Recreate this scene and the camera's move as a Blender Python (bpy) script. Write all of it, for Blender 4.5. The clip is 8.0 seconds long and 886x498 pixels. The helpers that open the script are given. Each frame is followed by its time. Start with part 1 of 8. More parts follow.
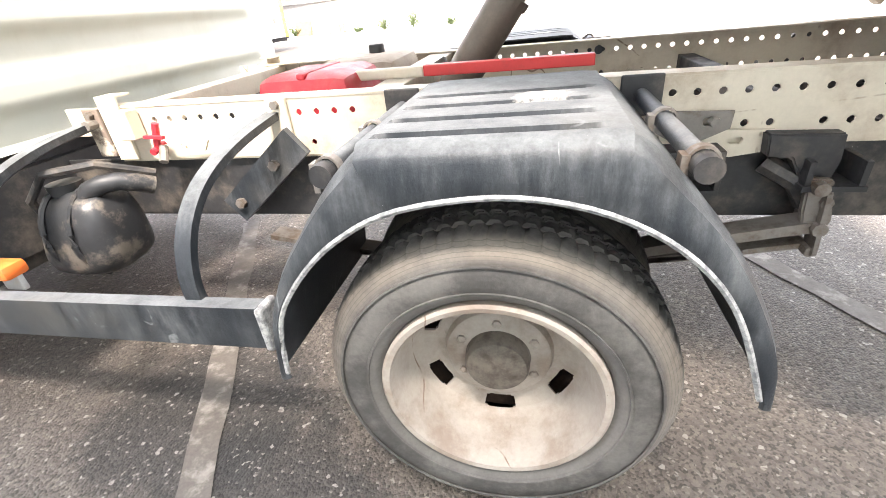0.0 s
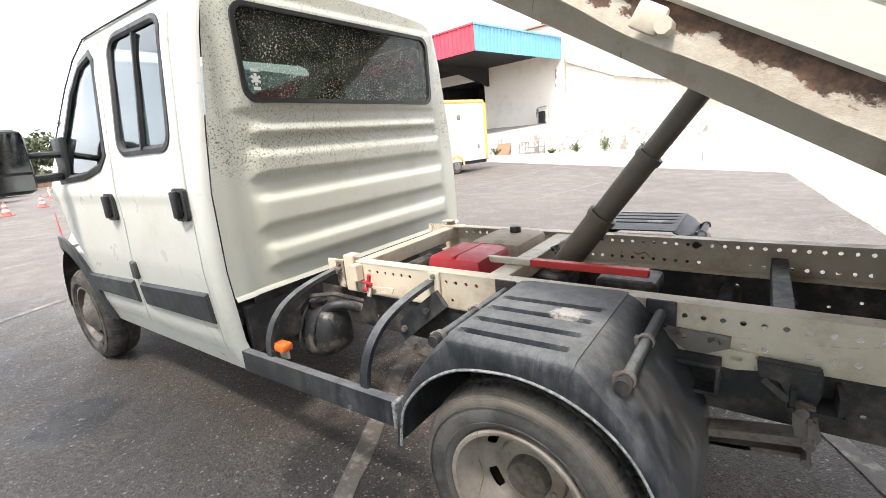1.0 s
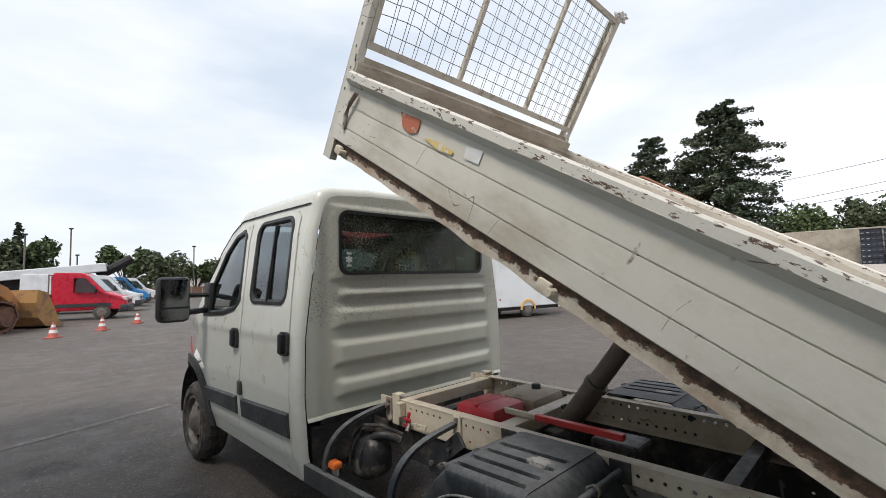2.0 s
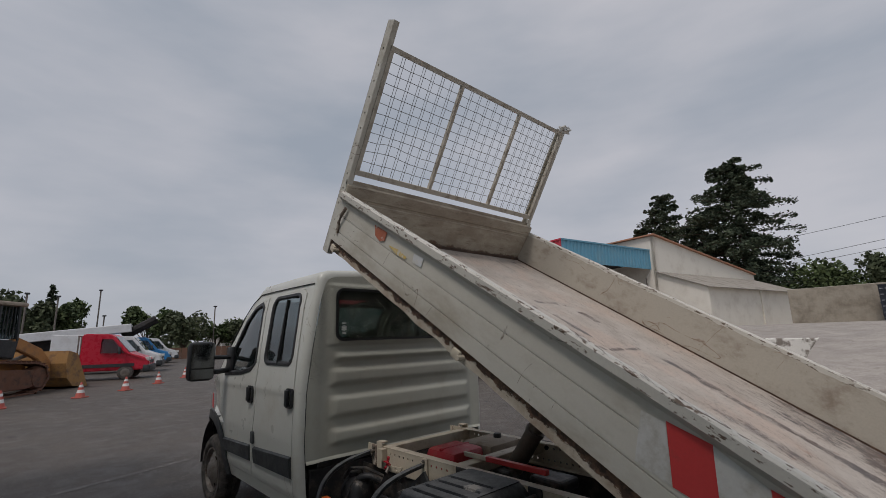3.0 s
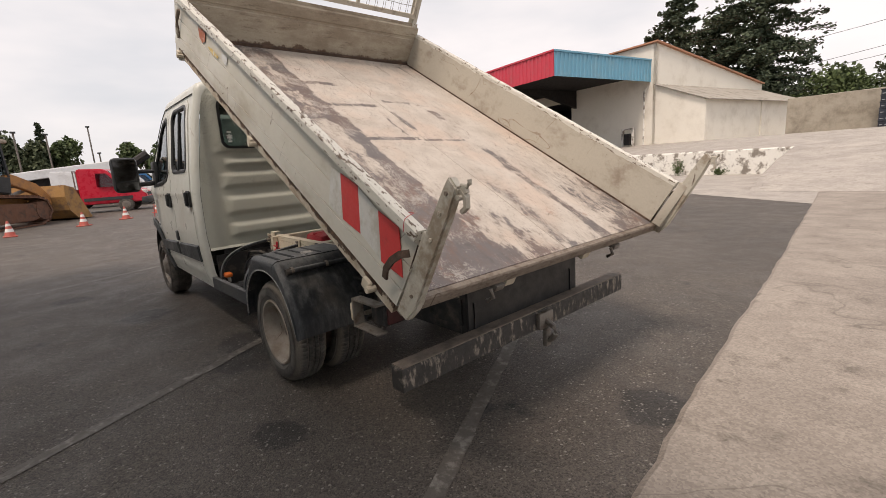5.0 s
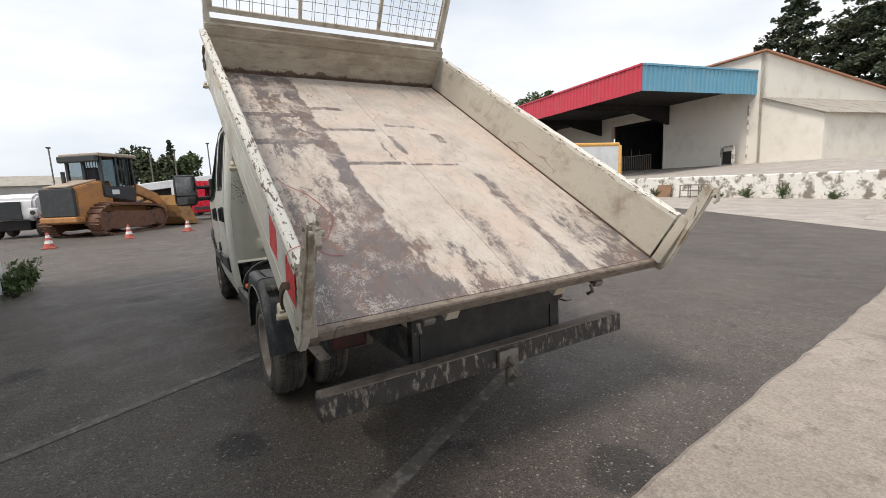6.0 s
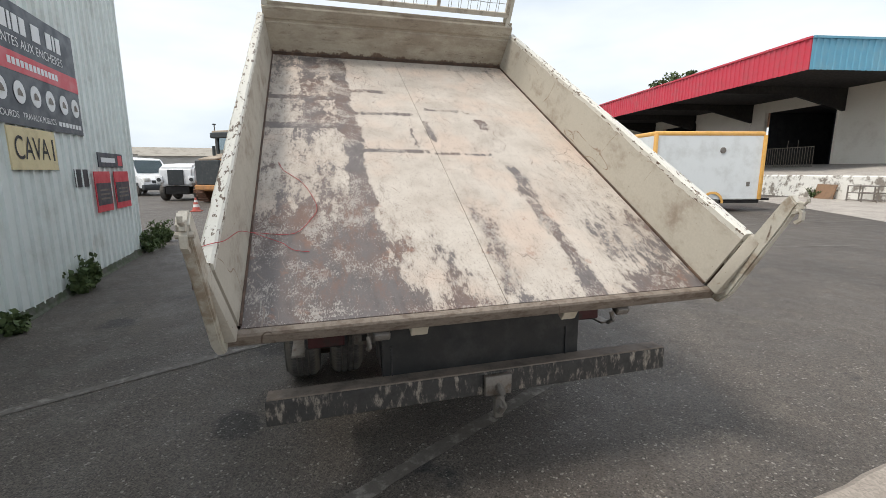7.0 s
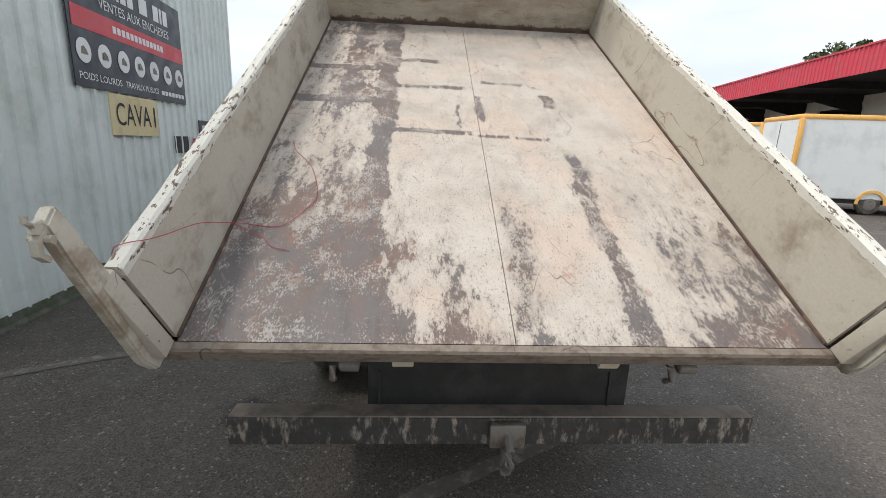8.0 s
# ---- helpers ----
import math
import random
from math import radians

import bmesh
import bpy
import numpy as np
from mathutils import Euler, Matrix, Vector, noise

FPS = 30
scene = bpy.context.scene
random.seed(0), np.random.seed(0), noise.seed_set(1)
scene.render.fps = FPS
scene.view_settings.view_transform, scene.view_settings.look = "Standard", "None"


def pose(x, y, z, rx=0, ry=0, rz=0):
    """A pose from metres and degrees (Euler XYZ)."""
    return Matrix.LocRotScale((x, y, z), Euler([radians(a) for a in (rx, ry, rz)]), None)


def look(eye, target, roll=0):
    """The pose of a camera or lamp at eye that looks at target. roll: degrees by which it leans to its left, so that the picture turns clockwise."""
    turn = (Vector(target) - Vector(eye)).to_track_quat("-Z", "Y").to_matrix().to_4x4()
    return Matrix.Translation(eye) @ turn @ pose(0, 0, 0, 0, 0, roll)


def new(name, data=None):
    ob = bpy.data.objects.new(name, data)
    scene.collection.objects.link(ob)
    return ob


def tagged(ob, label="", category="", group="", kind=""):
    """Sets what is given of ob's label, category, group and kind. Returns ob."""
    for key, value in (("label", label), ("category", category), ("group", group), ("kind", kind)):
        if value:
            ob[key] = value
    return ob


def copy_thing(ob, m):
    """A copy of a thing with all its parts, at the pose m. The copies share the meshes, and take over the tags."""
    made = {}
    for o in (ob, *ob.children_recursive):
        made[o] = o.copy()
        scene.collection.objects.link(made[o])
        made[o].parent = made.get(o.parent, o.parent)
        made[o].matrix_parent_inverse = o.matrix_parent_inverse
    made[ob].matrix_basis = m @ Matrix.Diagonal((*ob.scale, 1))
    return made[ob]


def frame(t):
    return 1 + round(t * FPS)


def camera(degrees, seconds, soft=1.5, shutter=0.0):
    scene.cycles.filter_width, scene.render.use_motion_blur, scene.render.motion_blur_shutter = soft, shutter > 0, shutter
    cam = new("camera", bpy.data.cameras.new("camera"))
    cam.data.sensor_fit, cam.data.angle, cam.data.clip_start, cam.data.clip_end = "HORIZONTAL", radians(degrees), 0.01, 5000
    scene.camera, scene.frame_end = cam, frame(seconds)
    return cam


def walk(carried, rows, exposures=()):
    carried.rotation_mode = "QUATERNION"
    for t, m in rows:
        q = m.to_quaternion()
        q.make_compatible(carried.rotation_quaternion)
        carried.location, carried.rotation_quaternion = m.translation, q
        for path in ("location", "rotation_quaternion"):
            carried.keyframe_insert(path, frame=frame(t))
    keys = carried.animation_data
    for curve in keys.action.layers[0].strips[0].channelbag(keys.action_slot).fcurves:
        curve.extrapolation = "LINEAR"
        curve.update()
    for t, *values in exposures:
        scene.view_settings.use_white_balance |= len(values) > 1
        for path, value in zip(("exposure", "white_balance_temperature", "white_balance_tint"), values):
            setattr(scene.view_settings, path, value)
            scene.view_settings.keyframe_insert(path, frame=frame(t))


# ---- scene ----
import collections

# ---------------------------------------------------------------- camera
cam = camera(90, 8.0, soft=0.4)
PATH = [
    (0, (0.082, -1.547, 1.022), (-0.342, 0.148, 0.048), -5.83),
    (0.5, (0.242, -1.737, 1.173), (-0.390, -0.041, 0.323), -6.96),
    (1, (0.525, -1.911, 1.402), (-0.622, -0.346, 0.914), -5.02),
    (1.5, (0.757, -2.065, 1.500), (-0.568, -0.574, 1.349), -0.92),
    (2, (1.109, -2.241, 1.595), (-0.305, -0.832, 1.725), -1.35),
    (2.2, (1.271, -2.280, 1.646), (-0.165, -0.920, 1.943), -2.05),
    (3.3, (2.035, -2.545, 1.634), (0.599, -1.209, 2.024), -1.78),
    (3.5, (2.146, -2.526, 1.603), (0.752, -1.119, 1.882), -2.80),
    (4, (2.423, -2.371, 1.522), (1.063, -0.905, 1.544), -5.51),
    (4.5, (2.729, -2.221, 1.447), (1.332, -0.810, 1.209), -4.44),
    (5, (2.862, -1.933, 1.378), (1.385, -0.638, 0.999), -3.74),
    (5.2, (2.907, -1.809, 1.394), (1.390, -0.555, 1.038), -4.28),
    (6.3, (3.240, -1.170, 1.406), (1.464, -0.307, 1.088), -0.47),
    (6.5, (3.210, -1.023, 1.423), (1.389, -0.272, 1.075), 1.03),
    (7, (3.174, -0.718, 1.436), (1.281, -0.173, 1.087), -0.20),
    (7.5, (3.093, -0.431, 1.480), (1.155, -0.151, 1.074), 2.59),
    (8, (2.824, -0.305, 1.487), (0.881, -0.186, 1.029), 2.20),
]
walk(cam, [(t, look(eye, target, roll)) for t, eye, target, roll in PATH],
     exposures=[(0.0, 3.08, 7000, 15), (0.5, 2.92, 6950, 15), (1.0, 1.86, 6850, 13), (1.5, 1.3, 6800, 12), (2.0, 0.26, 6700, 12), (2.5, -0.42, 6700, 13), (3.5, -1.14, 6600, 16), (4.0, -0.68, 7250, 17), (4.5, -0.06, 7650, 19), (5.0, 0.1, 7600, 18), (5.8, 0.22, 7050, 14), (6.5, 0.26, 6800, 9), (8.0, 0.27, 6700, 9)])

# ---------------------------------------------------------------- light
SUN_EL, SUN_AZ = radians(60), radians(165)
world = bpy.data.worlds.new("overcast_sky")
scene.world = world
world.use_nodes = True
wn, wl = world.node_tree.nodes, world.node_tree.links
wn.clear()
w_out = wn.new("ShaderNodeOutputWorld")
w_bg = wn.new("ShaderNodeBackground")
w_sky = wn.new("ShaderNodeTexSky")
w_sky.sky_type, w_sky.sun_disc = "NISHITA", False
w_sky.sun_elevation, w_sky.sun_rotation = SUN_EL, SUN_AZ
w_sky.air_density, w_sky.dust_density = 1.0, 2.0
w_tc = wn.new("ShaderNodeTexCoord")
w_map = wn.new("ShaderNodeMapping")
w_map.inputs["Scale"].default_value = (1.0, 1.0, 3.2)
w_noise = wn.new("ShaderNodeTexNoise")
w_noise.inputs["Scale"].default_value = 1.7
w_noise.inputs["Detail"].default_value = 5
w_noise.inputs["Roughness"].default_value = 0.5
w_ramp = wn.new("ShaderNodeValToRGB")
w_ramp.color_ramp.elements[0].position, w_ramp.color_ramp.elements[1].position = 0.33, 0.68
w_ramp.color_ramp.elements[0].color = (6.3, 7.35, 8.5, 1)
w_ramp.color_ramp.elements[1].color = (10.1, 10.55, 11.3, 1)
w_mix = wn.new("ShaderNodeMix")
w_mix.data_type = "RGBA"
w_mix.inputs[0].default_value = 0.86
wl.new(w_tc.outputs["Generated"], w_map.inputs["Vector"])
wl.new(w_map.outputs[0], w_noise.inputs["Vector"])
wl.new(w_noise.outputs["Fac"], w_ramp.inputs["Fac"])
wl.new(w_sky.outputs[0], w_mix.inputs[6])
wl.new(w_ramp.outputs[0], w_mix.inputs[7])
wl.new(w_mix.outputs[2], w_bg.inputs["Color"])
w_bg.inputs["Strength"].default_value = 0.1
wl.new(w_bg.outputs[0], w_out.inputs[0])

sun = new("sun", bpy.data.lights.new("sun", "SUN"))
sun.data.energy, sun.data.angle, sun.data.color = 2.4, radians(14), (1.0, 0.96, 0.9)
sun.matrix_world = look((math.sin(SUN_AZ) * math.cos(SUN_EL) * 50, math.cos(SUN_AZ) * math.cos(SUN_EL) * 50, math.sin(SUN_EL) * 50), (0, 0, 0))

# ---------------------------------------------------------------- materials
class Graph:
    """A small writer of shader nodes."""

    def __init__(self, name):
        self.m = bpy.data.materials.new(name)
        self.m.use_nodes = True
        self.n, self.l = self.m.node_tree.nodes, self.m.node_tree.links
        self.n.clear()
        self.out = self.n.new("ShaderNodeOutputMaterial")
        self.b = self.n.new("ShaderNodeBsdfPrincipled")
        self.l.new(self.b.outputs[0], self.out.inputs[0])
        self.tc = self.n.new("ShaderNodeTexCoord")
        self.obj = self.tc.outputs["Object"]

    def put(self, socket, v):
        if isinstance(v, bpy.types.NodeSocket):
            self.l.new(v, socket)
        elif isinstance(v, tuple) and len(v) == 3 and socket.type == "RGBA":
            socket.default_value = (*v, 1)
        else:
            socket.default_value = v

    def math(self, op, a, b=0.0, c=0.0, clamp=False):
        n = self.n.new("ShaderNodeMath")
        n.operation, n.use_clamp = op, clamp
        for s, v in zip(n.inputs, (a, b, c)):
            self.put(s, v)
        return n.outputs[0]

    def mix(self, f, a, b, blend="MIX"):
        n = self.n.new("ShaderNodeMix")
        n.data_type, n.blend_type = "RGBA", blend
        self.put(n.inputs[0], f), self.put(n.inputs[6], a), self.put(n.inputs[7], b)
        return n.outputs[2]

    def scaled(self, scale, move=(0, 0, 0)):
        n = self.n.new("ShaderNodeMapping")
        n.inputs["Scale"].default_value = scale
        n.inputs["Location"].default_value = move
        self.l.new(self.obj, n.inputs["Vector"])
        return n.outputs[0]

    def noise(self, scale, detail=5, rough=0.6, vec=None):
        n = self.n.new("ShaderNodeTexNoise")
        n.inputs["Scale"].default_value, n.inputs["Detail"].default_value, n.inputs["Roughness"].default_value = scale, detail, rough
        self.l.new(vec or self.obj, n.inputs["Vector"])
        return n.outputs["Fac"]

    def cells(self, scale, vec=None, out="Distance"):
        n = self.n.new("ShaderNodeTexVoronoi")
        n.inputs["Scale"].default_value = scale
        self.l.new(vec or self.obj, n.inputs["Vector"])
        return n.outputs[out]

    def step(self, v, lo, hi, to=(0.0, 1.0)):
        n = self.n.new("ShaderNodeMapRange")
        n.interpolation_type = "SMOOTHSTEP"
        self.put(n.inputs["Value"], v)
        for key, x in zip(("From Min", "From Max", "To Min", "To Max"), (lo, hi, *to)):
            n.inputs[key].default_value = x
        return n.outputs[0]

    def xyz(self):
        n = self.n.new("ShaderNodeSeparateXYZ")
        self.l.new(self.obj, n.inputs[0])
        return n.outputs

    def random(self):
        return self.n.new("ShaderNodeObjectInfo").outputs["Random"]

    def bump(self, height, strength=0.3, distance=0.01):
        n = self.n.new("ShaderNodeBump")
        n.inputs["Strength"].default_value, n.inputs["Distance"].default_value = strength, distance
        self.l.new(height, n.inputs["Height"])
        self.l.new(n.outputs[0], self.b.inputs["Normal"])

    def done(self, colour, rough=0.6, metal=0.0):
        self.put(self.b.inputs["Base Color"], colour)
        self.put(self.b.inputs["Roughness"], rough)
        self.put(self.b.inputs["Metallic"], metal)
        return self.m


def mat(name, base, rough=0.6, metal=0.0, dirt=None, amount=(0.45, 0.7), size=3.0, grain=0.12, fine=90.0, bump=0.15, specks=None, jitter=0.0, scratch=None, stretch=(1, 1, 1)):
    """A painted, plastic or mineral surface: stains of one size, grain of another, relief, and specks (colour, cells a metre, radius)."""
    g = Graph(name)
    c = base
    if dirt:
        c = g.mix(g.step(g.noise(size, 6, 0.68, g.scaled(stretch)), *amount), c, dirt)
    if specks:
        colour, count, radius = specks
        spot = g.step(g.math("ADD", g.cells(count), g.math("MULTIPLY", g.noise(count * 0.21, 3), 0.5)), radius + 0.2, radius + 0.27, (1.0, 0.0))
        c = g.mix(spot, c, colour)
    if scratch:
        for scale, move in (((0.7, 2.0, 2.4), (2, 3, 1)), ((2.2, 1.6, 0.9), (8, 1, 5))):
            line = g.step(g.math("ABSOLUTE", g.math("SUBTRACT", g.noise(1.6, 2, 0.4, g.scaled(scale, move)), 0.5)), 0.001, 0.0034, (1.0, 0.0))
            c = g.mix(g.math("MULTIPLY", line, g.step(g.noise(3.1, 5, 0.7, g.scaled((1, 1, 1), move)), 0.54, 0.60)), c, scratch)
    f = g.noise(fine, 4, 0.7)
    c = g.mix(1.0, c, g.mix(f, (1 - grain,) * 3, (1 + grain,) * 3), "MULTIPLY")
    if jitter:
        c = g.mix(1.0, c, g.mix(g.random(), (1 - jitter,) * 3, (1 + jitter,) * 3), "MULTIPLY")
    if bump:
        g.bump(f, bump, 0.004)
    return g.done(c, g.step(g.noise(size * 2.3, 4), 0.3, 0.7, (max(rough - 0.1, 0.03), min(rough + 0.12, 1))), metal)


CAB_WHITE = mat("cab_white_paint", (0.60, 0.61, 0.565), 0.36, dirt=(0.50, 0.48, 0.41), amount=(0.50, 0.86), size=2.2, grain=0.04, bump=0.03, specks=((0.22, 0.19, 0.15), 40, -0.075), scratch=(0.42, 0.39, 0.34))
CREAM = mat("cream_chassis_paint", (0.60, 0.535, 0.43), 0.5, dirt=(0.36, 0.28, 0.20), amount=(0.46, 0.78), size=5, grain=0.10, specks=((0.10, 0.07, 0.05), 55, -0.02), scratch=(0.25, 0.18, 0.13))
BED_WHITE = mat("worn_white_bed_paint", (0.58, 0.56, 0.50), 0.45, dirt=(0.40, 0.36, 0.29), amount=(0.44, 0.74), size=2.4, grain=0.06, specks=((0.20, 0.15, 0.11), 30, -0.045), scratch=(0.16, 0.12, 0.09), stretch=(0.7, 1, 1.5))
BED_INNER = mat("scuffed_beige_bed_inside", (0.44, 0.405, 0.345), 0.6, dirt=(0.25, 0.20, 0.155), amount=(0.45, 0.76), size=5.5, grain=0.16, specks=((0.14, 0.095, 0.07), 34, 0.045), scratch=(0.24, 0.17, 0.12), stretch=(0.9, 1, 1.3))
CHIPPED = mat("chipped_white_edge", (0.62, 0.60, 0.545), 0.5, dirt=(0.12, 0.08, 0.055), amount=(0.565, 0.585), size=24, grain=0.12, specks=((0.14, 0.10, 0.07), 55, 0.0), stretch=(0.8, 2.2, 2.2))
RUSTY = mat("rusty_underside", (0.20, 0.155, 0.125), 0.8, dirt=(0.52, 0.46, 0.38), amount=(0.53, 0.60), size=9, grain=0.25, bump=0.4)
PLASTIC_EDGE = mat("scuffed_pale_plastic_edge", (0.16, 0.165, 0.17), 0.7, dirt=(0.40, 0.40, 0.39), amount=(0.35, 0.65), size=60, grain=0.3)
BLACK_METAL = mat("black_chassis_steel", (0.026, 0.026, 0.028), 0.55, dirt=(0.13, 0.11, 0.09), amount=(0.45, 0.75), size=8, grain=0.3, specks=((0.30, 0.28, 0.25), 70, -0.05))
DARK_TRIM = mat("dark_grey_trim", (0.035, 0.040, 0.043), 0.5, dirt=(0.10, 0.10, 0.095), amount=(0.5, 0.8), size=5, grain=0.15)
SEAL = mat("black_rubber_seal", (0.012, 0.013, 0.014), 0.5, dirt=(0.03, 0.03, 0.03), size=6, grain=0.2)
DARK_RUST = mat("dark_rust_seam", (0.075, 0.048, 0.036), 0.8, dirt=(0.16, 0.10, 0.07), size=14, grain=0.3)
RUBBER = mat("dusty_tyre_rubber", (0.052, 0.048, 0.044), 0.85, dirt=(0.145, 0.128, 0.112), amount=(0.36, 0.72), size=11, grain=0.25, bump=0.3, specks=((0.26, 0.23, 0.20), 80, -0.06))
RIM = mat("dirty_cream_rim", (0.36, 0.32, 0.28), 0.6, dirt=(0.235, 0.185, 0.15), amount=(0.40, 0.70), size=7, grain=0.16, specks=((0.14, 0.09, 0.06), 60, -0.01), scratch=(0.18, 0.12, 0.09))
HUB = mat("greasy_hub_metal", (0.15, 0.13, 0.11), 0.6, 0.2, dirt=(0.07, 0.058, 0.048), amount=(0.4, 0.7), size=25, grain=0.3)
RED = mat("red_paint", (0.60, 0.05, 0.05), 0.45, dirt=(0.30, 0.06, 0.05), amount=(0.5, 0.8), size=9, grain=0.08)
RED_PLASTIC = mat("red_plastic", (0.50, 0.035, 0.05), 0.45, dirt=(0.38, 0.13, 0.11), amount=(0.45, 0.85), size=6, grain=0.08)
TANK_BEIGE = mat("dusty_beige_tank", (0.40, 0.33, 0.26), 0.7, dirt=(0.25, 0.19, 0.14), size=7)
STEEL = mat("worn_grey_steel", (0.22, 0.20, 0.18), 0.55, 0.4, dirt=(0.12, 0.085, 0.06), size=14, grain=0.2)
CYLINDER = mat("greasy_cylinder_steel", (0.13, 0.108, 0.088), 0.45, 0.2, dirt=(0.16, 0.13, 0.105), size=10, grain=0.2)
ORANGE = mat("orange_lens", (0.85, 0.19, 0.04), 0.3, grain=0.05, bump=0.05)
REFLEX_WHITE = mat("white_reflective_film", (0.62, 0.62, 0.60), 0.4, dirt=(0.45, 0.43, 0.38), size=8)
# mirror colour lowered to stand for a dark reflection
CHROME = mat("mirror_painted_dim", (0.16, 0.165, 0.17), 0.10, 1.0, grain=0.02, bump=0.0)
WIRE = mat("galvanised_wire", (0.20, 0.20, 0.195), 0.55, 0.2, dirt=(0.14, 0.12, 0.10), size=12)
SEAT = mat("dark_seat_fabric", (0.045, 0.047, 0.055), 0.9, dirt=(0.09, 0.09, 0.095), size=8, grain=0.3)
GREY_TRIM = mat("grey_cab_lining", (0.07, 0.07, 0.072), 0.8, dirt=(0.045, 0.045, 0.045), size=6)


def dusty_plastic():
    """Black plastic under grey road dust, run down in streaks, flecked with mud; its top paler with dust and painted
    sky sheen.
    """
    g = Graph("dusty_black_plastic")
    up = g.n.new("ShaderNodeSeparateXYZ")
    g.l.new(g.n.new("ShaderNodeNewGeometry").outputs["Normal"], up.inputs[0])
    # upward faces paler: settled dust plus sky brightness put into the colour
    flat = g.step(up.outputs[2], 0.45, 1.0, (0.0, 0.19))
    streak = g.noise(1.0, 6, 0.72, g.scaled((26, 26, 4)))
    cloud = g.noise(5.0, 6, 0.7)
    dust = g.math("ADD", g.math("MULTIPLY", g.math("ADD", streak, cloud), 0.46), flat)
    c = g.mix(g.step(dust, 0.38, 0.80, (0.0, 0.85)), (0.015, 0.019, 0.024), (0.205, 0.215, 0.22))
    c = g.mix(g.math("MULTIPLY", g.step(g.noise(3, 4), 0.5, 0.7), 0.35), c, (0.12, 0.105, 0.085))
    for count, size in ((75, -0.055), (150, -0.02)):
        spot = g.step(g.math("ADD", g.cells(count), g.math("MULTIPLY", g.noise(count * 0.12, 3), 0.5)), size + 0.2, size + 0.26, (1.0, 0.0))
        c = g.mix(g.math("MULTIPLY", spot, 0.8), c, (0.38, 0.38, 0.37))
    for scale, move in (((2.0, 2.0, 1.2), (2, 3, 1)), ((1.2, 2.6, 2.2), (8, 1, 5))):
        line = g.step(g.math("ABSOLUTE", g.math("SUBTRACT", g.noise(2.4, 2, 0.4, g.scaled(scale, move)), 0.5)), 0.001, 0.004, (1.0, 0.0))
        c = g.mix(g.math("MULTIPLY", line, g.step(g.noise(5, 5, 0.7), 0.57, 0.64)), c, (0.17, 0.175, 0.18))
    x, y, z = g.xyz()
    spot = g.math("ADD", g.math("POWER", g.math("DIVIDE", g.math("ADD", x, -0.08), 0.06), 2.0), g.math("POWER", g.math("DIVIDE", g.math("ADD", g.math("ABSOLUTE", y), -0.70), 0.05), 2.0))
    c = g.mix(g.math("MULTIPLY", g.step(g.math("ADD", spot, g.math("MULTIPLY", g.noise(45, 4, 0.7), 2.4)), 1.4, 2.2, (1.0, 0.0)), g.step(z, 0.80, 0.83)), c, (0.36, 0.35, 0.33))
    f = g.noise(190, 4, 0.7)
    c = g.mix(1.0, c, g.mix(f, (0.72,) * 3, (1.28,) * 3), "MULTIPLY")
    g.bump(f, 0.25, 0.003)
    return g.done(c, g.step(dust, 0.35, 0.7, (0.38, 0.72)))


def tyre_rubber():
    """Grey sidewall, a ring of brown dust round the shoulder, darker tread."""
    g = Graph("dusty_tyre_rubber_rings")
    x, y, z = g.xyz()
    far = g.math("SQRT", g.math("ADD", g.math("POWER", x, 2.0), g.math("POWER", z, 2.0)))
    n = g.noise(9.0, 6, 0.7)
    c = g.mix(g.step(n, 0.36, 0.68), (0.058, 0.055, 0.052), (0.135, 0.127, 0.118))
    ring = g.math("MULTIPLY", g.step(far, 0.300, 0.318), g.step(far, 0.334, 0.343, (1.0, 0.0)))
    c = g.mix(g.math("MULTIPLY", ring, g.step(g.noise(5.0, 5), 0.25, 0.62, (0.25, 0.8))), c, (0.215, 0.185, 0.155))
    bead = g.math("MULTIPLY", g.step(far, 0.218, 0.224), g.step(far, 0.242, 0.252, (1.0, 0.0)))
    c = g.mix(g.math("MULTIPLY", bead, 0.6), c, (0.15, 0.14, 0.13))
    line = g.step(g.math("ABSOLUTE", g.math("SUBTRACT", g.math("FRACT", g.math("MULTIPLY", far, 160.0)), 0.5)), 0.05, 0.14, (0.45, 0.0))
    c = g.mix(g.math("MULTIPLY", line, ring), c, (0.07, 0.062, 0.055))
    for count, size in ((90, -0.06), (170, -0.045)):
        spot = g.step(g.math("ADD", g.cells(count), g.math("MULTIPLY", g.noise(count * 0.12, 3), 0.5)), size + 0.2, size + 0.26, (1.0, 0.0))
        c = g.mix(g.math("MULTIPLY", spot, 0.7), c, (0.27, 0.24, 0.21))
    f = g.noise(130, 4, 0.7)
    g.bump(f, 0.25, 0.003)
    return g.done(g.mix(1.0, c, g.mix(f, (0.75,) * 3, (1.25,) * 3), "MULTIPLY"), 0.82)


def flaking_edge():
    """The bed side's lower edge: rusted through along the fold, cream paint hanging on below."""
    g = Graph("rusted_flaking_lower_edge")
    x, y, z = g.xyz()
    n = g.noise(1.0, 6, 0.7, g.scaled((9, 4, 14)))
    h = g.math("ADD", z, g.math("MULTIPLY", g.math("SUBTRACT", n, 0.5), 0.13))
    rust = g.mix(g.step(g.noise(26, 5, 0.7), 0.4, 0.65), (0.062, 0.038, 0.026), (0.17, 0.095, 0.06))
    paint = g.mix(g.step(g.noise(7, 5), 0.4, 0.7), (0.54, 0.49, 0.41), (0.36, 0.28, 0.21))
    c = g.mix(g.step(h, -0.088, -0.080), paint, rust)
    f = g.noise(60, 5, 0.7)
    g.bump(f, 0.5, 0.005)
    return g.done(g.mix(1.0, c, g.mix(f, (0.75,) * 3, (1.25,) * 3), "MULTIPLY"), 0.75)


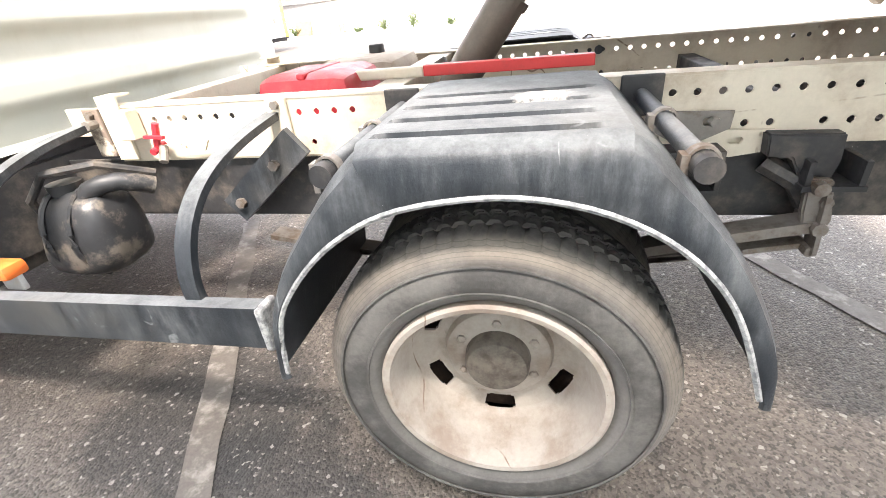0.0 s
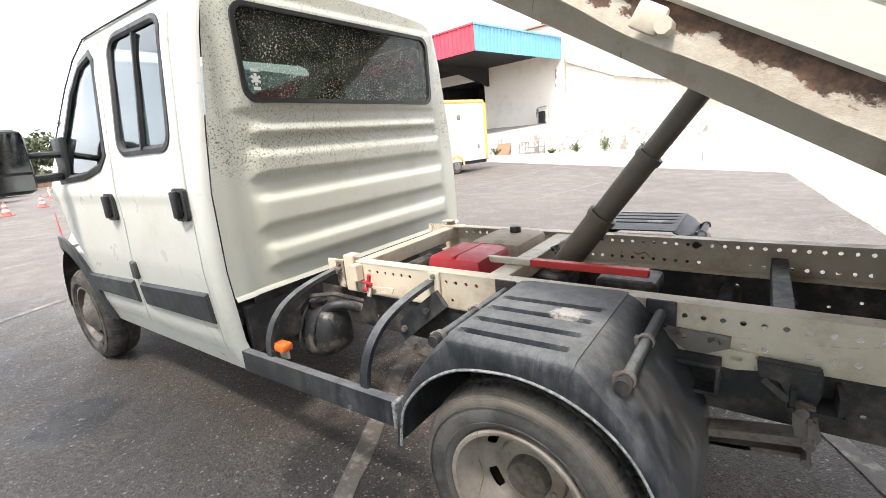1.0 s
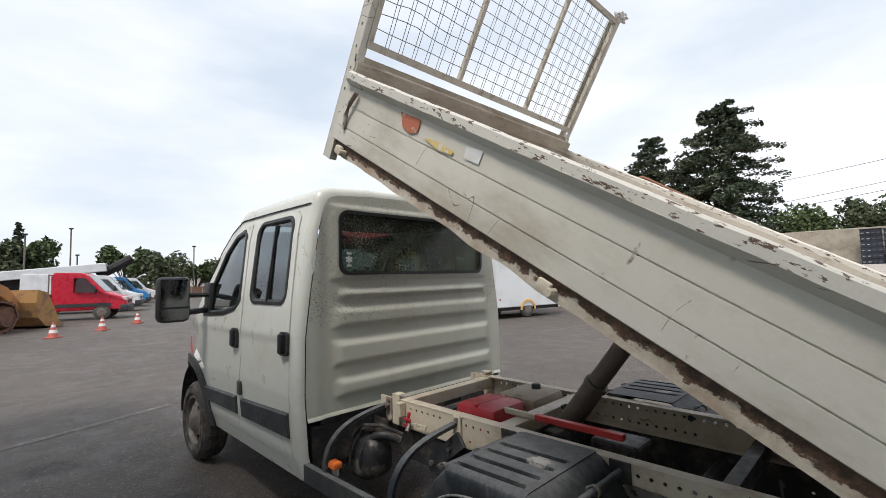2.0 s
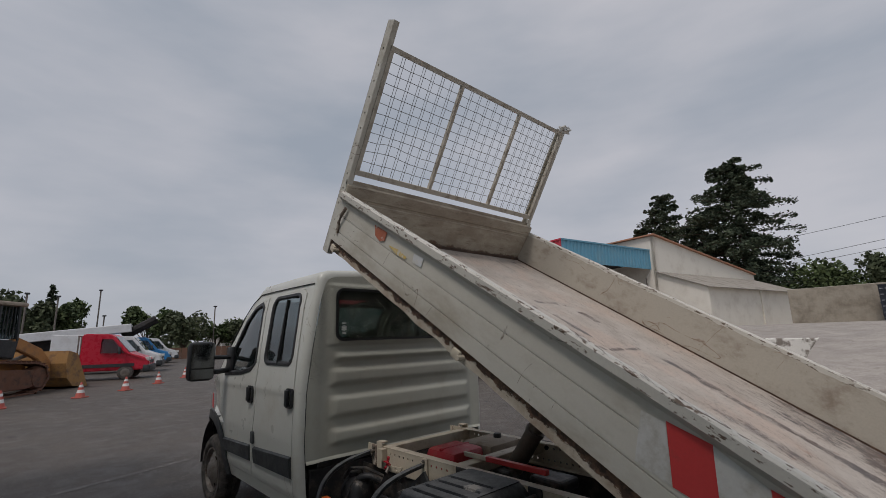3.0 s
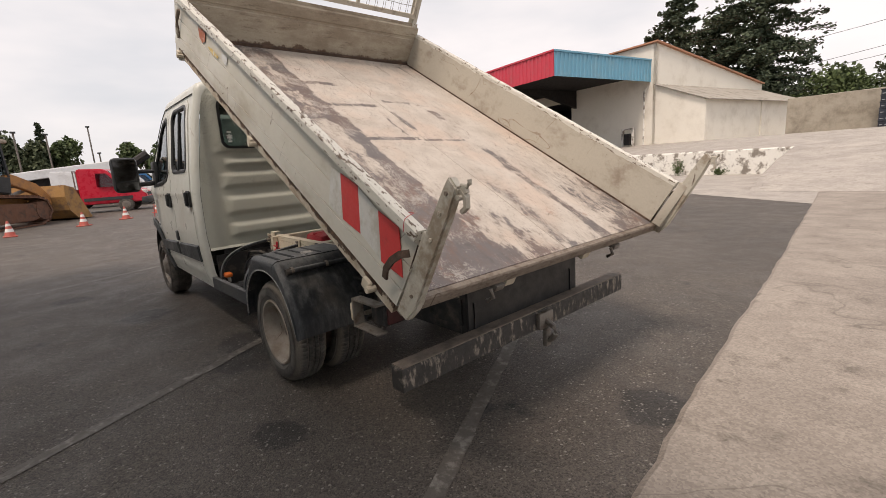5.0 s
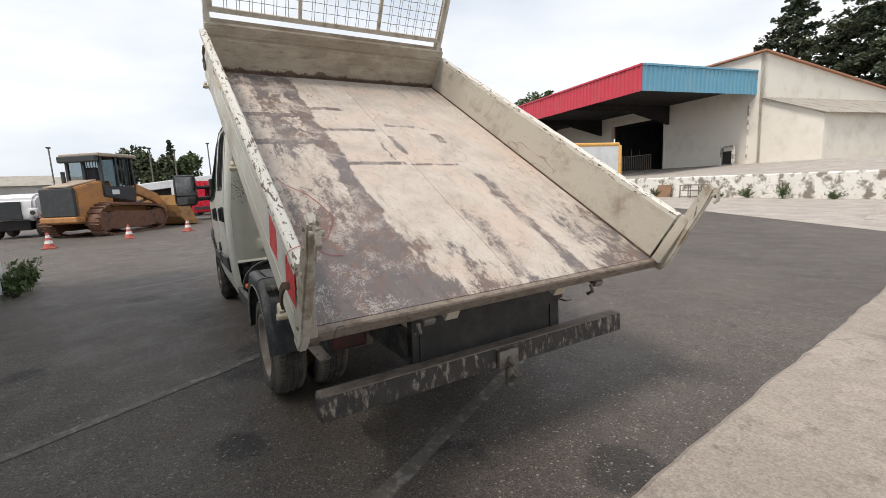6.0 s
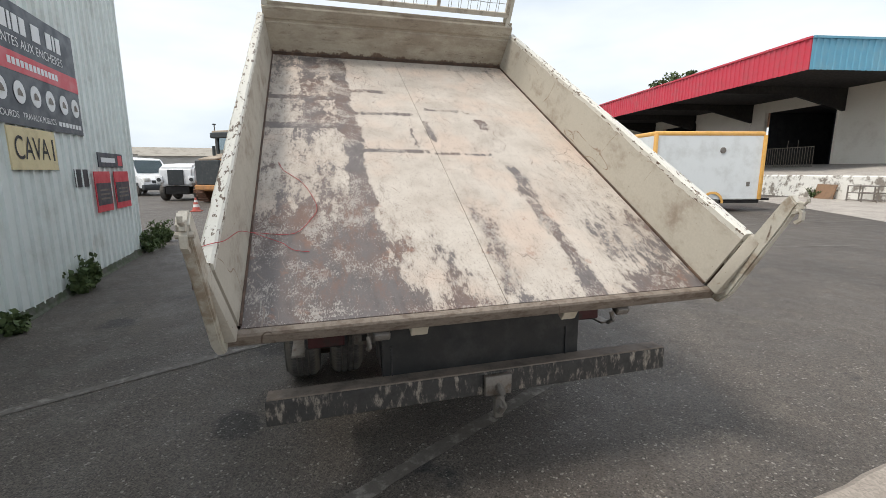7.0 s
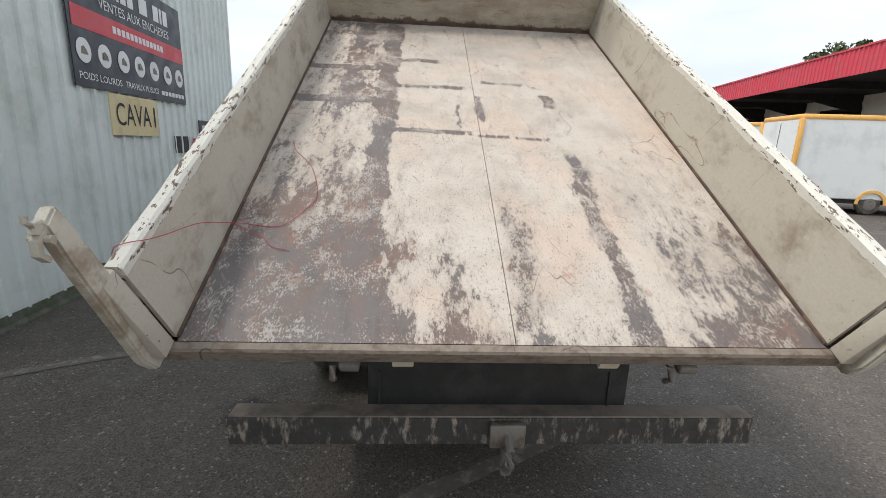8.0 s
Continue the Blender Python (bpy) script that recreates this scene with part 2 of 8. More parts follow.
def speckled_paint():
    """The cab's rear wall: white paint, splashed with dark specks over its upper half and streaked with dust."""
    g = Graph("mud_speckled_white_paint")
    x, y, z = g.xyz()
    c = g.mix(g.step(g.noise(2.0, 6, 0.65, g.scaled((1, 1.5, 0.7))), 0.45, 0.85), (0.53, 0.535, 0.465), (0.41, 0.40, 0.325))
    band = g.math("MULTIPLY", g.step(z, 1.20, 1.40), g.step(g.noise(3.2, 4, 0.7), 0.28, 0.52))
    belt = g.math("MULTIPLY", g.step(z, 1.28, 1.36), g.step(z, 1.50, 1.60, (1.0, 0.0)))
    band = g.math("MULTIPLY", band, g.math("ADD", g.math("MULTIPLY", belt, 0.45), 0.55))
    for count, size in ((50, 0.30), (75, 0.335), (115, 0.335), (160, 0.32)):
        spot = g.step(g.math("ADD", g.cells(count), g.math("MULTIPLY", g.noise(count * 0.2, 2), 0.42)), size + 0.07, size + 0.14, (1.0, 0.0))
        c = g.mix(g.math("MULTIPLY", spot, band), c, (0.10, 0.085, 0.06))
    rust = g.math("MULTIPLY", g.step(g.noise(1.0, 5, 0.7, g.scaled((1, 9, 5))), 0.66, 0.74), g.math("MULTIPLY", g.step(z, 1.15, 1.3), g.step(z, 1.45, 1.55, (1.0, 0.0))))
    c = g.mix(g.math("MULTIPLY", rust, 0.5), c, (0.36, 0.20, 0.11))
    f = g.noise(70, 3)
    g.bump(f, 0.05, 0.003)
    return g.done(c, 0.42)


def worn_floor():
    """The bed's floor: cream paint worn to dark steel in long scrapes, most of it on one half and at the tail."""
    g = Graph("worn_cream_steel_floor")
    x, y, z = g.xyz()

    def centred(v, k):
        return g.math("MULTIPLY", g.math("SUBTRACT", v, 0.5), k)

    def total(*vs):
        s = vs[0]
        for v in vs[1:]:
            s = g.math("ADD", s, v)
        return s

    def within(v, a, b, soft):
        return g.math("MULTIPLY", g.step(v, a - soft, a + soft), g.step(v, b - soft, b + soft, (1.0, 0.0)))

    big = centred(g.noise(1.0, 6, 0.66, g.scaled((1.6, 4.2, 1))), 1.25)
    small = centred(g.noise(1.0, 7, 0.76, g.scaled((9, 20, 1), (3, 1, 0))), 1.6)
    tiny = centred(g.noise(1.0, 6, 0.78, g.scaled((42, 75, 1), (7, 2, 0))), 0.75)
    wear = total(big, small, tiny)
    wob = centred(g.noise(4, 6, 0.7), 0.17)
    yw, xw = g.math("ADD", y, wob), g.math("ADD", x, g.math("MULTIPLY", wob, 0.45))
    bias = [
        g.math("MULTIPLY", within(yw, -1.2, -0.49, 0.06), 0.22),
        g.math("MULTIPLY", g.math("MULTIPLY", within(yw, -1.2, -0.62, 0.08), g.step(x, -1.5, -2.2)), 0.10),
        g.math("MULTIPLY", g.math("MULTIPLY", within(yw, -1.2, -0.45, 0.12), g.step(x, -1.45, -0.5)), 0.14),
        g.math("MULTIPLY", within(yw, -0.535, -0.435, 0.022), 0.56),
        g.math("MULTIPLY", g.math("MULTIPLY", within(yw, -0.76, -0.66, 0.06), g.step(x, -1.3, -1.7)), 0.26),
        g.math("MULTIPLY", g.math("MULTIPLY", within(yw, -0.92, -0.30, 0.10), g.step(x, -0.78, -0.30)), 0.46),
        g.math("MULTIPLY", g.math("MULTIPLY", within(yw, 0.375, 0.465, 0.035), g.step(x, -1.22, -1.0)), 0.50),
        g.math("MULTIPLY", g.math("MULTIPLY", within(yw, 0.60, 1.1, 0.1), g.step(x, -0.95, -0.35)), 0.37),
        g.math("MULTIPLY", g.math("MULTIPLY", within(yw, -0.24, -0.13, 0.045), g.step(x, -0.62, -0.30)), 0.34),
        g.math("MULTIPLY", g.math("MULTIPLY", within(yw, 0.02, 0.13, 0.045), g.step(x, -0.85, -0.45)), 0.33),
        g.math("MULTIPLY", g.step(xw, -0.22, 0.0), 0.20),
        g.math("MULTIPLY", g.step(xw, -2.45, -2.80), 0.10),
    ]
    for a, b, c_, d in ((-1.79, -1.735, -0.46, -0.05), (-1.275, -1.225, -0.48, -0.05), (-2.17, -2.11, -0.46, -0.18), (-1.865, -1.825, 0.07, 0.31), (-1.67, -1.37, 0.0, 0.032), (-1.71, -1.55, 0.395, 0.455), (-1.235, -1.20, -0.01, 0.15), (-1.225, -1.19, 0.18, 0.36), (-1.56, -1.30, -0.115, -0.095), (-1.60, -1.53, -1.0, -0.5), (-2.02, -1.96, -1.0, -0.55)):
        bias.append(g.math("MULTIPLY", g.math("MULTIPLY", within(xw, a, b, 0.014), within(yw, c_, d, 0.014)), 0.46))
    wear = total(wear, -0.36, *bias)
    mask = g.step(wear, -0.06, 0.06)
    thin = g.step(wear, -0.34, 0.12)
    flecks = g.noise(1.0, 5, 0.7, g.scaled((85, 150, 1), (1, 5, 0)))
    chips = g.math("MULTIPLY", g.step(g.math("ADD", flecks, g.math("MULTIPLY", small, 0.16)), 0.575, 0.63), g.step(g.noise(2.8, 4), 0.22, 0.46))
    left = g.math("MULTIPLY", g.step(total(flecks, centred(g.noise(4.5, 7, 0.78), 1.5)), 0.52, 0.66), 0.9)
    paint = g.mix(g.step(g.noise(3.2, 6, 0.7), 0.36, 0.68), (0.53, 0.475, 0.42), (0.41, 0.355, 0.305))
    paint = g.mix(g.math("MULTIPLY", g.step(g.noise(1.8, 4), 0.46, 0.66), 0.6), paint, (0.56, 0.43, 0.35))
    paint = g.mix(g.math("MULTIPLY", thin, 0.75), paint, (0.315, 0.27, 0.232))
    paint = g.mix(chips, paint, (0.19, 0.15, 0.13))
    steel = g.mix(g.step(g.noise(2.2, 5), 0.42, 0.60), (0.138, 0.120, 0.117), (0.150, 0.102, 0.086))
    steel = g.mix(g.math("MULTIPLY", g.step(g.noise(1.0, 6, 0.7, g.scaled((7, 16, 1))), 0.48, 0.66), 0.5), steel, (0.082, 0.070, 0.067))
    brown = g.math("MULTIPLY", within(yw, -0.82, -0.28, 0.12), within(xw, -0.75, -0.10, 0.16))
    brown = g.math("MULTIPLY", brown, g.step(total(big, small), -0.15, 0.25))
    steel = g.mix(g.math("MULTIPLY", brown, 0.8), steel, (0.192, 0.106, 0.077))
    steel = g.mix(g.math("MULTIPLY", left, g.step(brown, 0.0, 1.0, (1.0, 0.35))), steel, (0.38, 0.345, 0.31))
    c = g.mix(mask, paint, steel)
    rust = g.math("MULTIPLY", g.step(g.noise(7.5, 5, 0.7), 0.59, 0.68), g.step(x, -1.2, -0.3))
    c = g.mix(g.math("MULTIPLY", rust, 0.5), c, (0.27, 0.135, 0.09))
    for scale, move, wide in (((0.9, 2.6, 1), (0, 0, 0), 0.0035), ((2.6, 1.7, 1), (4, 9, 0), 0.003)):
        line = g.step(g.math("ABSOLUTE", g.math("SUBTRACT", g.noise(2.0, 2, 0.4, g.scaled(scale, move)), 0.5)), wide * 0.4, wide, (1.0, 0.0))
        c = g.mix(g.math("MULTIPLY", line, g.step(g.noise(3.7, 4), 0.52, 0.60)), c, (0.23, 0.185, 0.155))
    c = g.mix(1.0, c, g.mix(g.noise(150, 3), (0.80,) * 3, (1.20,) * 3), "MULTIPLY")
    g.bump(g.math("ADD", g.math("MULTIPLY", mask, -0.6), tiny), 0.25, 0.004)
    return g.done(c, g.step(mask, 0, 1, (0.62, 0.48)))


def asphalt():
    g = Graph("worn_asphalt")
    stone = g.cells(150, out="Color")
    n = g.n.new("ShaderNodeSeparateColor")
    g.l.new(stone, n.inputs[0])
    chip = g.step(n.outputs[0], 0.0, 1.0, (0.42, 1.75))
    large = g.noise(0.35, 5, 0.6)
    mid = g.noise(2.4, 6, 0.65)
    c = g.mix(g.step(large, 0.35, 0.65), (0.078, 0.065, 0.055), (0.115, 0.097, 0.082))
    c = g.mix(g.step(mid, 0.52, 0.75), c, (0.148, 0.128, 0.109))
    c = g.mix(g.step(g.noise(1.1, 5, 0.7), 0.62, 0.72), c, (0.036, 0.034, 0.033))
    x, y, z = g.xyz()
    for px, py, r in ((-2.63, -1.36, 0.26), (-0.90, -0.80, 0.34), (-0.55, -1.02, 0.26), (-4.2, -1.9, 0.2), (-1.6, -2.6, 0.16), (0.6, -1.2, 0.15), (1.95, 0.35, 0.22)):
        d = g.math("SQRT", g.math("ADD", g.math("POWER", g.math("ADD", x, -px), 2.0), g.math("POWER", g.math("ADD", y, -py), 2.0)))
        d = g.math("ADD", d, g.math("MULTIPLY", g.math("SUBTRACT", g.noise(6, 4), 0.5), 0.35))
        c = g.mix(g.step(d, r * 0.7, r * 1.15, (0.72, 0.0)), c, (0.022, 0.021, 0.020))
    c = g.mix(1.0, c, g.mix(chip, (0.0,) * 3, (1.0,) * 3), "MULTIPLY")
    c = g.mix(g.math("MULTIPLY", g.step(n.outputs[1], 0.95, 0.975), 0.55), c, (0.25, 0.23, 0.205))
    grit = g.n.new("ShaderNodeSeparateColor")
    g.l.new(g.cells(95, out="Color"), grit.inputs[0])
    c = g.mix(1.0, c, g.mix(grit.outputs[0], (0.78,) * 3, (1.22,) * 3), "MULTIPLY")
    c = g.mix(g.math("MULTIPLY", g.step(grit.outputs[1], 0.982, 0.99), 0.7), c, (0.33, 0.305, 0.275))
    c = g.mix(1.0, c, g.mix(g.noise(38, 5, 0.75), (0.62,) * 3, (1.38,) * 3), "MULTIPLY")
    g.bump(g.math("ADD", g.math("MULTIPLY", g.cells(150), -0.6), g.noise(30, 4)), 0.55, 0.008)
    return g.done(c, g.step(mid, 0.3, 0.7, (0.52, 0.76)))


def concrete(name, a, b, stain, cell=70):
    g = Graph(name)
    stone = g.cells(cell, out="Color")
    n = g.n.new("ShaderNodeSeparateColor")
    g.l.new(stone, n.inputs[0])
    c = g.mix(g.step(g.noise(1.3, 6, 0.65), 0.35, 0.68), a, b)
    c = g.mix(g.step(g.noise(4.5, 6, 0.75), 0.54, 0.72), c, stain)
    c = g.mix(g.math("MULTIPLY", g.step(g.noise(0.9, 6, 0.7, g.scaled((1, 2.6, 1), (5, 2, 0))), 0.55, 0.68), 0.55), c, stain)
    c = g.mix(1.0, c, g.mix(n.outputs[0], (0.80,) * 3, (1.16,) * 3), "MULTIPLY")
    crack = g.step(g.math("ABSOLUTE", g.math("SUBTRACT", g.noise(0.28, 4, 0.5), 0.5)), 0.0006, 0.0018, (0.3, 0.0))
    c = g.mix(crack, c, (0.07, 0.06, 0.05))
    c = g.mix(1.0, c, g.mix(g.noise(0.8, 5, 0.7), (0.68,) * 3, (1.32,) * 3), "MULTIPLY")
    g.bump(g.math("ADD", g.noise(24, 5), g.math("MULTIPLY", g.cells(cell), -0.4)), 0.3, 0.006)
    return g.done(c, 0.85)


def clear_glass(name, tint, rough=0.0, dusty=0.0):
    g = Graph(name)
    g.b.inputs["Transmission Weight"].default_value = 1.0
    g.b.inputs["IOR"].default_value = 1.25 if dusty else 1.45
    m = g.done(tint, rough)
    if dusty:
        dust = g.n.new("ShaderNodeBsdfDiffuse")
        dust.inputs["Color"].default_value = (0.42, 0.43, 0.37, 1)
        spot = g.step(g.math("ADD", g.cells(72), g.math("MULTIPLY", g.noise(11, 3), 0.45)), 0.36, 0.46, (0.9, 0.0))
        fine = g.step(g.math("ADD", g.cells(130), g.math("MULTIPLY", g.noise(17, 3), 0.45)), 0.34, 0.44, (0.8, 0.0))
        spot = g.math("MAXIMUM", spot, fine)
        haze = g.math("MAXIMUM", spot, g.step(g.noise(3.0, 5), 0.3, 0.8, (0.02, dusty * 0.4)))
        mix = g.n.new("ShaderNodeMixShader")
        g.l.new(haze, mix.inputs[0])
        g.l.new(g.b.outputs[0], mix.inputs[1])
        g.l.new(dust.outputs[0], mix.inputs[2])
        g.l.new(mix.outputs[0], g.out.inputs[0])
    return m


def grimy_board():
    """The headboard: brown grime in long scuffs, rust breaking out along its foot."""
    g = Graph("grimy_beige_headboard")
    x, y, z = g.xyz()
    c = g.mix(g.step(g.noise(2.6, 6, 0.7, g.scaled((1, 0.7, 1.6))), 0.38, 0.66), (0.44, 0.39, 0.31), (0.285, 0.235, 0.18))
    scuff = g.noise(1.0, 7, 0.75, g.scaled((1, 5, 26)))
    c = g.mix(g.math("MULTIPLY", g.step(scuff, 0.54, 0.66), 0.7), c, (0.20, 0.155, 0.115))
    foot = g.math("ADD", z, g.math("MULTIPLY", g.math("SUBTRACT", g.noise(1.0, 6, 0.75, g.scaled((1, 11, 9))), 0.5), 0.16))
    c = g.mix(g.step(foot, 0.022, 0.040, (0.9, 0.0)), c, (0.105, 0.058, 0.036))
    chip = g.step(g.noise(1.0, 5, 0.7, g.scaled((1, 34, 26))), 0.655, 0.69)
    c = g.mix(g.math("MULTIPLY", chip, g.step(g.noise(2.2, 4), 0.42, 0.56)), c, (0.10, 0.07, 0.052))
    f = g.noise(85, 4, 0.7)
    g.bump(f, 0.2, 0.004)
    return g.done(g.mix(1.0, c, g.mix(f, (0.82,) * 3, (1.18,) * 3), "MULTIPLY"), 0.62)


BLACK_PLASTIC = dusty_plastic()
TYRE = tyre_rubber()
HEADBOARD = grimy_board()
FLAKING = flaking_edge()
REAR_PAINT = speckled_paint()
FLOOR_WORN = worn_floor()
ASPHALT = asphalt()
SLAB = concrete("old_concrete_slab", (0.325, 0.28, 0.24), (0.25, 0.212, 0.182), (0.165, 0.14, 0.118), 90)
RAMP = concrete("ramp_concrete", (0.41, 0.37, 0.33), (0.335, 0.30, 0.27), (0.25, 0.225, 0.20), 45)
GLASS = clear_glass("tinted_window_glass", (0.22, 0.27, 0.28))
REAR_GLASS = clear_glass("dirty_rear_glass", (0.12, 0.155, 0.125), 0.02, 0.24)

# ---------------------------------------------------------------- building helpers
def thing(name, label, category, at=(0, 0, 0), turn=0.0, group="", kind=""):
    ob = new(name)
    ob.matrix_basis = pose(*at, 0, 0, turn)
    ob.empty_display_size = 0.2
    return tagged(ob, label, category, group, kind)


def part(name, bm, material, parent=None, label="", smooth=False, basis=None):
    me = bpy.data.meshes.new(name)
    bm.normal_update()
    bm.to_mesh(me)
    bm.free()
    me.materials.append(material)
    if smooth:
        for p in me.polygons:
            p.use_smooth = True
        me.set_sharp_from_angle(angle=radians(38))
    ob = new(name, me)
    ob.parent = parent
    if basis is not None:
        ob.matrix_basis = basis
    if label:
        ob["label"] = label
    return ob


def box(bm, x0, x1, y0, y1, z0, z1, bevel=0.0, m=None):
    vs = [bm.verts.new((x, y, z)) for z in (z0, z1) for x, y in ((x0, y0), (x1, y0), (x1, y1), (x0, y1))]
    fs = [bm.faces.new([vs[i] for i in f]) for f in ((3, 2, 1, 0), (4, 5, 6, 7), (0, 1, 5, 4), (1, 2, 6, 5), (2, 3, 7, 6), (3, 0, 4, 7))]
    if bevel:
        got = bmesh.ops.bevel(bm, geom=list({e for f in fs for e in f.edges}), offset=bevel, segments=2, profile=0.5, affect="EDGES")
        vs = list({v for f in got["faces"] for v in f.verts} | {v for f in fs if f.is_valid for v in f.verts} | {v for v in vs if v.is_valid})
    if m is not None:
        bmesh.ops.transform(bm, matrix=m, verts=vs)
    return vs


def a_box(*args, **kw):
    bm = bmesh.new()
    box(bm, *args, **kw)
    return bm


def sweep(bm, path, shape, closed=True, caps=True, up=Vector((0, 0, 1))):
    """Carries a flat outline (pairs: aside, up) along a path."""
    path = [Vector(p) for p in path]
    rings = []
    for i, p in enumerate(path):
        d = (path[min(i + 1, len(path) - 1)] - path[max(i - 1, 0)]).normalized()
        u = up if abs(d.dot(up)) < 0.98 else Vector((0, 1, 0))
        side = d.cross(u).normalized()
        top = side.cross(d).normalized()
        rings.append([bm.verts.new(p + side * a + top * b) for a, b in shape])
    n = len(shape)
    for r0, r1 in zip(rings, rings[1:]):
        for k in range(n if closed else n - 1):
            bm.faces.new((r0[k], r0[(k + 1) % n], r1[(k + 1) % n], r1[k]))
    if caps and closed:
        bm.faces.new(rings[0][::-1])
        bm.faces.new(rings[-1])


def circle(r, n=12):
    return [(r * math.cos(2 * math.pi * k / n), r * math.sin(2 * math.pi * k / n)) for k in range(n)]


def rect(w, h):
    return [(-w / 2, -h / 2), (w / 2, -h / 2), (w / 2, h / 2), (-w / 2, h / 2)]


def tube(path, r, n=10):
    bm = bmesh.new()
    sweep(bm, path, circle(r, n))
    return bm


def bar(path, w, h, up=Vector((0, 0, 1))):
    bm = bmesh.new()
    sweep(bm, path, rect(w, h), up=up)
    return bm


def lathe(bm, profile, n=48, centre=(0, 0, 0), skip=None, warp=None):
    """Turns a profile of (radius, along y) round the y axis."""
    cx, cy, cz = centre
    rings = []
    for i, (r, y) in enumerate(profile):
        ring = []
        for k in range(n):
            a = 2 * math.pi * k / n
            rr = r + (warp(i, k) if warp else 0)
            ring.append(bm.verts.new((cx + rr * math.cos(a), cy + y, cz + rr * math.sin(a))))
        rings.append(ring)
    for i in range(len(rings) - 1):
        for k in range(n):
            if skip and skip(i, k):
                continue
            j = (k + 1) % n
            bm.faces.new((rings[i][k], rings[i][j], rings[i + 1][j], rings[i + 1][k]))
    return rings


def rounded(x0, x1, z0, z1, r, n=5, lean=0.0):
    """A rectangle with round corners, as a list of points; lean moves the top sideways."""
    pts = []
    for cx, cz, a0 in ((x1 - r, z0 + r, -90), (x1 - r, z1 - r, 0), (x0 + r, z1 - r, 90), (x0 + r, z0 + r, 180)):
        for k in range(n + 1):
            a = radians(a0 + 90 * k / n)
            x, z = cx + r * math.cos(a), cz + r * math.sin(a)
            pts.append((x + lean * (z - z0) / (z1 - z0), z))
    return pts


def crossings(poly, z):
    xs = []
    for (xa, za), (xb, zb) in zip(poly, poly[1:] + poly[:1]):
        if (za <= z) != (zb <= z):
            xs.append(xa + (xb - xa) * (z - za) / (zb - za))
    return sorted(xs)


def sheet(bm, outline, holes, to3d, dz=0.04, dx=9.0):
    """Fills an outline with holes in rows that share all their corners, and bends it into space by to3d(x, z)."""
    polys = [[(x, round(z, 3)) for x, z in p] for p in (outline, *holes)]
    levels = sorted({z for p in polys for _, z in p})
    rows = []
    for a, b in zip(levels, levels[1:]):
        n = max(1, math.ceil((b - a) / dz))
        rows += [(a + (b - a) * k / n, a + (b - a) * (k + 1) / n) for k in range(n)]
    spans, at = [], collections.defaultdict(set)
    for a, b in rows:
        lo = sorted(x for p in polys for x in crossings(p, a + 1e-5))
        hi = sorted(x for p in polys for x in crossings(p, b - 1e-5))
        for k in range(0, min(len(lo), len(hi)) - 1, 2):
            n = max(1, math.ceil(max(lo[k + 1] - lo[k], hi[k + 1] - hi[k]) / dx))
            for j in range(n):
                q = [round(s[k] + (s[k + 1] - s[k]) * f, 4) for s in (lo, hi) for f in (j / n, (j + 1) / n)]
                spans.append((round(a, 5), round(b, 5), *q))
                at[round(a, 5)] |= set(q[:2])
                at[round(b, 5)] |= set(q[2:])
    made = {}

    def v(x, z):
        if (x, z) not in made:
            made[x, z] = bm.verts.new(to3d(x, z))
        return made[x, z]

    ordered = {z: sorted(xs) for z, xs in at.items()}
    for a, b, l0, l1, h0, h1 in spans:
        q = [v(x, a) for x in ordered[a] if l0 <= x <= l1] + [v(x, b) for x in reversed(ordered[b]) if h0 <= x <= h1]
        if len(q) > 2:
            try:
                bm.faces.new(q)
            except ValueError:
                pass


def solid(bm, thickness):
    bmesh.ops.recalc_face_normals(bm, faces=bm.faces)
    bmesh.ops.solidify(bm, geom=list(bm.faces), thickness=thickness)
    return bm


def loft(bm, rows, close=False):
    vs = [[bm.verts.new(p) for p in row] for row in rows]
    for r0, r1 in zip(vs, vs[1:]):
        for k in range(len(r0) if close else len(r0) - 1):
            j = (k + 1) % len(r0)
            bm.faces.new((r0[k], r0[j], r1[j], r1[k]))
    return vs


def prism(points, y0, y1, bevel=0.0):
    """A side outline in x and z, carried from y0 to y1."""
    bm = bmesh.new()
    a = [bm.verts.new((x, y0, z)) for x, z in points]
    b = [bm.verts.new((x, y1, z)) for x, z in points]
    bm.faces.new(a), bm.faces.new(b[::-1])
    for k in range(len(points)):
        j = (k + 1) % len(points)
        bm.faces.new((a[k], b[k], b[j], a[j]))
    bmesh.ops.recalc_face_normals(bm, faces=bm.faces)
    if bevel:
        bmesh.ops.bevel(bm, geom=list(bm.edges), offset=bevel, segments=2, affect="EDGES")
    return bm


def lerp(table, v):
    xs = [a for a, _ in table]
    return float(np.interp(v, xs, [b for _, b in table]))


def eased(pts, skip=-1):
    """The same line with a point more in each step, set on a smooth curve; the step named by skip stays as it is."""
    out = []
    for i, p in enumerate(pts):
        out.append(tuple(p))
        if i + 1 < len(pts) and i != skip:
            a, b, c, d = pts[max(i - 1, 0)], p, pts[i + 1], pts[min(i + 2, len(pts) - 1)]
            out.append(tuple((9 * (q + r) - o - w) / 16 for o, q, r, w in zip(a, b, c, d)))
    return out


def smooth01(v, a, b):
    t = min(max((v - a) / (b - a), 0), 1)
    return t * t * (3 - 2 * t)

# ---------------------------------------------------------------- ground
def ground_sheet():
    bm = bmesh.new()
    vs = [bm.verts.new(p) for p in ((-900, -900, 0), (900, -900, 0), (900, 900, 0), (-900, 900, 0))]
    bm.faces.new(vs)
    return bm


tagged(part("ground", ground_sheet(), ASPHALT), "grey worn asphalt yard with stains and loose grit", "asphalt", kind="structure")


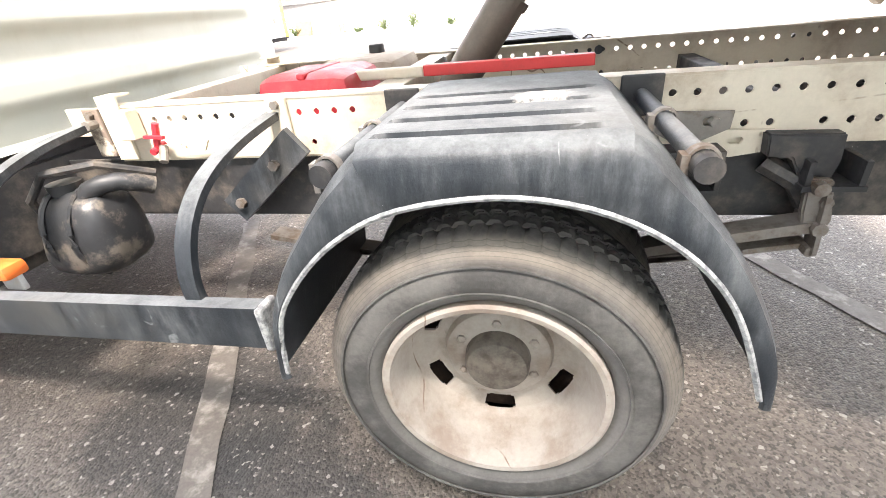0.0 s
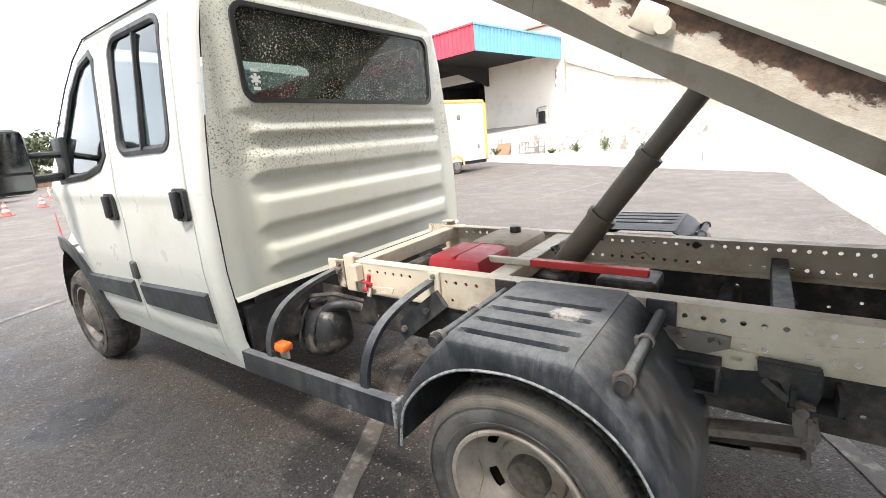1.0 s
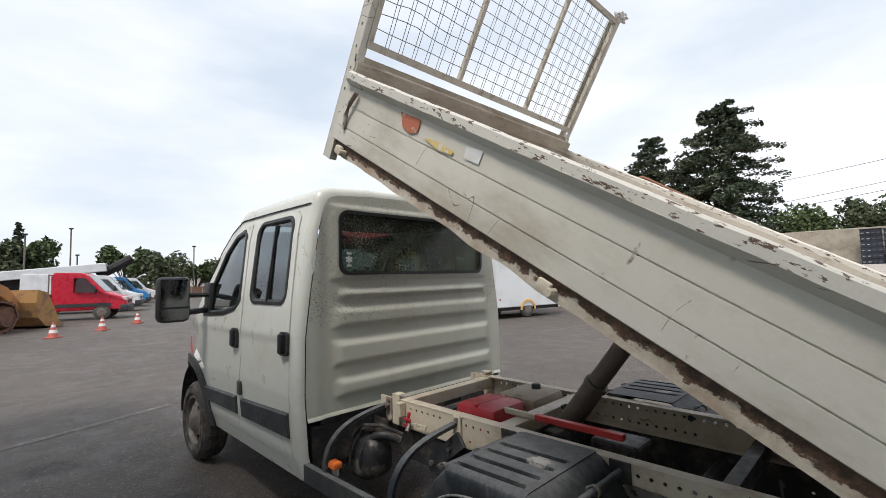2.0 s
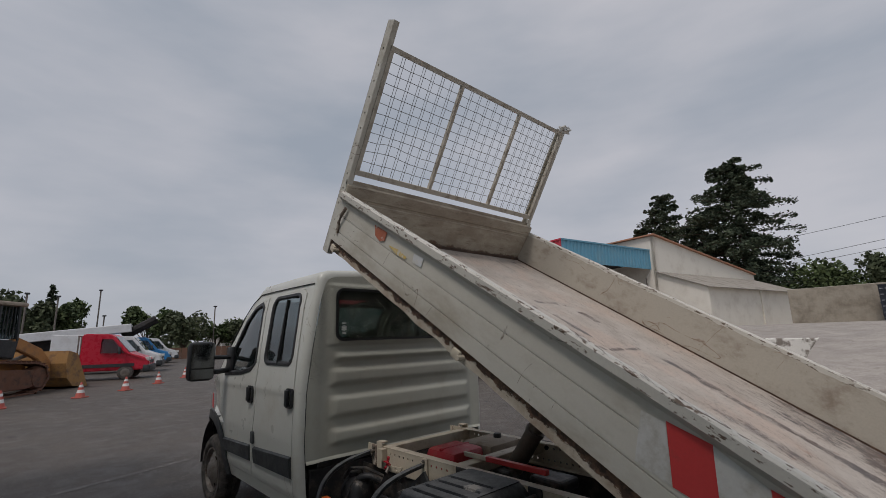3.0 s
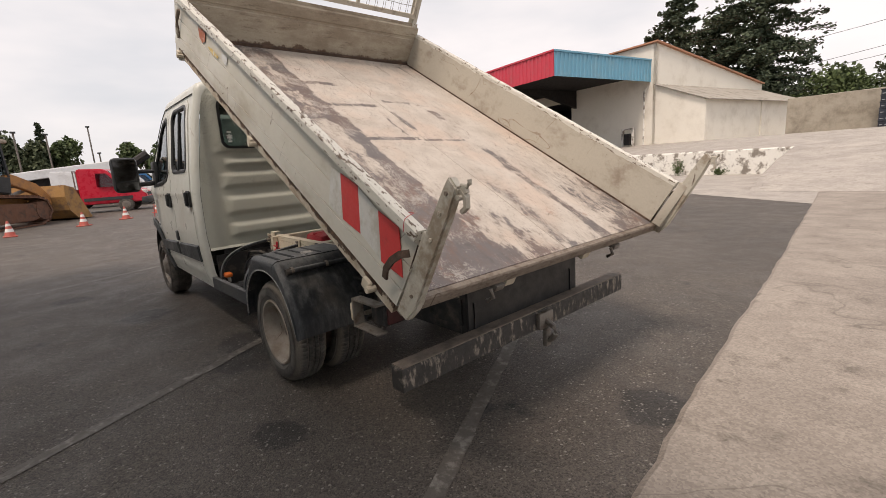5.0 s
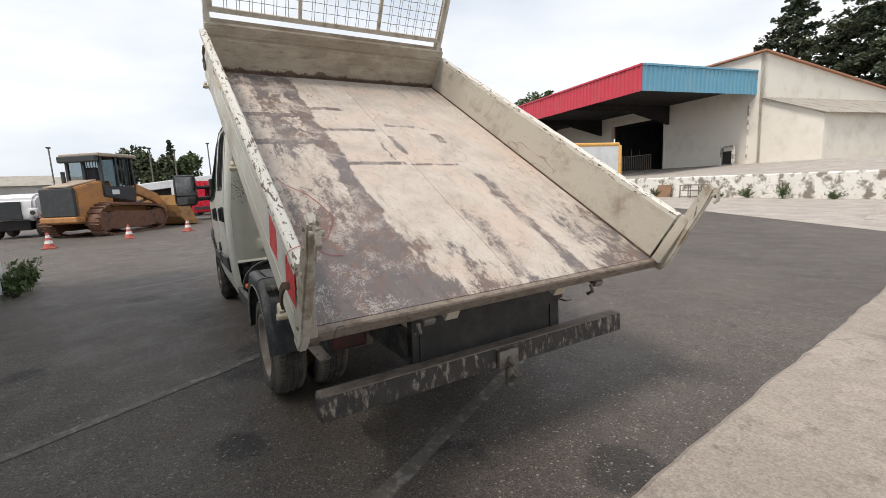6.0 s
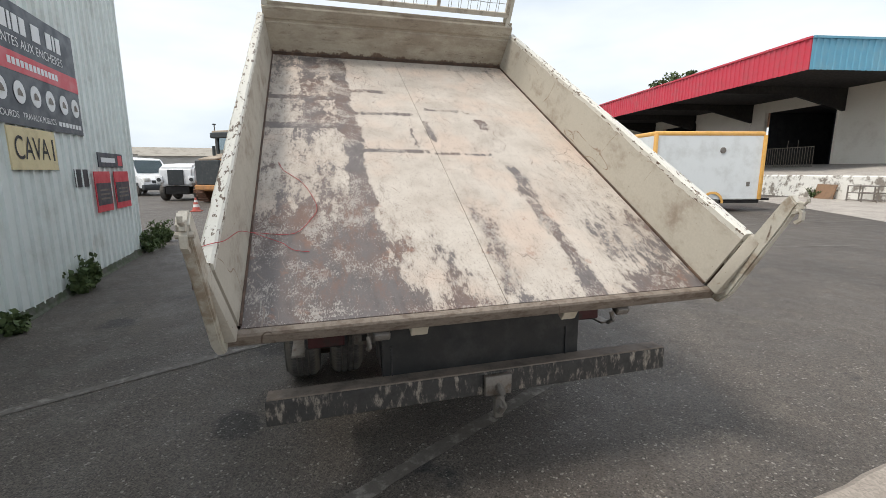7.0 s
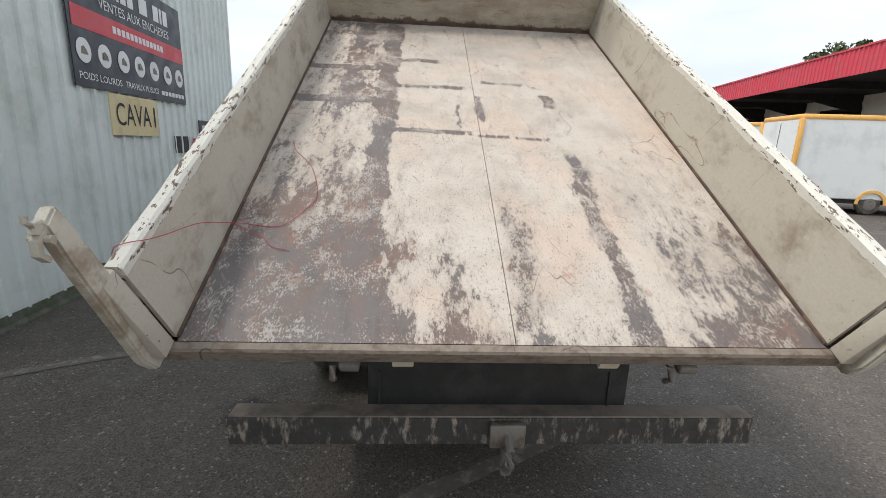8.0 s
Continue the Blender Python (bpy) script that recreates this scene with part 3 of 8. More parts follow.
def slab():
    """Old concrete beside the asphalt, with a ragged edge."""
    rng = random.Random(4)
    bm = bmesh.new()
    edge = []
    for k in range(140):
        y = -9 + k * 0.165
        x = lerp(((-9, 3.0), (-0.43, 2.16), (0.65, 2.01), (2.6, 1.84), (9.4, 1.12), (14.5, 0.55)), y) + 0.018 * noise.noise((y * 0.7, 0, 0)) + 0.010 * noise.noise((y * 5.3, 2, 0)) + rng.uniform(-0.010, 0.010)
        edge.append((x, y))
    for (xa, ya), (xb, yb) in zip(edge, edge[1:]):
        cols = [0, 0.03, 40]
        za, zb = (0.0, 0.022, 0.03), (0.0, 0.022, 0.03)
        p = [bm.verts.new((xa + c, ya, z)) for c, z in zip(cols, za)]
        q = [bm.verts.new((xb + c, yb, z)) for c, z in zip(cols, zb)]
        for i in range(2):
            bm.faces.new((p[i], p[i + 1], q[i + 1], q[i]))
    bmesh.ops.remove_doubles(bm, verts=bm.verts, dist=0.001)
    return bm


tagged(part("pavement", slab(), SLAB), "pale speckled old concrete slab with a ragged edge", "concrete", kind="structure")

# ---------------------------------------------------------------- the tipper truck
truck = thing("tipper_truck", "white double cab tipper truck with its bed raised", "truck")

# cab: half width by height, and the outline of its side
HALF = ((0.40, 0.925), (0.55, 0.965), (0.90, 0.990), (1.25, 0.985), (1.50, 0.955), (1.90, 0.895), (2.08, 0.850))
REAR_X = -1.405


def cab_y(x, z):
    return lerp(HALF, z) * (1 - 0.30 * smooth01(x, -3.35, -4.45)) - 0.05 * smooth01(z, 1.4, 2.1) * smooth01(x, -2.5, -3.3)


def skin(sign, out=0.0):
    return lambda x, z: (x, sign * (cab_y(x, z) + out), z)


ARCH = [(-3.46 + 0.43 * math.cos(radians(a)), 0.40 + 0.47 * math.sin(radians(a))) for a in range(0, 181, 12)]
CAB_SIDE = [(-1.46, 0.40)] + [(-1.46, z) for z in (0.6, 0.9, 1.3, 1.7, 2.08)] + [(-2.58, 2.08), (-2.78, 2.0), (-2.96, 1.86), (-3.38, 1.30), (-3.75, 1.20), (-4.08, 1.06), (-4.26, 0.86), (-4.33, 0.40)] + [p for p in reversed(ARCH)]
REAR_DOOR = [(-1.50, 0.50), (-1.49, 1.2), (-1.535, 1.75), (-1.56, 2.02), (-1.62, 2.06), (-2.33, 2.045), (-2.275, 1.5), (-2.245, 1.1), (-2.29, 0.72), (-2.33, 0.50)]
FRONT_DOOR = [(-2.345, 0.50), (-2.30, 0.72), (-2.257, 1.1), (-2.287, 1.5), (-2.345, 2.045), (-2.52, 2.035), (-2.74, 1.94), (-2.90, 1.80), (-3.28, 1.30), (-3.20, 1.0), (-3.00, 0.80), (-2.985, 0.50)]
REAR_WIN = rounded(-2.14, -1.60, 1.465, 2.015, 0.07, lean=-0.045)
FRONT_WIN = [(-2.36, 1.46), (-2.42, 1.95), (-2.47, 1.985), (-2.62, 1.95), (-2.80, 1.83), (-3.13, 1.37), (-3.11, 1.345), (-2.66, 1.37), (-2.44, 1.41)]

body = bmesh.new()
for s in (-1, 1):
    sheet(body, CAB_SIDE, [REAR_DOOR, FRONT_DOOR], skin(s))
    # inner returns along the door openings, so that the gaps are dark and deep
    for opening in (REAR_DOOR, FRONT_DOOR):
        loft(body, [[(x, s * cab_y(x, z), z) for x, z in opening], [(x, s * (cab_y(x, z) - 0.05), z) for x, z in opening]], close=True)


def perimeter(inset):
    """The cab's cross section at the rear: up one side, over the roof, down the other."""
    pts = []
    for z in (0.40, 0.55, 0.75, 0.90, 1.0, 1.25, 1.5, 1.75, 1.90, 1.95, 2.08):
        pts.append((-(lerp(HALF, z) - inset), z))
    for y, z in ((-0.842, 2.135), (-0.815, 2.178), (-0.75, 2.203), (-0.45, 2.224)):
        pts.append((y * (1 - inset / 0.9), z - inset))
    return pts + [(0, 2.232 - inset)] + [(-y, z) for y, z in reversed(pts)]


rows = []
for k in range(6):
    a = radians(90 * k / 5)
    d = 0.055 * (1 - math.cos(a))
    rows.append([(-1.46 + 0.055 * math.sin(a), y, z) for y, z in perimeter(d)])
loft(body, rows)
# roof, bonnet and front, each a bowed strip between the two sides
top_edge = [(-1.46, 2.08), (-2.0, 2.08), (-2.58, 2.08), (-2.78, 2.0)]
rows = []
for i, (x, z) in enumerate(top_edge):
    over = [(-cab_y(x, z), 0), (-0.842, 0.055), (-0.815, 0.098), (-0.75, 0.123), (-0.45, 0.144), (0, 0.152)]
    over += [(-y, dz) for y, dz in reversed(over[:-1])]
    rows.append([(x, y, z + dz * (1, 1, 0.92, 0.8)[i]) for y, dz in over])
loft(body, rows)
rows = []
for x, z in ((-3.38, 1.30), (-3.75, 1.20), (-4.08, 1.06), (-4.26, 0.86), (-4.33, 0.40)):
    w = cab_y(x, z)
    rows.append([(x - 0.06 * (1 - (f / 1.0) ** 2), w * f, z + 0.05 * (1 - f * f)) for f in (-1, -0.8, -0.5, 0, 0.5, 0.8, 1)])
loft(body, rows)
for s in (-1, 1):
    pillar = [(-2.78, 2.0), (-2.96, 1.86), (-3.38, 1.30)]
    loft(body, [[(x, s * cab_y(x, z), z) for x, z in pillar], [(x - 0.05, s * (cab_y(x, z) - 0.07), z + 0.03) for x, z in pillar]])
for s in (-1, 1):
    pts = [(x, s * (cab_y(x, z) + 0.004), z + 0.012) for x, z in ((-1.47, 2.08), (-1.9, 2.083), (-2.3, 2.083), (-2.58, 2.08), (-2.78, 2.0), (-2.96, 1.86), (-3.2, 1.54))]
    part("roof_gutter", tube(pts, 0.0045, 6), SEAL, truck, "dark rubber roof gutter", smooth=True)
cab = part("cab_body", body, CAB_WHITE, truck, "white painted cab shell with worn edges", smooth=True)

# rear wall of the cab with pressed beads
BEADS = ((1.462, 1.545, -0.70, 0.76), (1.275, 1.425, -0.74, 0.79), (1.035, 1.215, -0.74, 0.80), (0.835, 0.975, -0.73, 0.81))
WALL_WIN = rounded(-0.69, 0.70, 1.640, 2.045, 0.06)


def bead(y, z):
    h = 0.0
    for z0, z1, y0, y1 in BEADS:
        q = min(smooth01(z, z0 - 0.004, z0 + 0.045), 1 - smooth01(z, z1 - 0.045, z1 + 0.004), smooth01(y, y0, y0 + 0.05), 1 - smooth01(y, y1 - 0.05, y1))
        h = max(h, q)
    frame_q = min(smooth01(z, 1.585, 1.61), 1 - smooth01(z, 2.07, 2.10), smooth01(y, -0.755, -0.725), 1 - smooth01(y, 0.74, 0.77))
    edge = max(smooth01(-y, 0.80, 0.84), smooth01(y, 0.83, 0.87)) * 0.012
    foot = 0.014 * (1 - smooth01(z, 0.755, 0.772))
    return REAR_X + 0.021 * h + 0.010 * frame_q + edge + foot


rear_outline = [(y, z) for y, z in perimeter(0.055)]
rear_outline = [(y, max(z, 0.70)) for y, z in rear_outline if z > 0.6]
bm = bmesh.new()
sheet(bm, rear_outline, [WALL_WIN], lambda y, z: (bead(y, z), y, z), dz=0.011, dx=0.03)
rear_wall = part("cab_rear_wall", bm, REAR_PAINT, truck, "white pressed steel cab rear wall speckled with mud", smooth=True)
bm = bmesh.new()
sheet(bm, [(y * 1.0, z) for y, z in rounded(-0.701, 0.711, 1.629, 2.056, 0.07)], [rounded(-0.68, 0.69, 1.650, 2.035, 0.06)], lambda y, z: (REAR_X + 0.012, y, z))
part("window_seal", solid(bm, 0.012), SEAL, rear_wall)
bm = bmesh.new()
sheet(bm, rounded(-0.685, 0.695, 1.645, 2.04, 0.06), [], lambda y, z: (REAR_X + 0.008, y, z), dz=0.1, dx=0.2)
pane = part("rear_window_pane", solid(bm, 0.004), REAR_GLASS, rear_wall, "dark dirty glass pane with dried drops")
pane.visible_shadow = False
bm = bmesh.new()
for a0 in range(0, 360, 60):
    box(bm, -0.0015, 0.0015, -0.006, 0.006, 0.014, 0.026, m=Matrix.Translation((REAR_X + 0.016, -0.625, 1.73)) @ Matrix.Rotation(radians(a0), 4, "X"))
box(bm, -0.001, 0.001, -0.012, 0.012, -0.012, 0.012, m=Matrix.Translation((REAR_X + 0.016, -0.625, 1.73)))
for dz in (-0.04, 0.04):
    box(bm, -0.001, 0.001, -0.018, 0.018, dz - 0.007, dz + 0.007, m=Matrix.Translation((REAR_X + 0.016, -0.625, 1.73)))
part("round_sticker", bm, REFLEX_WHITE, rear_wall)
# lower closing sheet under the rear wall
part("cab_underside", a_box(-3.2, -1.43, -0.90, 0.90, 0.42, 0.47), BLACK_METAL, truck)
part("cab_rear_sill", a_box(-1.44, -1.40, -0.88, 0.88, 0.47, 0.70), BLACK_METAL, truck)

def offset(poly, d):
    """A closed outline moved outwards by d along the normals of its corners."""
    area = sum(xa * zb - xb * za for (xa, za), (xb, zb) in zip(poly, poly[1:] + poly[:1]))
    sign = 1 if area > 0 else -1
    out = []
    for k in range(len(poly)):
        (xa, za), (xb, zb), (xc, zc) = poly[k - 1], poly[k], poly[(k + 1) % len(poly)]
        tx, tz = xc - xa, zc - za
        n = math.hypot(tx, tz) or 1.0
        out.append((xb + sign * d * tz / n, zb - sign * d * tx / n))
    return out


for s in (-1, 1):
    for nm, shape, win in (("rear_door", REAR_DOOR, REAR_WIN), ("front_door", FRONT_DOOR, FRONT_WIN)):
        cx = sum(x for x, _ in shape) / len(shape)
        cz = sum(z for _, z in shape) / len(shape)
        inner = offset(shape, -0.004)

        def door_skin(x, z, s=s):
            crease = 0.006 * smooth01(z, 1.20, 1.25)
            return (x, s * (cab_y(x, z) + 0.002 + crease), z)

        bm = bmesh.new()
        sheet(bm, inner, [win], door_skin, dz=0.02, dx=0.4)
        door = part("door", solid(bm, 0.025), CAB_WHITE, truck, "white painted cab door", smooth=True)
        # rubber frame and glass
        wx = sum(x for x, _ in win) / len(win)
        wz = sum(z for _, z in win) / len(win)
        big, small = offset(win, 0.022 if nm == "rear_door" else 0.03), offset(win, -0.014)
        bm = bmesh.new()
        loft(bm, [[(x, s * (cab_y(x, z) + o), z) for x, z in ring] for ring, o in ((big, 0.006), (big, 0.014), (win, 0.016), (small, 0.006), (small, -0.006))], close=True)
        part("window_seal", bm, SEAL, door)
        bm = bmesh.new()
        sheet(bm, win, [], lambda x, z, s=s: (x, s * (cab_y(x, z) - 0.002), z), dz=0.06, dx=0.3)
        g = part("window_pane", solid(bm, 0.004), GLASS, door)
        g.visible_shadow = False
        if nm == "rear_door":
            part("window_bar", bar([(-1.865, s * (cab_y(-1.86, 1.45) + 0.004), 1.46), (-1.90, s * (cab_y(-1.9, 2.0) + 0.004), 1.99)], 0.03, 0.014, up=Vector((1, 0, 0))), SEAL, door)
            hx0, hx1, hz0, hz1 = -1.60, -1.49, 1.14, 1.285
            sx0, sx1 = -1.51, -2.24
        else:
            hx0, hx1, hz0, hz1 = -2.41, -2.30, 1.115, 1.26
            sx0, sx1 = -2.35, -3.05
        # handle: a round-cornered bowl with a grip across it
        bm = bmesh.new()
        sheet(bm, rounded(hx0, hx1, hz0, hz1, 0.025), [rounded(hx0 + 0.022, hx1 - 0.022, hz0 + 0.02, hz1 - 0.02, 0.015)], lambda x, z, s=s: (x, s * (cab_y(x, z) + 0.022), z))
        solid(bm, 0.018)
        box(bm, hx0 + 0.02, hx0 + 0.065, min(s * 1.0, s * 1.028), max(s * 1.0, s * 1.028), hz0 + 0.012, hz1 - 0.012, bevel=0.008)
        part("handle", bm, SEAL, door, "black plastic door handle", smooth=True)
        # rubbing strip, its end cut on a slant
        bm = bmesh.new()
        z0, z1 = (0.64, 0.80) if nm == "rear_door" else (0.625, 0.765)
        z2, z3 = (0.625, 0.765) if nm == "rear_door" else (0.61, 0.735)
        n = 8
        rows = []
        for k in range(n + 1):
            f = k / n
            x = sx0 + (sx1 - sx0) * f
            a, b = z0 + (z2 - z0) * f, z1 + (z3 - z1) * f
            rows.append([(x, s * (cab_y(x, a) + 0.001), a), (x, s * (cab_y(x, a) + 0.020), a + 0.012), (x, s * (cab_y(x, b) + 0.022), b - 0.012), (x, s * (cab_y(x, b) + 0.001), b)])
        vs = loft(bm, rows)
        bm.faces.new(vs[0]), bm.faces.new(vs[-1][::-1])
        part("rubbing_strip", bm, DARK_TRIM, door, "dark grey plastic rubbing strip")
    # black slot between the doors, and the arch trim
    part("door_latch_cover", a_box(-2.30, -2.235, s * 0.995 - 0.012, s * 0.995 + 0.012, 0.785, 0.885, bevel=0.01), DARK_TRIM, truck)
    bm = bmesh.new()
    arch = [(-3.46 + 0.44 * math.cos(radians(a)), 0.40 + 0.48 * math.sin(radians(a))) for a in range(0, 181, 10)]
    wide = [(-3.46 + 0.52 * math.cos(radians(a)), 0.40 + 0.56 * math.sin(radians(a))) for a in range(0, 181, 10)]
    loft(bm, [[(x, s * (cab_y(x, z) + 0.002), z) for x, z in wide], [(x, s * (cab_y(x, z) + 0.022), z) for x, z in wide], [(x, s * (cab_y(x, z) + 0.028), z) for x, z in arch], [(x, s * (cab_y(x, z) - 0.12), z) for x, z in arch]])
    part("wheel_arch_trim", bm, DARK_TRIM, truck, smooth=True)
    # striped warning film at the front wing
    for k in range(2):
        x = -3.62 + 0.12 * k
        bm = bmesh.new()
        vs = [bm.verts.new((xx, s * (cab_y(xx, zz) + 0.004), zz)) for xx, zz in ((x + 0.04, 0.97), (x + 0.10, 0.97), (x + 0.03, 1.11), (x - 0.03, 1.11))]
        bm.faces.new(vs)
        part("warning_stripe", solid(bm, 0.002), RED, truck)
    # mirror on its arms
    mx = -3.02
    arm = bmesh.new()
    sweep(arm, [(-3.0, s * 0.95, 1.50), (mx, s * 1.15, 1.50)], circle(0.02, 8))
    sweep(arm, [(-3.05, s * 0.97, 1.37), (mx, s * 1.15, 1.36)], circle(0.025, 8))
    box(arm, -3.12, -2.96, min(s * 0.94, s * 0.985), max(s * 0.94, s * 0.985), 1.34, 1.60, bevel=0.015)
    part("mirror_arm", arm, SEAL, truck, smooth=True)
    shell = part("mirror_housing", a_box(mx - 0.07, mx + 0.055, min(s * 1.125, s * 1.365), max(s * 1.125, s * 1.365), 1.285, 1.655, bevel=0.045), SEAL, truck, "black plastic door mirror", smooth=True)
    part("mirror_glass", a_box(mx + 0.055, mx + 0.060, min(s * 1.145, s * 1.345), max(s * 1.145, s * 1.345), 1.41, 1.63), CHROME, shell)
    part("mirror_glass", a_box(mx + 0.055, mx + 0.060, min(s * 1.145, s * 1.345), max(s * 1.145, s * 1.345), 1.305, 1.395), CHROME, shell)

# windscreen, lamps, bumper
bm = bmesh.new()
rows = []
for x, z in ((-2.80, 2.02), (-2.98, 1.87), (-3.20, 1.58), (-3.41, 1.31)):
    w = cab_y(x, z) - 0.05
    rows.append([(x - 0.13 * (1 - f * f), w * f, z + 0.05 * (1 - f * f)) for f in (-1, -0.7, -0.35, 0, 0.35, 0.7, 1)])
loft(bm, rows)
g = part("windscreen", solid(bm, 0.005), GLASS, truck, smooth=True)
g.visible_shadow = False
part("front_bumper", a_box(-4.42, -4.26, -0.70, 0.70, 0.33, 0.62, bevel=0.05), DARK_TRIM, truck, smooth=True)
for s in (-1, 1):
    part("headlight", a_box(-4.36, -4.20, s * 0.56 - 0.13, s * 0.56 + 0.13, 0.70, 0.90, bevel=0.03), REFLEX_WHITE, truck, smooth=True)

# inside of the cab
part("dashboard", a_box(-3.40, -2.98, -0.86, 0.86, 1.0, 1.28, bevel=0.05), DARK_TRIM, truck, smooth=True)
bm = bmesh.new()
ring = [(-2.86 + 0.06 * math.sin(radians(a)), -0.42 + 0.20 * math.cos(radians(a)), 1.26 + 0.17 * math.sin(radians(a))) for a in range(0, 361, 15)]
sweep(bm, ring, circle(0.015, 6), caps=False)
part("steering_wheel", bm, DARK_TRIM, truck)
for sx, ys in ((-2.62, (-0.45, 0.18, 0.58)), (-1.96, (-0.58, 0.0, 0.58))):
    for y in ys:
        bm = bmesh.new()
        box(bm, sx - 0.25, sx + 0.25, y - 0.22, y + 0.22, 0.78, 0.94, bevel=0.04)
        box(bm, 0, 0.13, y - 0.21, y + 0.21, 0, 0.56, bevel=0.04, m=Matrix.Translation((sx + 0.17, 0, 0.92)) @ Matrix.Rotation(radians(10), 4, "Y"))
        box(bm, sx + 0.27, sx + 0.36, y - 0.12, y + 0.12, 1.49, 1.66, bevel=0.03)
        part("seat", bm, SEAT, truck, "dark fabric cab seat", smooth=True)
bm = bmesh.new()
sheet(bm, [(-0.80, 0.6), (0.80, 0.6), (0.80, 2.06), (-0.80, 2.06)], [rounded(-0.70, 0.71, 1.63, 2.05, 0.05)], lambda y, z: (-1.46, y, z))
part("rear_wall_lining", solid(bm, 0.01), GREY_TRIM, truck)
part("roof_lining", a_box(-2.75, -1.48, -0.78, 0.78, 2.09, 2.11), GREY_TRIM, truck)
part("cab_floor", a_box(-3.40, -1.47, -0.88, 0.88, 0.60, 0.63), GREY_TRIM, truck)
part("firewall", a_box(-3.46, -3.42, -0.86, 0.86, 0.45, 1.25), BLACK_METAL, truck)


# ---------------------------------------------------------------- wheels
def tyre_mesh(y_out, y_in, inward):
    """A road tyre; the tread blocks are cut by ribs and cross grooves."""
    w = y_in - y_out
    prof = [(0.222, 0.012), (0.236, -0.004), (0.262, -0.012), (0.292, -0.010), (0.318, 0.003), (0.330, 0.014), (0.339, 0.026), (0.344, 0.040), (0.346, 0.058), (0.338, 0.060), (0.338, 0.067), (0.3475, 0.069),
            (0.348, 0.090), (0.340, 0.092), (0.340, 0.100), (0.348, 0.102)]
    full = prof + [(r, w - y) for r, y in reversed(prof)]
    bm = bmesh.new()
    n = 288

    def warp(i, k):
        if i in (5, 6, 7, 24, 25, 26):
            return -0.004 if k % 4 == 0 else 0.0
        if i in (8, 11, 12, 15, 16, 19, 20, 23):
            return -0.008 if (k + i) % 4 == 0 else 0.0
        return 0.0

    lathe(bm, full, n, (0, y_out, 0), warp=warp)
    # raised letter-like ring and rim guard on the sidewall
    lathe(bm, [(0.300, -0.0085), (0.3005, -0.0125), (0.3045, -0.0115), (0.305, -0.006)], 72, (0, y_out, 0))
    lathe(bm, [(0.246, -0.006), (0.247, -0.0115), (0.251, -0.0125), (0.252, -0.009)], 72, (0, y_out, 0))
    bmesh.ops.recalc_face_normals(bm, faces=bm.faces)
    return bm


def rear_wheel(side):
    x0, z0 = 0.0, 0.348
    base = Matrix.Translation((x0, 0, z0)) @ (Matrix.Identity(4) if side < 0 else Matrix.Rotation(math.pi, 4, "Z"))
    bm = bmesh.new()
    # dished outer rim with six slots
    prof = [(0.221, 0.020), (0.222, -0.002), (0.216, -0.006), (0.206, -0.004), (0.203, 0.010), (0.199, 0.040), (0.190, 0.075), (0.184, 0.100), (0.178, 0.116), (0.170, 0.124), (0.168, 0.125), (0.144, 0.136), (0.141, 0.137), (0.138, 0.138), (0.118, 0.134), (0.112, 0.118), (0.104, 0.114), (0.070, 0.114), (0.066, 0.110)]

    def slot(i, k):
        a = abs((k * 2.5 + 1.25 - 30) % 60 - 30)
        return (i == 10 and a > 17.6) or (i in (9, 11) and a > 20.1)

    lathe(bm, prof, 144, (0, -0.945, 0), skip=slot)
    bmesh.ops.recalc_face_normals(bm, faces=bm.faces)
    rim = part("wheel", solid(bm, 0.005), RIM, truck, "dirty cream steel wheel with six slots", smooth=True, basis=base)
    part("tyre", tyre_mesh(-0.945, -0.745, 1), TYRE, rim, "dusty black tyre", smooth=True)
    part("inner_tyre", tyre_mesh(-0.66, -0.46, 1), TYRE, rim, smooth=True)
    bm = bmesh.new()
    lathe(bm, [(0.205, 0.0), (0.205, 0.16), (0.06, 0.17), (0.0005, 0.17)], 40, (0, -0.80 + 0.02, 0))
    part("brake_drum", bm, DARK_RUST, rim, smooth=True)
    bm = bmesh.new()
    lathe(bm, [(0.070, 0.12), (0.068, 0.086), (0.062, 0.078), (0.030, 0.075), (0.0005, 0.074)], 36, (0, -0.945, 0))
    bmesh.ops.recalc_face_normals(bm, faces=bm.faces)
    hub = part("hub", bm, HUB, rim, "greasy steel hub", smooth=True)
    for k in range(6):
        a = radians(60 * k + 30)
        bm = bmesh.new()
        lathe(bm, [(0.010, 0.118), (0.010, 0.108), (0.006, 0.106), (0.0005, 0.104)], 6, (0.088 * math.cos(a), -0.945, 0.088 * math.sin(a)))
        part("wheel_nut", bm, RIM, rim)
    return rim


rear_wheel(-1)
rear_wheel(1)


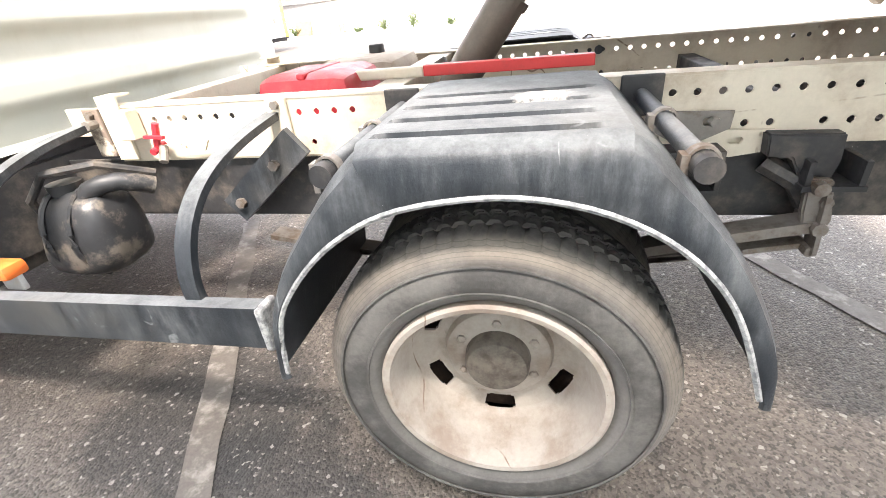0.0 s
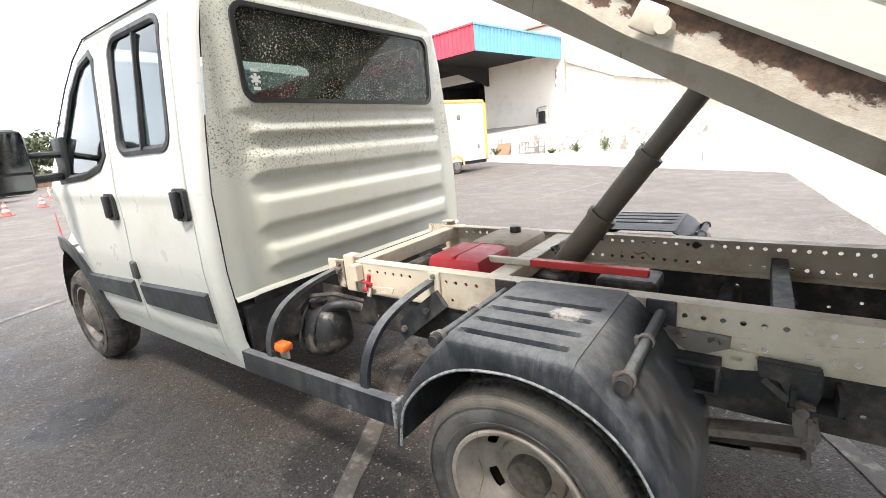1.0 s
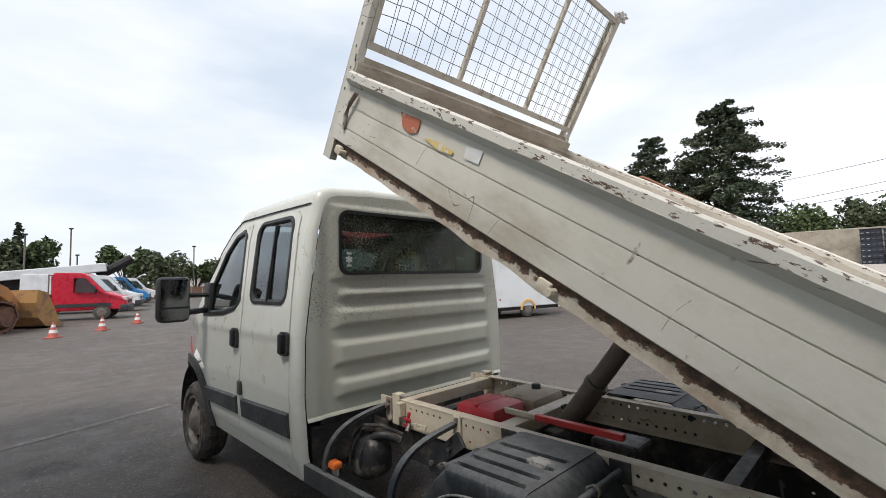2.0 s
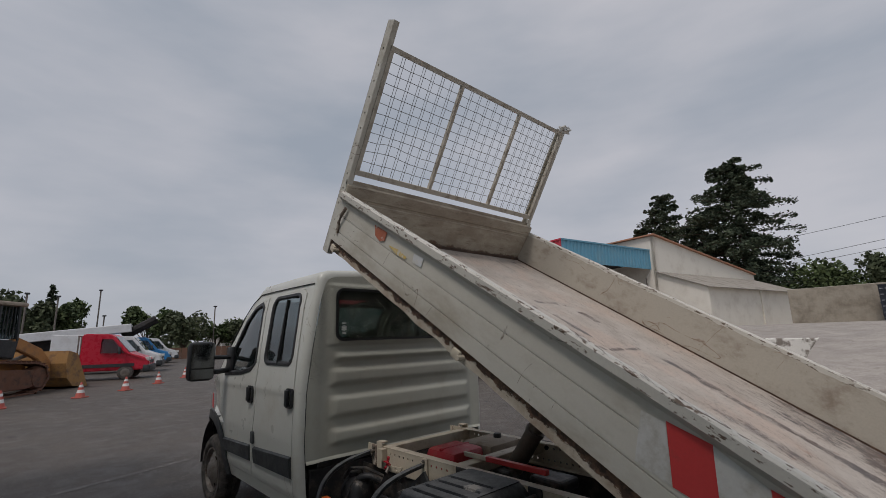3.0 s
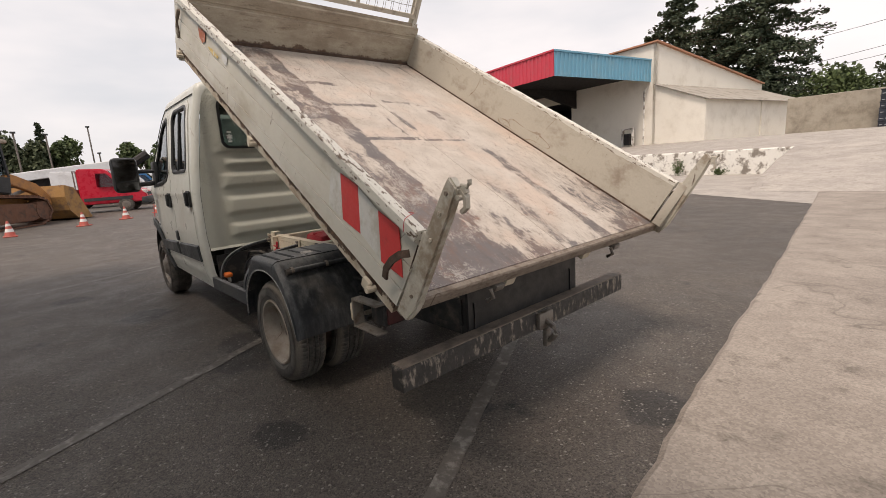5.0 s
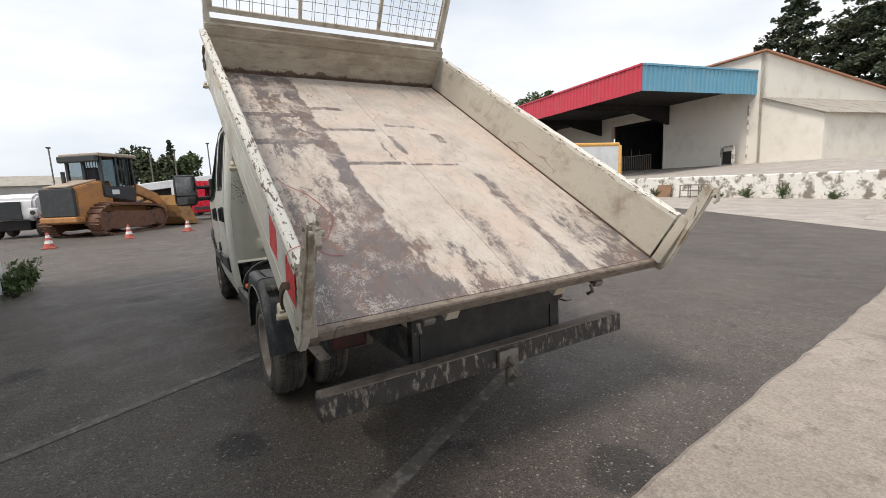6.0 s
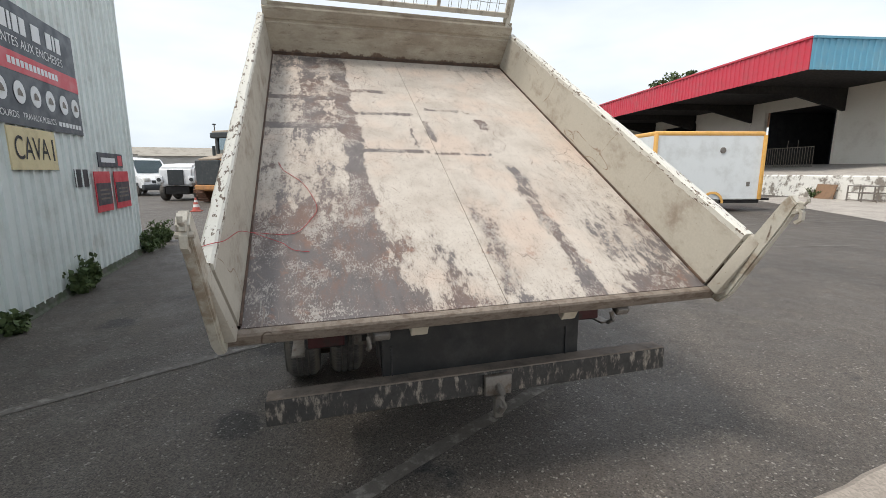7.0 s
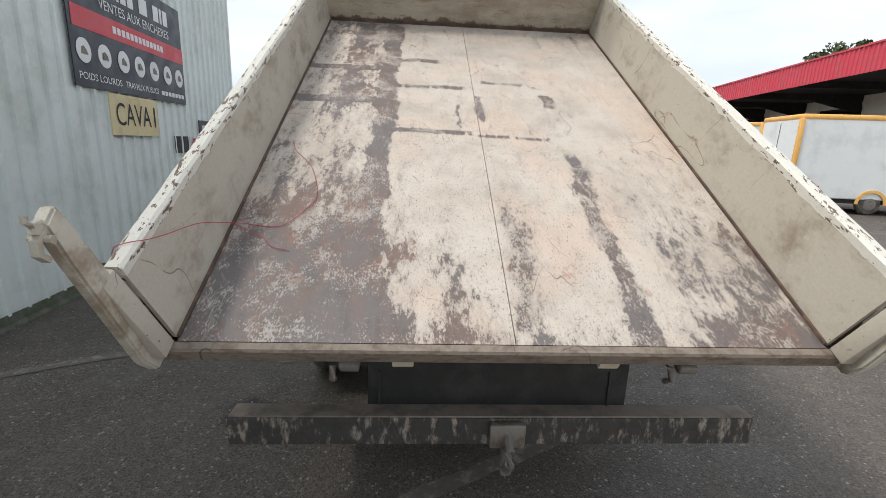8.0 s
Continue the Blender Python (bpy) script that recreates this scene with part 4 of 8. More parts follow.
def front_wheel(side):
    base = Matrix.Translation((-3.46, 0, 0.348)) @ (Matrix.Identity(4) if side < 0 else Matrix.Rotation(math.pi, 4, "Z"))
    bm = bmesh.new()
    prof = [(0.221, 0.020), (0.222, -0.002), (0.206, -0.004), (0.200, 0.02), (0.190, 0.045), (0.180, 0.035), (0.165, 0.020), (0.135, 0.010), (0.110, 0.006), (0.080, -0.02), (0.05, -0.026), (0.0005, -0.028)]

    def slot(i, k):
        a = (k * 5 + 2.5) % 60
        return i == 6 and (a < 9 or a > 51)

    lathe(bm, prof, 72, (0, -0.955, 0), skip=slot)
    bmesh.ops.recalc_face_normals(bm, faces=bm.faces)
    rim = part("wheel", solid(bm, 0.005), STEEL, truck, "grey steel front wheel", smooth=True, basis=base)
    part("tyre", tyre_mesh(-0.96, -0.76, 1), RUBBER, rim, "dusty black tyre", smooth=True)
    bm = bmesh.new()
    lathe(bm, [(0.19, 0.0), (0.19, 0.1), (0.0005, 0.1)], 32, (0, -0.88, 0))
    part("brake_drum", bm, DARK_RUST, rim)


front_wheel(-1)
front_wheel(1)
part("rear_axle", tube([(0, -0.75, 0.348), (0, 0.75, 0.348)], 0.06, 12), BLACK_METAL, truck)
part("front_axle", tube([(-3.46, -0.8, 0.348), (-3.46, 0.8, 0.348)], 0.05, 10), BLACK_METAL, truck)

# wheel wells of the cab
for s in (-1, 1):
    bm = bmesh.new()
    ring = [(-3.46 + 0.44 * math.cos(radians(a)), 0.40 + 0.47 * math.sin(radians(a))) for a in range(-6, 187, 12)]
    loft(bm, [[(x, s * 0.95, z) for x, z in ring], [(x, s * 0.60, z) for x, z in ring]])
    bm.faces.new([bm.verts.new((x, s * 0.60, z)) for x, z in ring])
    part("wheel_well", bm, BLACK_METAL, truck)

# ---------------------------------------------------------------- chassis and subframe
def ring8(x, z, r):
    return [(x + r * math.cos(radians(a)), z + r * math.sin(radians(a))) for a in range(22, 382, 45)]


UPPER = [(-1.0 + 0.0505 * k, 0.800, 0.0088) for k in range(51) if k not in (6, 7, 8, 13, 14, 15, 16, 17, 18, 19, 20, 21, 22, 23, 24, 25)]
LOWER = [(0.52 + 0.0505 * k, 0.728, 0.0085) for k in range(20) if k not in (2, 6, 11)] + [(-0.58 + 0.06 * k, 0.720, 0.008) for k in range(2)]
for s in (-1, 1):
    bm = bmesh.new()
    holes = UPPER + LOWER if s < 0 else [(-1.0 + 0.0505 * k, z, 0.0088) for k in range(51) for z in (0.800, 0.715)]
    sheet(bm, [(-1.17, 0.685), (1.33, 0.685), (1.33, 0.836), (-1.17, 0.836)], [ring8(x, z, r) for x, z, r in holes if x < 1.31], lambda x, z, s=s: (x, s * 0.45, z))
    solid(bm, 0.005)
    box(bm, -1.17, 1.33, min(s * 0.39, s * 0.452), max(s * 0.39, s * 0.452), 0.8365, 0.842)
    box(bm, -1.17, 1.33, min(s * 0.39, s * 0.447), max(s * 0.39, s * 0.447), 0.679, 0.6845)
    rail = part("subframe_rail", bm, CREAM, truck, "cream painted steel rail pierced with rows of holes")
    bm = bmesh.new()
    dark = [(x, z, r) for x, z, r in ((0.47, 0.625, 0.009), (0.465, 0.60, 0.009), (0.46, 0.575, 0.009), (0.80, 0.57, 0.007), (0.90, 0.60, 0.007), (-0.9, 0.62, 0.008), (-0.8, 0.58, 0.008), (-0.72, 0.63, 0.008), (-1.0, 0.56, 0.008), (1.02, 0.57, 0.007), (1.2, 0.60, 0.007))]
    sheet(bm, [(-3.9, 0.50), (1.36, 0.50), (1.36, 0.682), (-3.9, 0.682)], [ring8(*h) for h in dark], lambda x, z, s=s: (x, s * 0.432, z))
    solid(bm, 0.006)
    box(bm, -3.9, 1.36, min(s * 0.37, s * 0.43), max(s * 0.37, s * 0.43), 0.494, 0.4995)
    part("chassis_rail", bm, BLACK_METAL, truck, "black steel chassis rail splashed with mud")
for x, w, h, m in ((-1.10, 0.07, 0.075, CREAM), (-0.33, 0.09, 0.07, CREAM), (0.62, 0.06, 0.08, BLACK_METAL), (1.30, 0.05, 0.10, BLACK_METAL)):
    drop = 0.07 if m is BLACK_METAL else 0.0
    part("cross_member", a_box(x - w / 2, x + w / 2, -0.444, 0.444, 0.834 - h - drop, 0.834 - drop, bevel=0.004), m, truck)
for x in (-1.3, -0.62, 0.45, 1.2):
    part("chassis_cross_member", tube([(x, -0.43, 0.59), (x, 0.43, 0.59)], 0.045, 10), BLACK_METAL, truck)
part("propeller_shaft", tube([(-2.4, 0, 0.48), (0.0, 0, 0.40)], 0.045, 12), BLACK_METAL, truck)
part("differential", a_box(-0.16, 0.16, -0.17, 0.17, 0.23, 0.47, bevel=0.06), BLACK_METAL, truck, smooth=True)
for s in (-1, 1):
    # leaf spring with its hanger bracket and shackle
    bm = bmesh.new()
    for k, (a, b) in enumerate(((-0.70, 0.69), (-0.56, 0.56), (-0.40, 0.40))):
        pts = [(a + (b - a) * f, s * 0.48, 0.455 - 0.022 * k - 0.07 * (1 - (2 * f - 1) ** 2) * (b - a) / 1.46) for f in np.linspace(0, 1, 9)]
        sweep(bm, pts, rect(0.06, 0.014))
    part("leaf_spring", bm, STEEL, truck)
    bm = bmesh.new()
    box(bm, 0.63, 0.75, min(s * 0.435, s * 0.53), max(s * 0.435, s * 0.53), 0.595, 0.607)
    box(bm, 0.635, 0.647, min(s * 0.435, s * 0.525), max(s * 0.435, s * 0.525), 0.607, 0.66)
    box(bm, 0.735, 0.747, min(s * 0.435, s * 0.525), max(s * 0.435, s * 0.525), 0.607, 0.66)
    sweep(bm, [(0.58, s * 0.445, 0.635), (0.64, s * 0.48, 0.60), (0.67, s * 0.48, 0.55)], circle(0.024, 8))
    bracket = part("spring_bracket", bm, BLACK_METAL, truck)
    bm = bmesh.new()
    for o in (-0.04, 0.04):
        sweep(bm, [(0.68, s * 0.48 + o, 0.595), (0.69, s * 0.48 + o, 0.445)], rect(0.010, 0.045))
    for z in (0.57, 0.45):
        sweep(bm, [(0.685, s * 0.48 - 0.055, z), (0.685, s * 0.48 + 0.055, z)], circle(0.013, 8))
    part("shackle", bm, STEEL, bracket)
    # slotted bracket plate on the subframe
    bm = bmesh.new()
    sheet(bm, [(0.36, 0.665), (0.50, 0.655), (0.56, 0.665), (0.58, 0.715), (0.34, 0.722)], [rounded(0.38, 0.41, 0.69, 0.706, 0.007), rounded(0.49, 0.52, 0.685, 0.701, 0.007)], lambda x, z, s=s: (x, s * 0.463, z))
    part("mounting_plate", solid(bm, 0.008), CREAM, truck)
    bm = bmesh.new()
    sheet(bm, [(-0.99, 0.695), (-0.84, 0.715), (-0.82, 0.745), (-0.97, 0.735)], [rounded(-0.90, -0.87, 0.718, 0.732, 0.006)], lambda x, z, s=s: (x, s * 0.485, z))
    part("mounting_plate", solid(bm, 0.008), CREAM, truck)
    # bolt on the rail at the tail
    part("tail_bolt", tube([(0.98, s * 0.45, 0.79), (0.98, s * 0.52, 0.79)], 0.016, 6), BLACK_METAL, truck)
    part("tail_bracket", a_box(1.0, 1.06, min(s * 0.455, s * 0.53), max(s * 0.455, s * 0.53), 0.75, 0.81, bevel=0.008), BLACK_METAL, truck)
    part("rail_foot", a_box(1.12, 1.3, min(s * 0.436, s * 0.47), max(s * 0.436, s * 0.47), 0.56, 0.70), BLACK_METAL, truck)
    # upright tab at the front of the subframe
    bm = bmesh.new()
    box(bm, -1.16, -1.095, min(s * 0.456, s * 0.464), max(s * 0.456, s * 0.464), 0.69, 0.872)
    box(bm, -1.16, -1.095, min(s * 0.405, s * 0.456), max(s * 0.405, s * 0.456), 0.866, 0.872)
    box(bm, -1.09, -1.04, min(s * 0.456, s * 0.50), max(s * 0.456, s * 0.50), 0.755, 0.835, bevel=0.003)
    part("hold_down_tab", bm, CREAM, truck)
    part("buffer_bolt", tube([(-1.19, s * 0.45, 0.80), (-1.19, s * 0.50, 0.80)], 0.014, 8), STEEL, truck)
    part("front_bracket", a_box(-1.30, -1.17, min(s * 0.44, s * 0.448), max(s * 0.44, s * 0.448), 0.76, 0.84), CREAM, truck)

# battery isolator: red valve with lever and hose stub
bm = bmesh.new()
sweep(bm, [(-0.975, -0.50, 0.735), (-0.955, -0.50, 0.80)], circle(0.010, 8))
sweep(bm, [(-0.99, -0.515, 0.768), (-0.93, -0.515, 0.764)], rect(0.012, 0.008))
sweep(bm, [(-0.98, -0.47, 0.735), (-0.978, -0.52, 0.725)], circle(0.010, 8))
valve = part("drain_valve", bm, RED_PLASTIC, truck, "faded red valve", smooth=True)
part("valve_stub", tube([(-0.955, -0.50, 0.735), (-0.945, -0.53, 0.70)], 0.012, 8), STEEL, valve)

# red prop bar and its cream lug
part("safety_prop", a_box(-0.25, 0.217, -0.24, -0.205, 0.838, 0.868, bevel=0.003), RED, truck, "red painted steel prop bar")
part("prop_lug", a_box(-0.46, -0.25, -0.236, -0.21, 0.836, 0.866, bevel=0.006), CREAM, truck)

# hydraulic tanks between the rails
bm = bmesh.new()
box(bm, -0.74, -0.44, -0.34, -0.03, 0.62, 0.875, bevel=0.045)
box(bm, -0.60, -0.575, -0.33, -0.05, 0.86, 0.880, bevel=0.008)
part("red_tank", bm, RED_PLASTIC, truck, "red plastic tank", smooth=True)
tank = part("oil_tank", a_box(-0.70, -0.40, -0.02, 0.33, 0.60, 0.872, bevel=0.04), TANK_BEIGE, truck, "dusty beige oil tank", smooth=True)
bm = bmesh.new()
lathe(bm, [(0.0005, 0.03), (0.026, 0.03), (0.03, 0.024), (0.03, 0.0)], 16, (0, 0, 0))
bmesh.ops.rotate(bm, verts=bm.verts, matrix=Matrix.Rotation(radians(90), 3, "X"))
bmesh.ops.translate(bm, verts=bm.verts, vec=(-0.54, 0.22, 0.872))
part("filler_cap", bm, BLACK_METAL, tank, smooth=True)

# telescopic tipping cylinder
bm = bmesh.new()
sweep(bm, [(-0.33, 0, 0.59), (-0.015, 0, 1.02)], circle(0.058, 20))
ram = part("tipping_cylinder", bm, CYLINDER, truck, "greasy dark telescopic hydraulic cylinder", smooth=True)
part("middle_stage", tube([(-0.04, 0, 0.99), (0.165, 0, 1.265)], 0.049, 20), CYLINDER, ram, smooth=True)
part("upper_stage", tube([(0.14, 0, 1.235), (0.37, 0, 1.54)], 0.041, 20), CYLINDER, ram, smooth=True)
for a, b, r in (((-0.028, 0, 1.0025), (-0.012, 0, 1.024), 0.064), ((0.152, 0, 1.248), (0.168, 0, 1.269), 0.055)):
    part("collar", tube([a, b], r, 20), CYLINDER, ram)
part("cylinder_cradle", a_box(-0.30, -0.16, -0.13, 0.13, 0.66, 0.76, bevel=0.02), BLACK_METAL, truck)
part("hydraulic_hose", tube([(-0.22, 0.05, 0.74), (-0.26, 0.09, 0.84), (-0.33, 0.12, 0.80), (-0.42, 0.14, 0.72)], 0.016, 8), BLACK_METAL, truck, smooth=True)
part("pump", a_box(-0.02, 0.22, -0.10, 0.10, 0.70, 0.77, bevel=0.02), BLACK_METAL, truck)

CAN_BLACK = mat("muddy_black_plastic", (0.028, 0.029, 0.032), 0.45, dirt=(0.15, 0.13, 0.11), amount=(0.52, 0.66), size=9, grain=0.2, specks=((0.30, 0.27, 0.24), 60, -0.04))
LENS_RED = mat("dull_dark_red_lens", (0.075, 0.014, 0.014), 0.5, dirt=(0.045, 0.025, 0.02), size=12)

# ---------------------------------------------------------------- mudguards, bars and hoops
GUARD = [(-0.432, 0.393), (-0.425, 0.45), (-0.408, 0.54), (-0.366, 0.63), (-0.314, 0.70), (-0.262, 0.765), (-0.215, 0.812), (-0.182, 0.838), (-0.150, 0.850), (0.165, 0.854), (0.198, 0.846), (0.232, 0.826), (0.272, 0.785), (0.318, 0.735), (0.362, 0.675), (0.397, 0.615), (0.428, 0.55), (0.447, 0.49), (0.455, 0.42)]
LIP_EDGE = [(-0.402, 0.405), (-0.378, 0.541), (-0.299, 0.650), (-0.215, 0.718), (-0.122, 0.760), (0.021, 0.780), (0.147, 0.763), (0.251, 0.716), (0.328, 0.646), (0.378, 0.560), (0.424, 0.435)]
HEART = (0.015, 0.40)
LIP_RAY = sorted((math.atan2(z - HEART[1], x - HEART[0]), math.hypot(x - HEART[0], z - HEART[1])) for x, z in eased(eased(LIP_EDGE)))


def lip_at(x, z):
    """The point of the rolled lip that lies straight below a point of the guard, seen from the wheel."""
    a = math.atan2(z - HEART[1], x - HEART[0])
    d = lerp(LIP_RAY, a)
    return HEART[0] + d * math.cos(a), HEART[1] + d * math.sin(a)


FLAT = next(i for i in range(len(GUARD) - 1) if GUARD[i][0] < 0 < GUARD[i + 1][0])
GUARD = eased(GUARD, FLAT)


def ridge(x, y):
    q = 0.0
    for yc in (0.645, 0.74, 0.835, 0.925):
        q = max(q, 1 - smooth01(abs(y - yc), 0.010, 0.016))
    return -0.017 * q * smooth01(x, -0.165, -0.145) * (1 - smooth01(x, 0.150, 0.175))


for s in (-1, 1):
    bm = bmesh.new()
    ys = [0.46] + [0.475 + 0.005 * k for k in range(95)] + [0.952, 0.960, 0.967, 0.973, 0.978]
    path = []
    for i, (p, q) in enumerate(zip(GUARD, GUARD[1:])):
        n = 26 if p[0] < 0 < q[0] else 2
        path += [(p[0] + (q[0] - p[0]) * k / n, p[1] + (q[1] - p[1]) * k / n) for k in range(n)]
    path.append(GUARD[-1])
    fine = []
    for x, z in path:
        top = smooth01(z, 0.70, 0.85)
        row = []
        for y in ys:
            drop = 0.020 * (max(0.0, y - 0.94) / 0.038) ** 2 * (0.4 + 0.6 * top) - 0.007 * top
            row.append((x * (1 - 0.02 * smooth01(y, 0.94, 0.978)), s * y, z + ridge(x, y) * top - drop))
        lx, lz = lip_at(x, z)
        ex, ez = row[-1][0], row[-1][2]
        for f, y in ((0.20, 0.982), (0.45, 0.984), (0.75, 0.985), (1.0, 0.981)):
            row.append((ex + (lx - ex) * f, s * y, ez + (lz - ez) * f))
        fine.append(row)
    loft(bm, fine)
    solid(bm, 0.006)
    guard = part("mudguard", bm, BLACK_PLASTIC, truck, "dusty black plastic mudguard with four pressed grooves", smooth=True)
    edge = bmesh.new()
    sweep(edge, [(x, s * 0.980, z) for x, z in eased(eased(LIP_EDGE))], circle(0.0055, 6))
    part("mudguard_lip", edge, PLASTIC_EDGE, guard, "pale scuffed rolled edge", smooth=True)
    for x, z in ((-0.255, 0.812), (0.297, 0.812)):
        pipe = part("mudguard_tube", tube([(x, s * 0.44, z - 0.012), (x, s * 0.925, z - 0.012)], 0.0165, 14), BLACK_PLASTIC, truck, smooth=True)
        bm = bmesh.new()
        sweep(bm, [(x, s * 0.918, z - 0.012), (x, s * 0.942, z - 0.013)], circle(0.0195, 14))
        part("end_cap", bm, BLACK_METAL, pipe, smooth=True)
        for y in (0.905, 0.68):
            bm = bmesh.new()
            ring = [(x + 0.021 * math.cos(radians(a)), s * y, z - 0.011 + 0.021 * math.sin(radians(a))) for a in range(-30, 215, 20)]
            sweep(bm, ring, rect(0.004, 0.018), up=Vector((0, 1, 0)))
            box(bm, x - 0.029, x - 0.018, s * y - 0.012, s * y + 0.012, z - 0.05, z)
            part("clamp", bm, STEEL, pipe)
    # plate where the tube leaves the rail
    for x in (-0.255, 0.297):
        part("tube_plate", a_box(x - 0.045, x + 0.045, min(s * 0.452, s * 0.462), max(s * 0.452, s * 0.462), 0.755, 0.845, bevel=0.004), BLACK_METAL, truck)
    # side bar in front of the wheel
    bm = bmesh.new()
    prof = [(-0.022, -0.052), (0.018, -0.052), (0.026, -0.042), (0.026, -0.012), (0.019, -0.007), (0.019, 0.006), (0.025, 0.012), (0.025, 0.034), (0.016, 0.046), (-0.022, 0.048)]
    sweep(bm, [(-1.395, s * 0.925, 0.468), (-0.455, s * 0.925, 0.486)], [(s * a, b) for a, b in prof] if s > 0 else [(-a * s * -1, b) for a, b in prof][::1])
    sidebar = part("side_guard_bar", bm, BLACK_PLASTIC, truck, "scuffed dark grey side guard bar")
    part("bar_end_cap", a_box(-0.456, -0.438, min(s * 0.897, s * 0.955), max(s * 0.897, s * 0.955), 0.432, 0.536, bevel=0.006), PLASTIC_EDGE, sidebar)
    # curved hoops from the rail to the bar
    for x in (-1.21, -0.615):
        pts = [(x, s * y, z) for y, z in ((0.455, 0.798), (0.60, 0.782), (0.72, 0.757), (0.81, 0.718), (0.872, 0.660), (0.905, 0.590), (0.912, 0.53), (0.900, 0.478))]
        pts = eased(eased(pts))
        bm = bmesh.new()
        sweep(bm, pts, [(-0.010, -0.019), (0.008, -0.020), (0.013, -0.013), (0.013, 0.013), (0.008, 0.020), (-0.010, 0.019)], up=Vector((s, 0, 0)))
        hoop = part("guard_hoop", bm, BLACK_PLASTIC, truck, "black curved support hoop", smooth=True)
        part("hoop_plate", a_box(x - 0.012, x + 0.045, min(s * 0.456, s * 0.468), max(s * 0.456, s * 0.468), 0.70, 0.842, bevel=0.004), CREAM if x > -1 else RUSTY, hoop)
        part("hoop_bolt", tube([(x + 0.018, s * 0.465, 0.825), (x + 0.018, s * 0.482, 0.825)], 0.011, 6), STEEL, hoop)
    arm = part("slanted_arm", bar([(-0.80, s * 0.485, 0.535), (-0.55, s * 0.485, 0.735)], 0.022, 0.085, up=Vector((0, 0, 1))), BLACK_PLASTIC, truck, "dusty dark slanted bracket")
    for x, z in ((-0.765, 0.563), (-0.627, 0.673)):
        part("arm_bolt", tube([(x, s * 0.490, z), (x, s * 0.512, z)], 0.015, 6), STEEL, arm)
    # slotted plate, open bracket and spring hanger behind the wheel
    bm = bmesh.new()
    sheet(bm, [(0.315, 0.765), (0.490, 0.760), (0.488, 0.722), (0.425, 0.692), (0.375, 0.692), (0.318, 0.728)], [rounded(0.338, 0.372, 0.732, 0.748, 0.007), rounded(0.430, 0.466, 0.730, 0.746, 0.007)], lambda x, z: (x, s * 0.468, z))
    plate = part("rail_plate", solid(bm, 0.006), STEEL, truck, "grey slotted steel plate on the rail")
    for x in (0.350, 0.450):
        part("plate_bolt", tube([(x, s * 0.466, 0.740), (x, s * 0.488, 0.740)], 0.011, 6), STEEL, plate)
    bm = bmesh.new()
    for q in ((0.350, 0.470, 0.676, 0.690), (0.350, 0.470, 0.588, 0.600), (0.350, 0.362, 0.600, 0.676), (0.458, 0.470, 0.600, 0.676)):
        box(bm, q[0], q[1], min(s * 0.462, s * 0.53), max(s * 0.462, s * 0.53), q[2], q[3], bevel=0.002)
    part("open_bracket", bm, BLACK_METAL, truck, "black open steel bracket")
    hanger = part("spring_hanger", prism([(0.555, 0.715), (0.700, 0.712), (0.705, 0.650), (0.690, 0.585), (0.650, 0.585), (0.610, 0.660), (0.560, 0.665)], s * 0.480 - 0.018, s * 0.480 + 0.018, 0.004), BLACK_METAL, truck, "black cast spring hanger")
    part("hanger_shackle", prism([(0.640, 0.625), (0.690, 0.620), (0.712, 0.520), (0.690, 0.488), (0.660, 0.492), (0.648, 0.540)], s * 0.515 - 0.010, s * 0.515 + 0.010, 0.004), STEEL, hanger, "rusty steel shackle")
    for x, z in ((0.662, 0.605), (0.684, 0.510)):
        part("shackle_bolt", tube([(x, s * 0.50, z), (x, s * 0.545, z)], 0.016, 8), STEEL, hanger)
    part("leaf_spring", bar(eased([(0.10, s * 0.50, 0.395), (0.30, s * 0.50, 0.430), (0.50, s * 0.50, 0.475), (0.69, s * 0.50, 0.512)]), 0.06, 0.026), STEEL, truck, "dusty brown leaf spring")
    # air and fuel canister behind the cab
    bm = bmesh.new()
    bmesh.ops.create_icosphere(bm, subdivisions=4, radius=1.0)
    for q in bm.verts:
        c = q.co
        squash = [math.copysign(abs(v) ** 0.62, v) for v in c]
        taper = 1 - 0.16 * squash[2]
        q.co = Vector((-1.205 + 0.125 * squash[0] * taper + 0.02 * squash[2], s * (0.60 + 0.105 * squash[1] * taper), 0.525 + 0.125 * squash[2] + 0.006 * noise.noise(c * 3)))
    can = part("black_canister", bm, CAN_BLACK, truck, "muddy black plastic canister", smooth=True)
    part("canister_neck", tube(eased([(-1.17, s * 0.62, 0.61), (-1.13, s * 0.62, 0.655), (-1.07, s * 0.58, 0.665), (-1.02, s * 0.52, 0.63)]), 0.026, 10), CAN_BLACK, can, smooth=True)
    part("canister_cap", tube([(-1.235, s * 0.60, 0.64), (-1.235, s * 0.60, 0.672)], 0.045, 14), BLACK_METAL, can, smooth=True)
    for x in (-1.25, -1.16):
        part("canister_rib", tube([(x, s * (0.60 + 0.112 * math.cos(radians(a))), 0.525 + 0.135 * math.sin(radians(a))) for a in range(-60, 91, 15)], 0.008, 6), CAN_BLACK, can, smooth=True)
    part("canister_strap", tube([(-1.35, s * 0.60, 0.50), (-1.30, s * 0.66, 0.64), (-1.21, s * 0.66, 0.715), (-1.10, s * 0.60, 0.72), (-1.02, s * 0.50, 0.66)], 0.012, 8), BLACK_METAL, truck)
    # orange side marker on a tab
    lamp = part("marker_bracket", a_box(-1.205, -1.145, min(s * 0.86, s * 0.875), max(s * 0.86, s * 0.875), 0.495, 0.55, bevel=0.004), REFLEX_WHITE, truck)
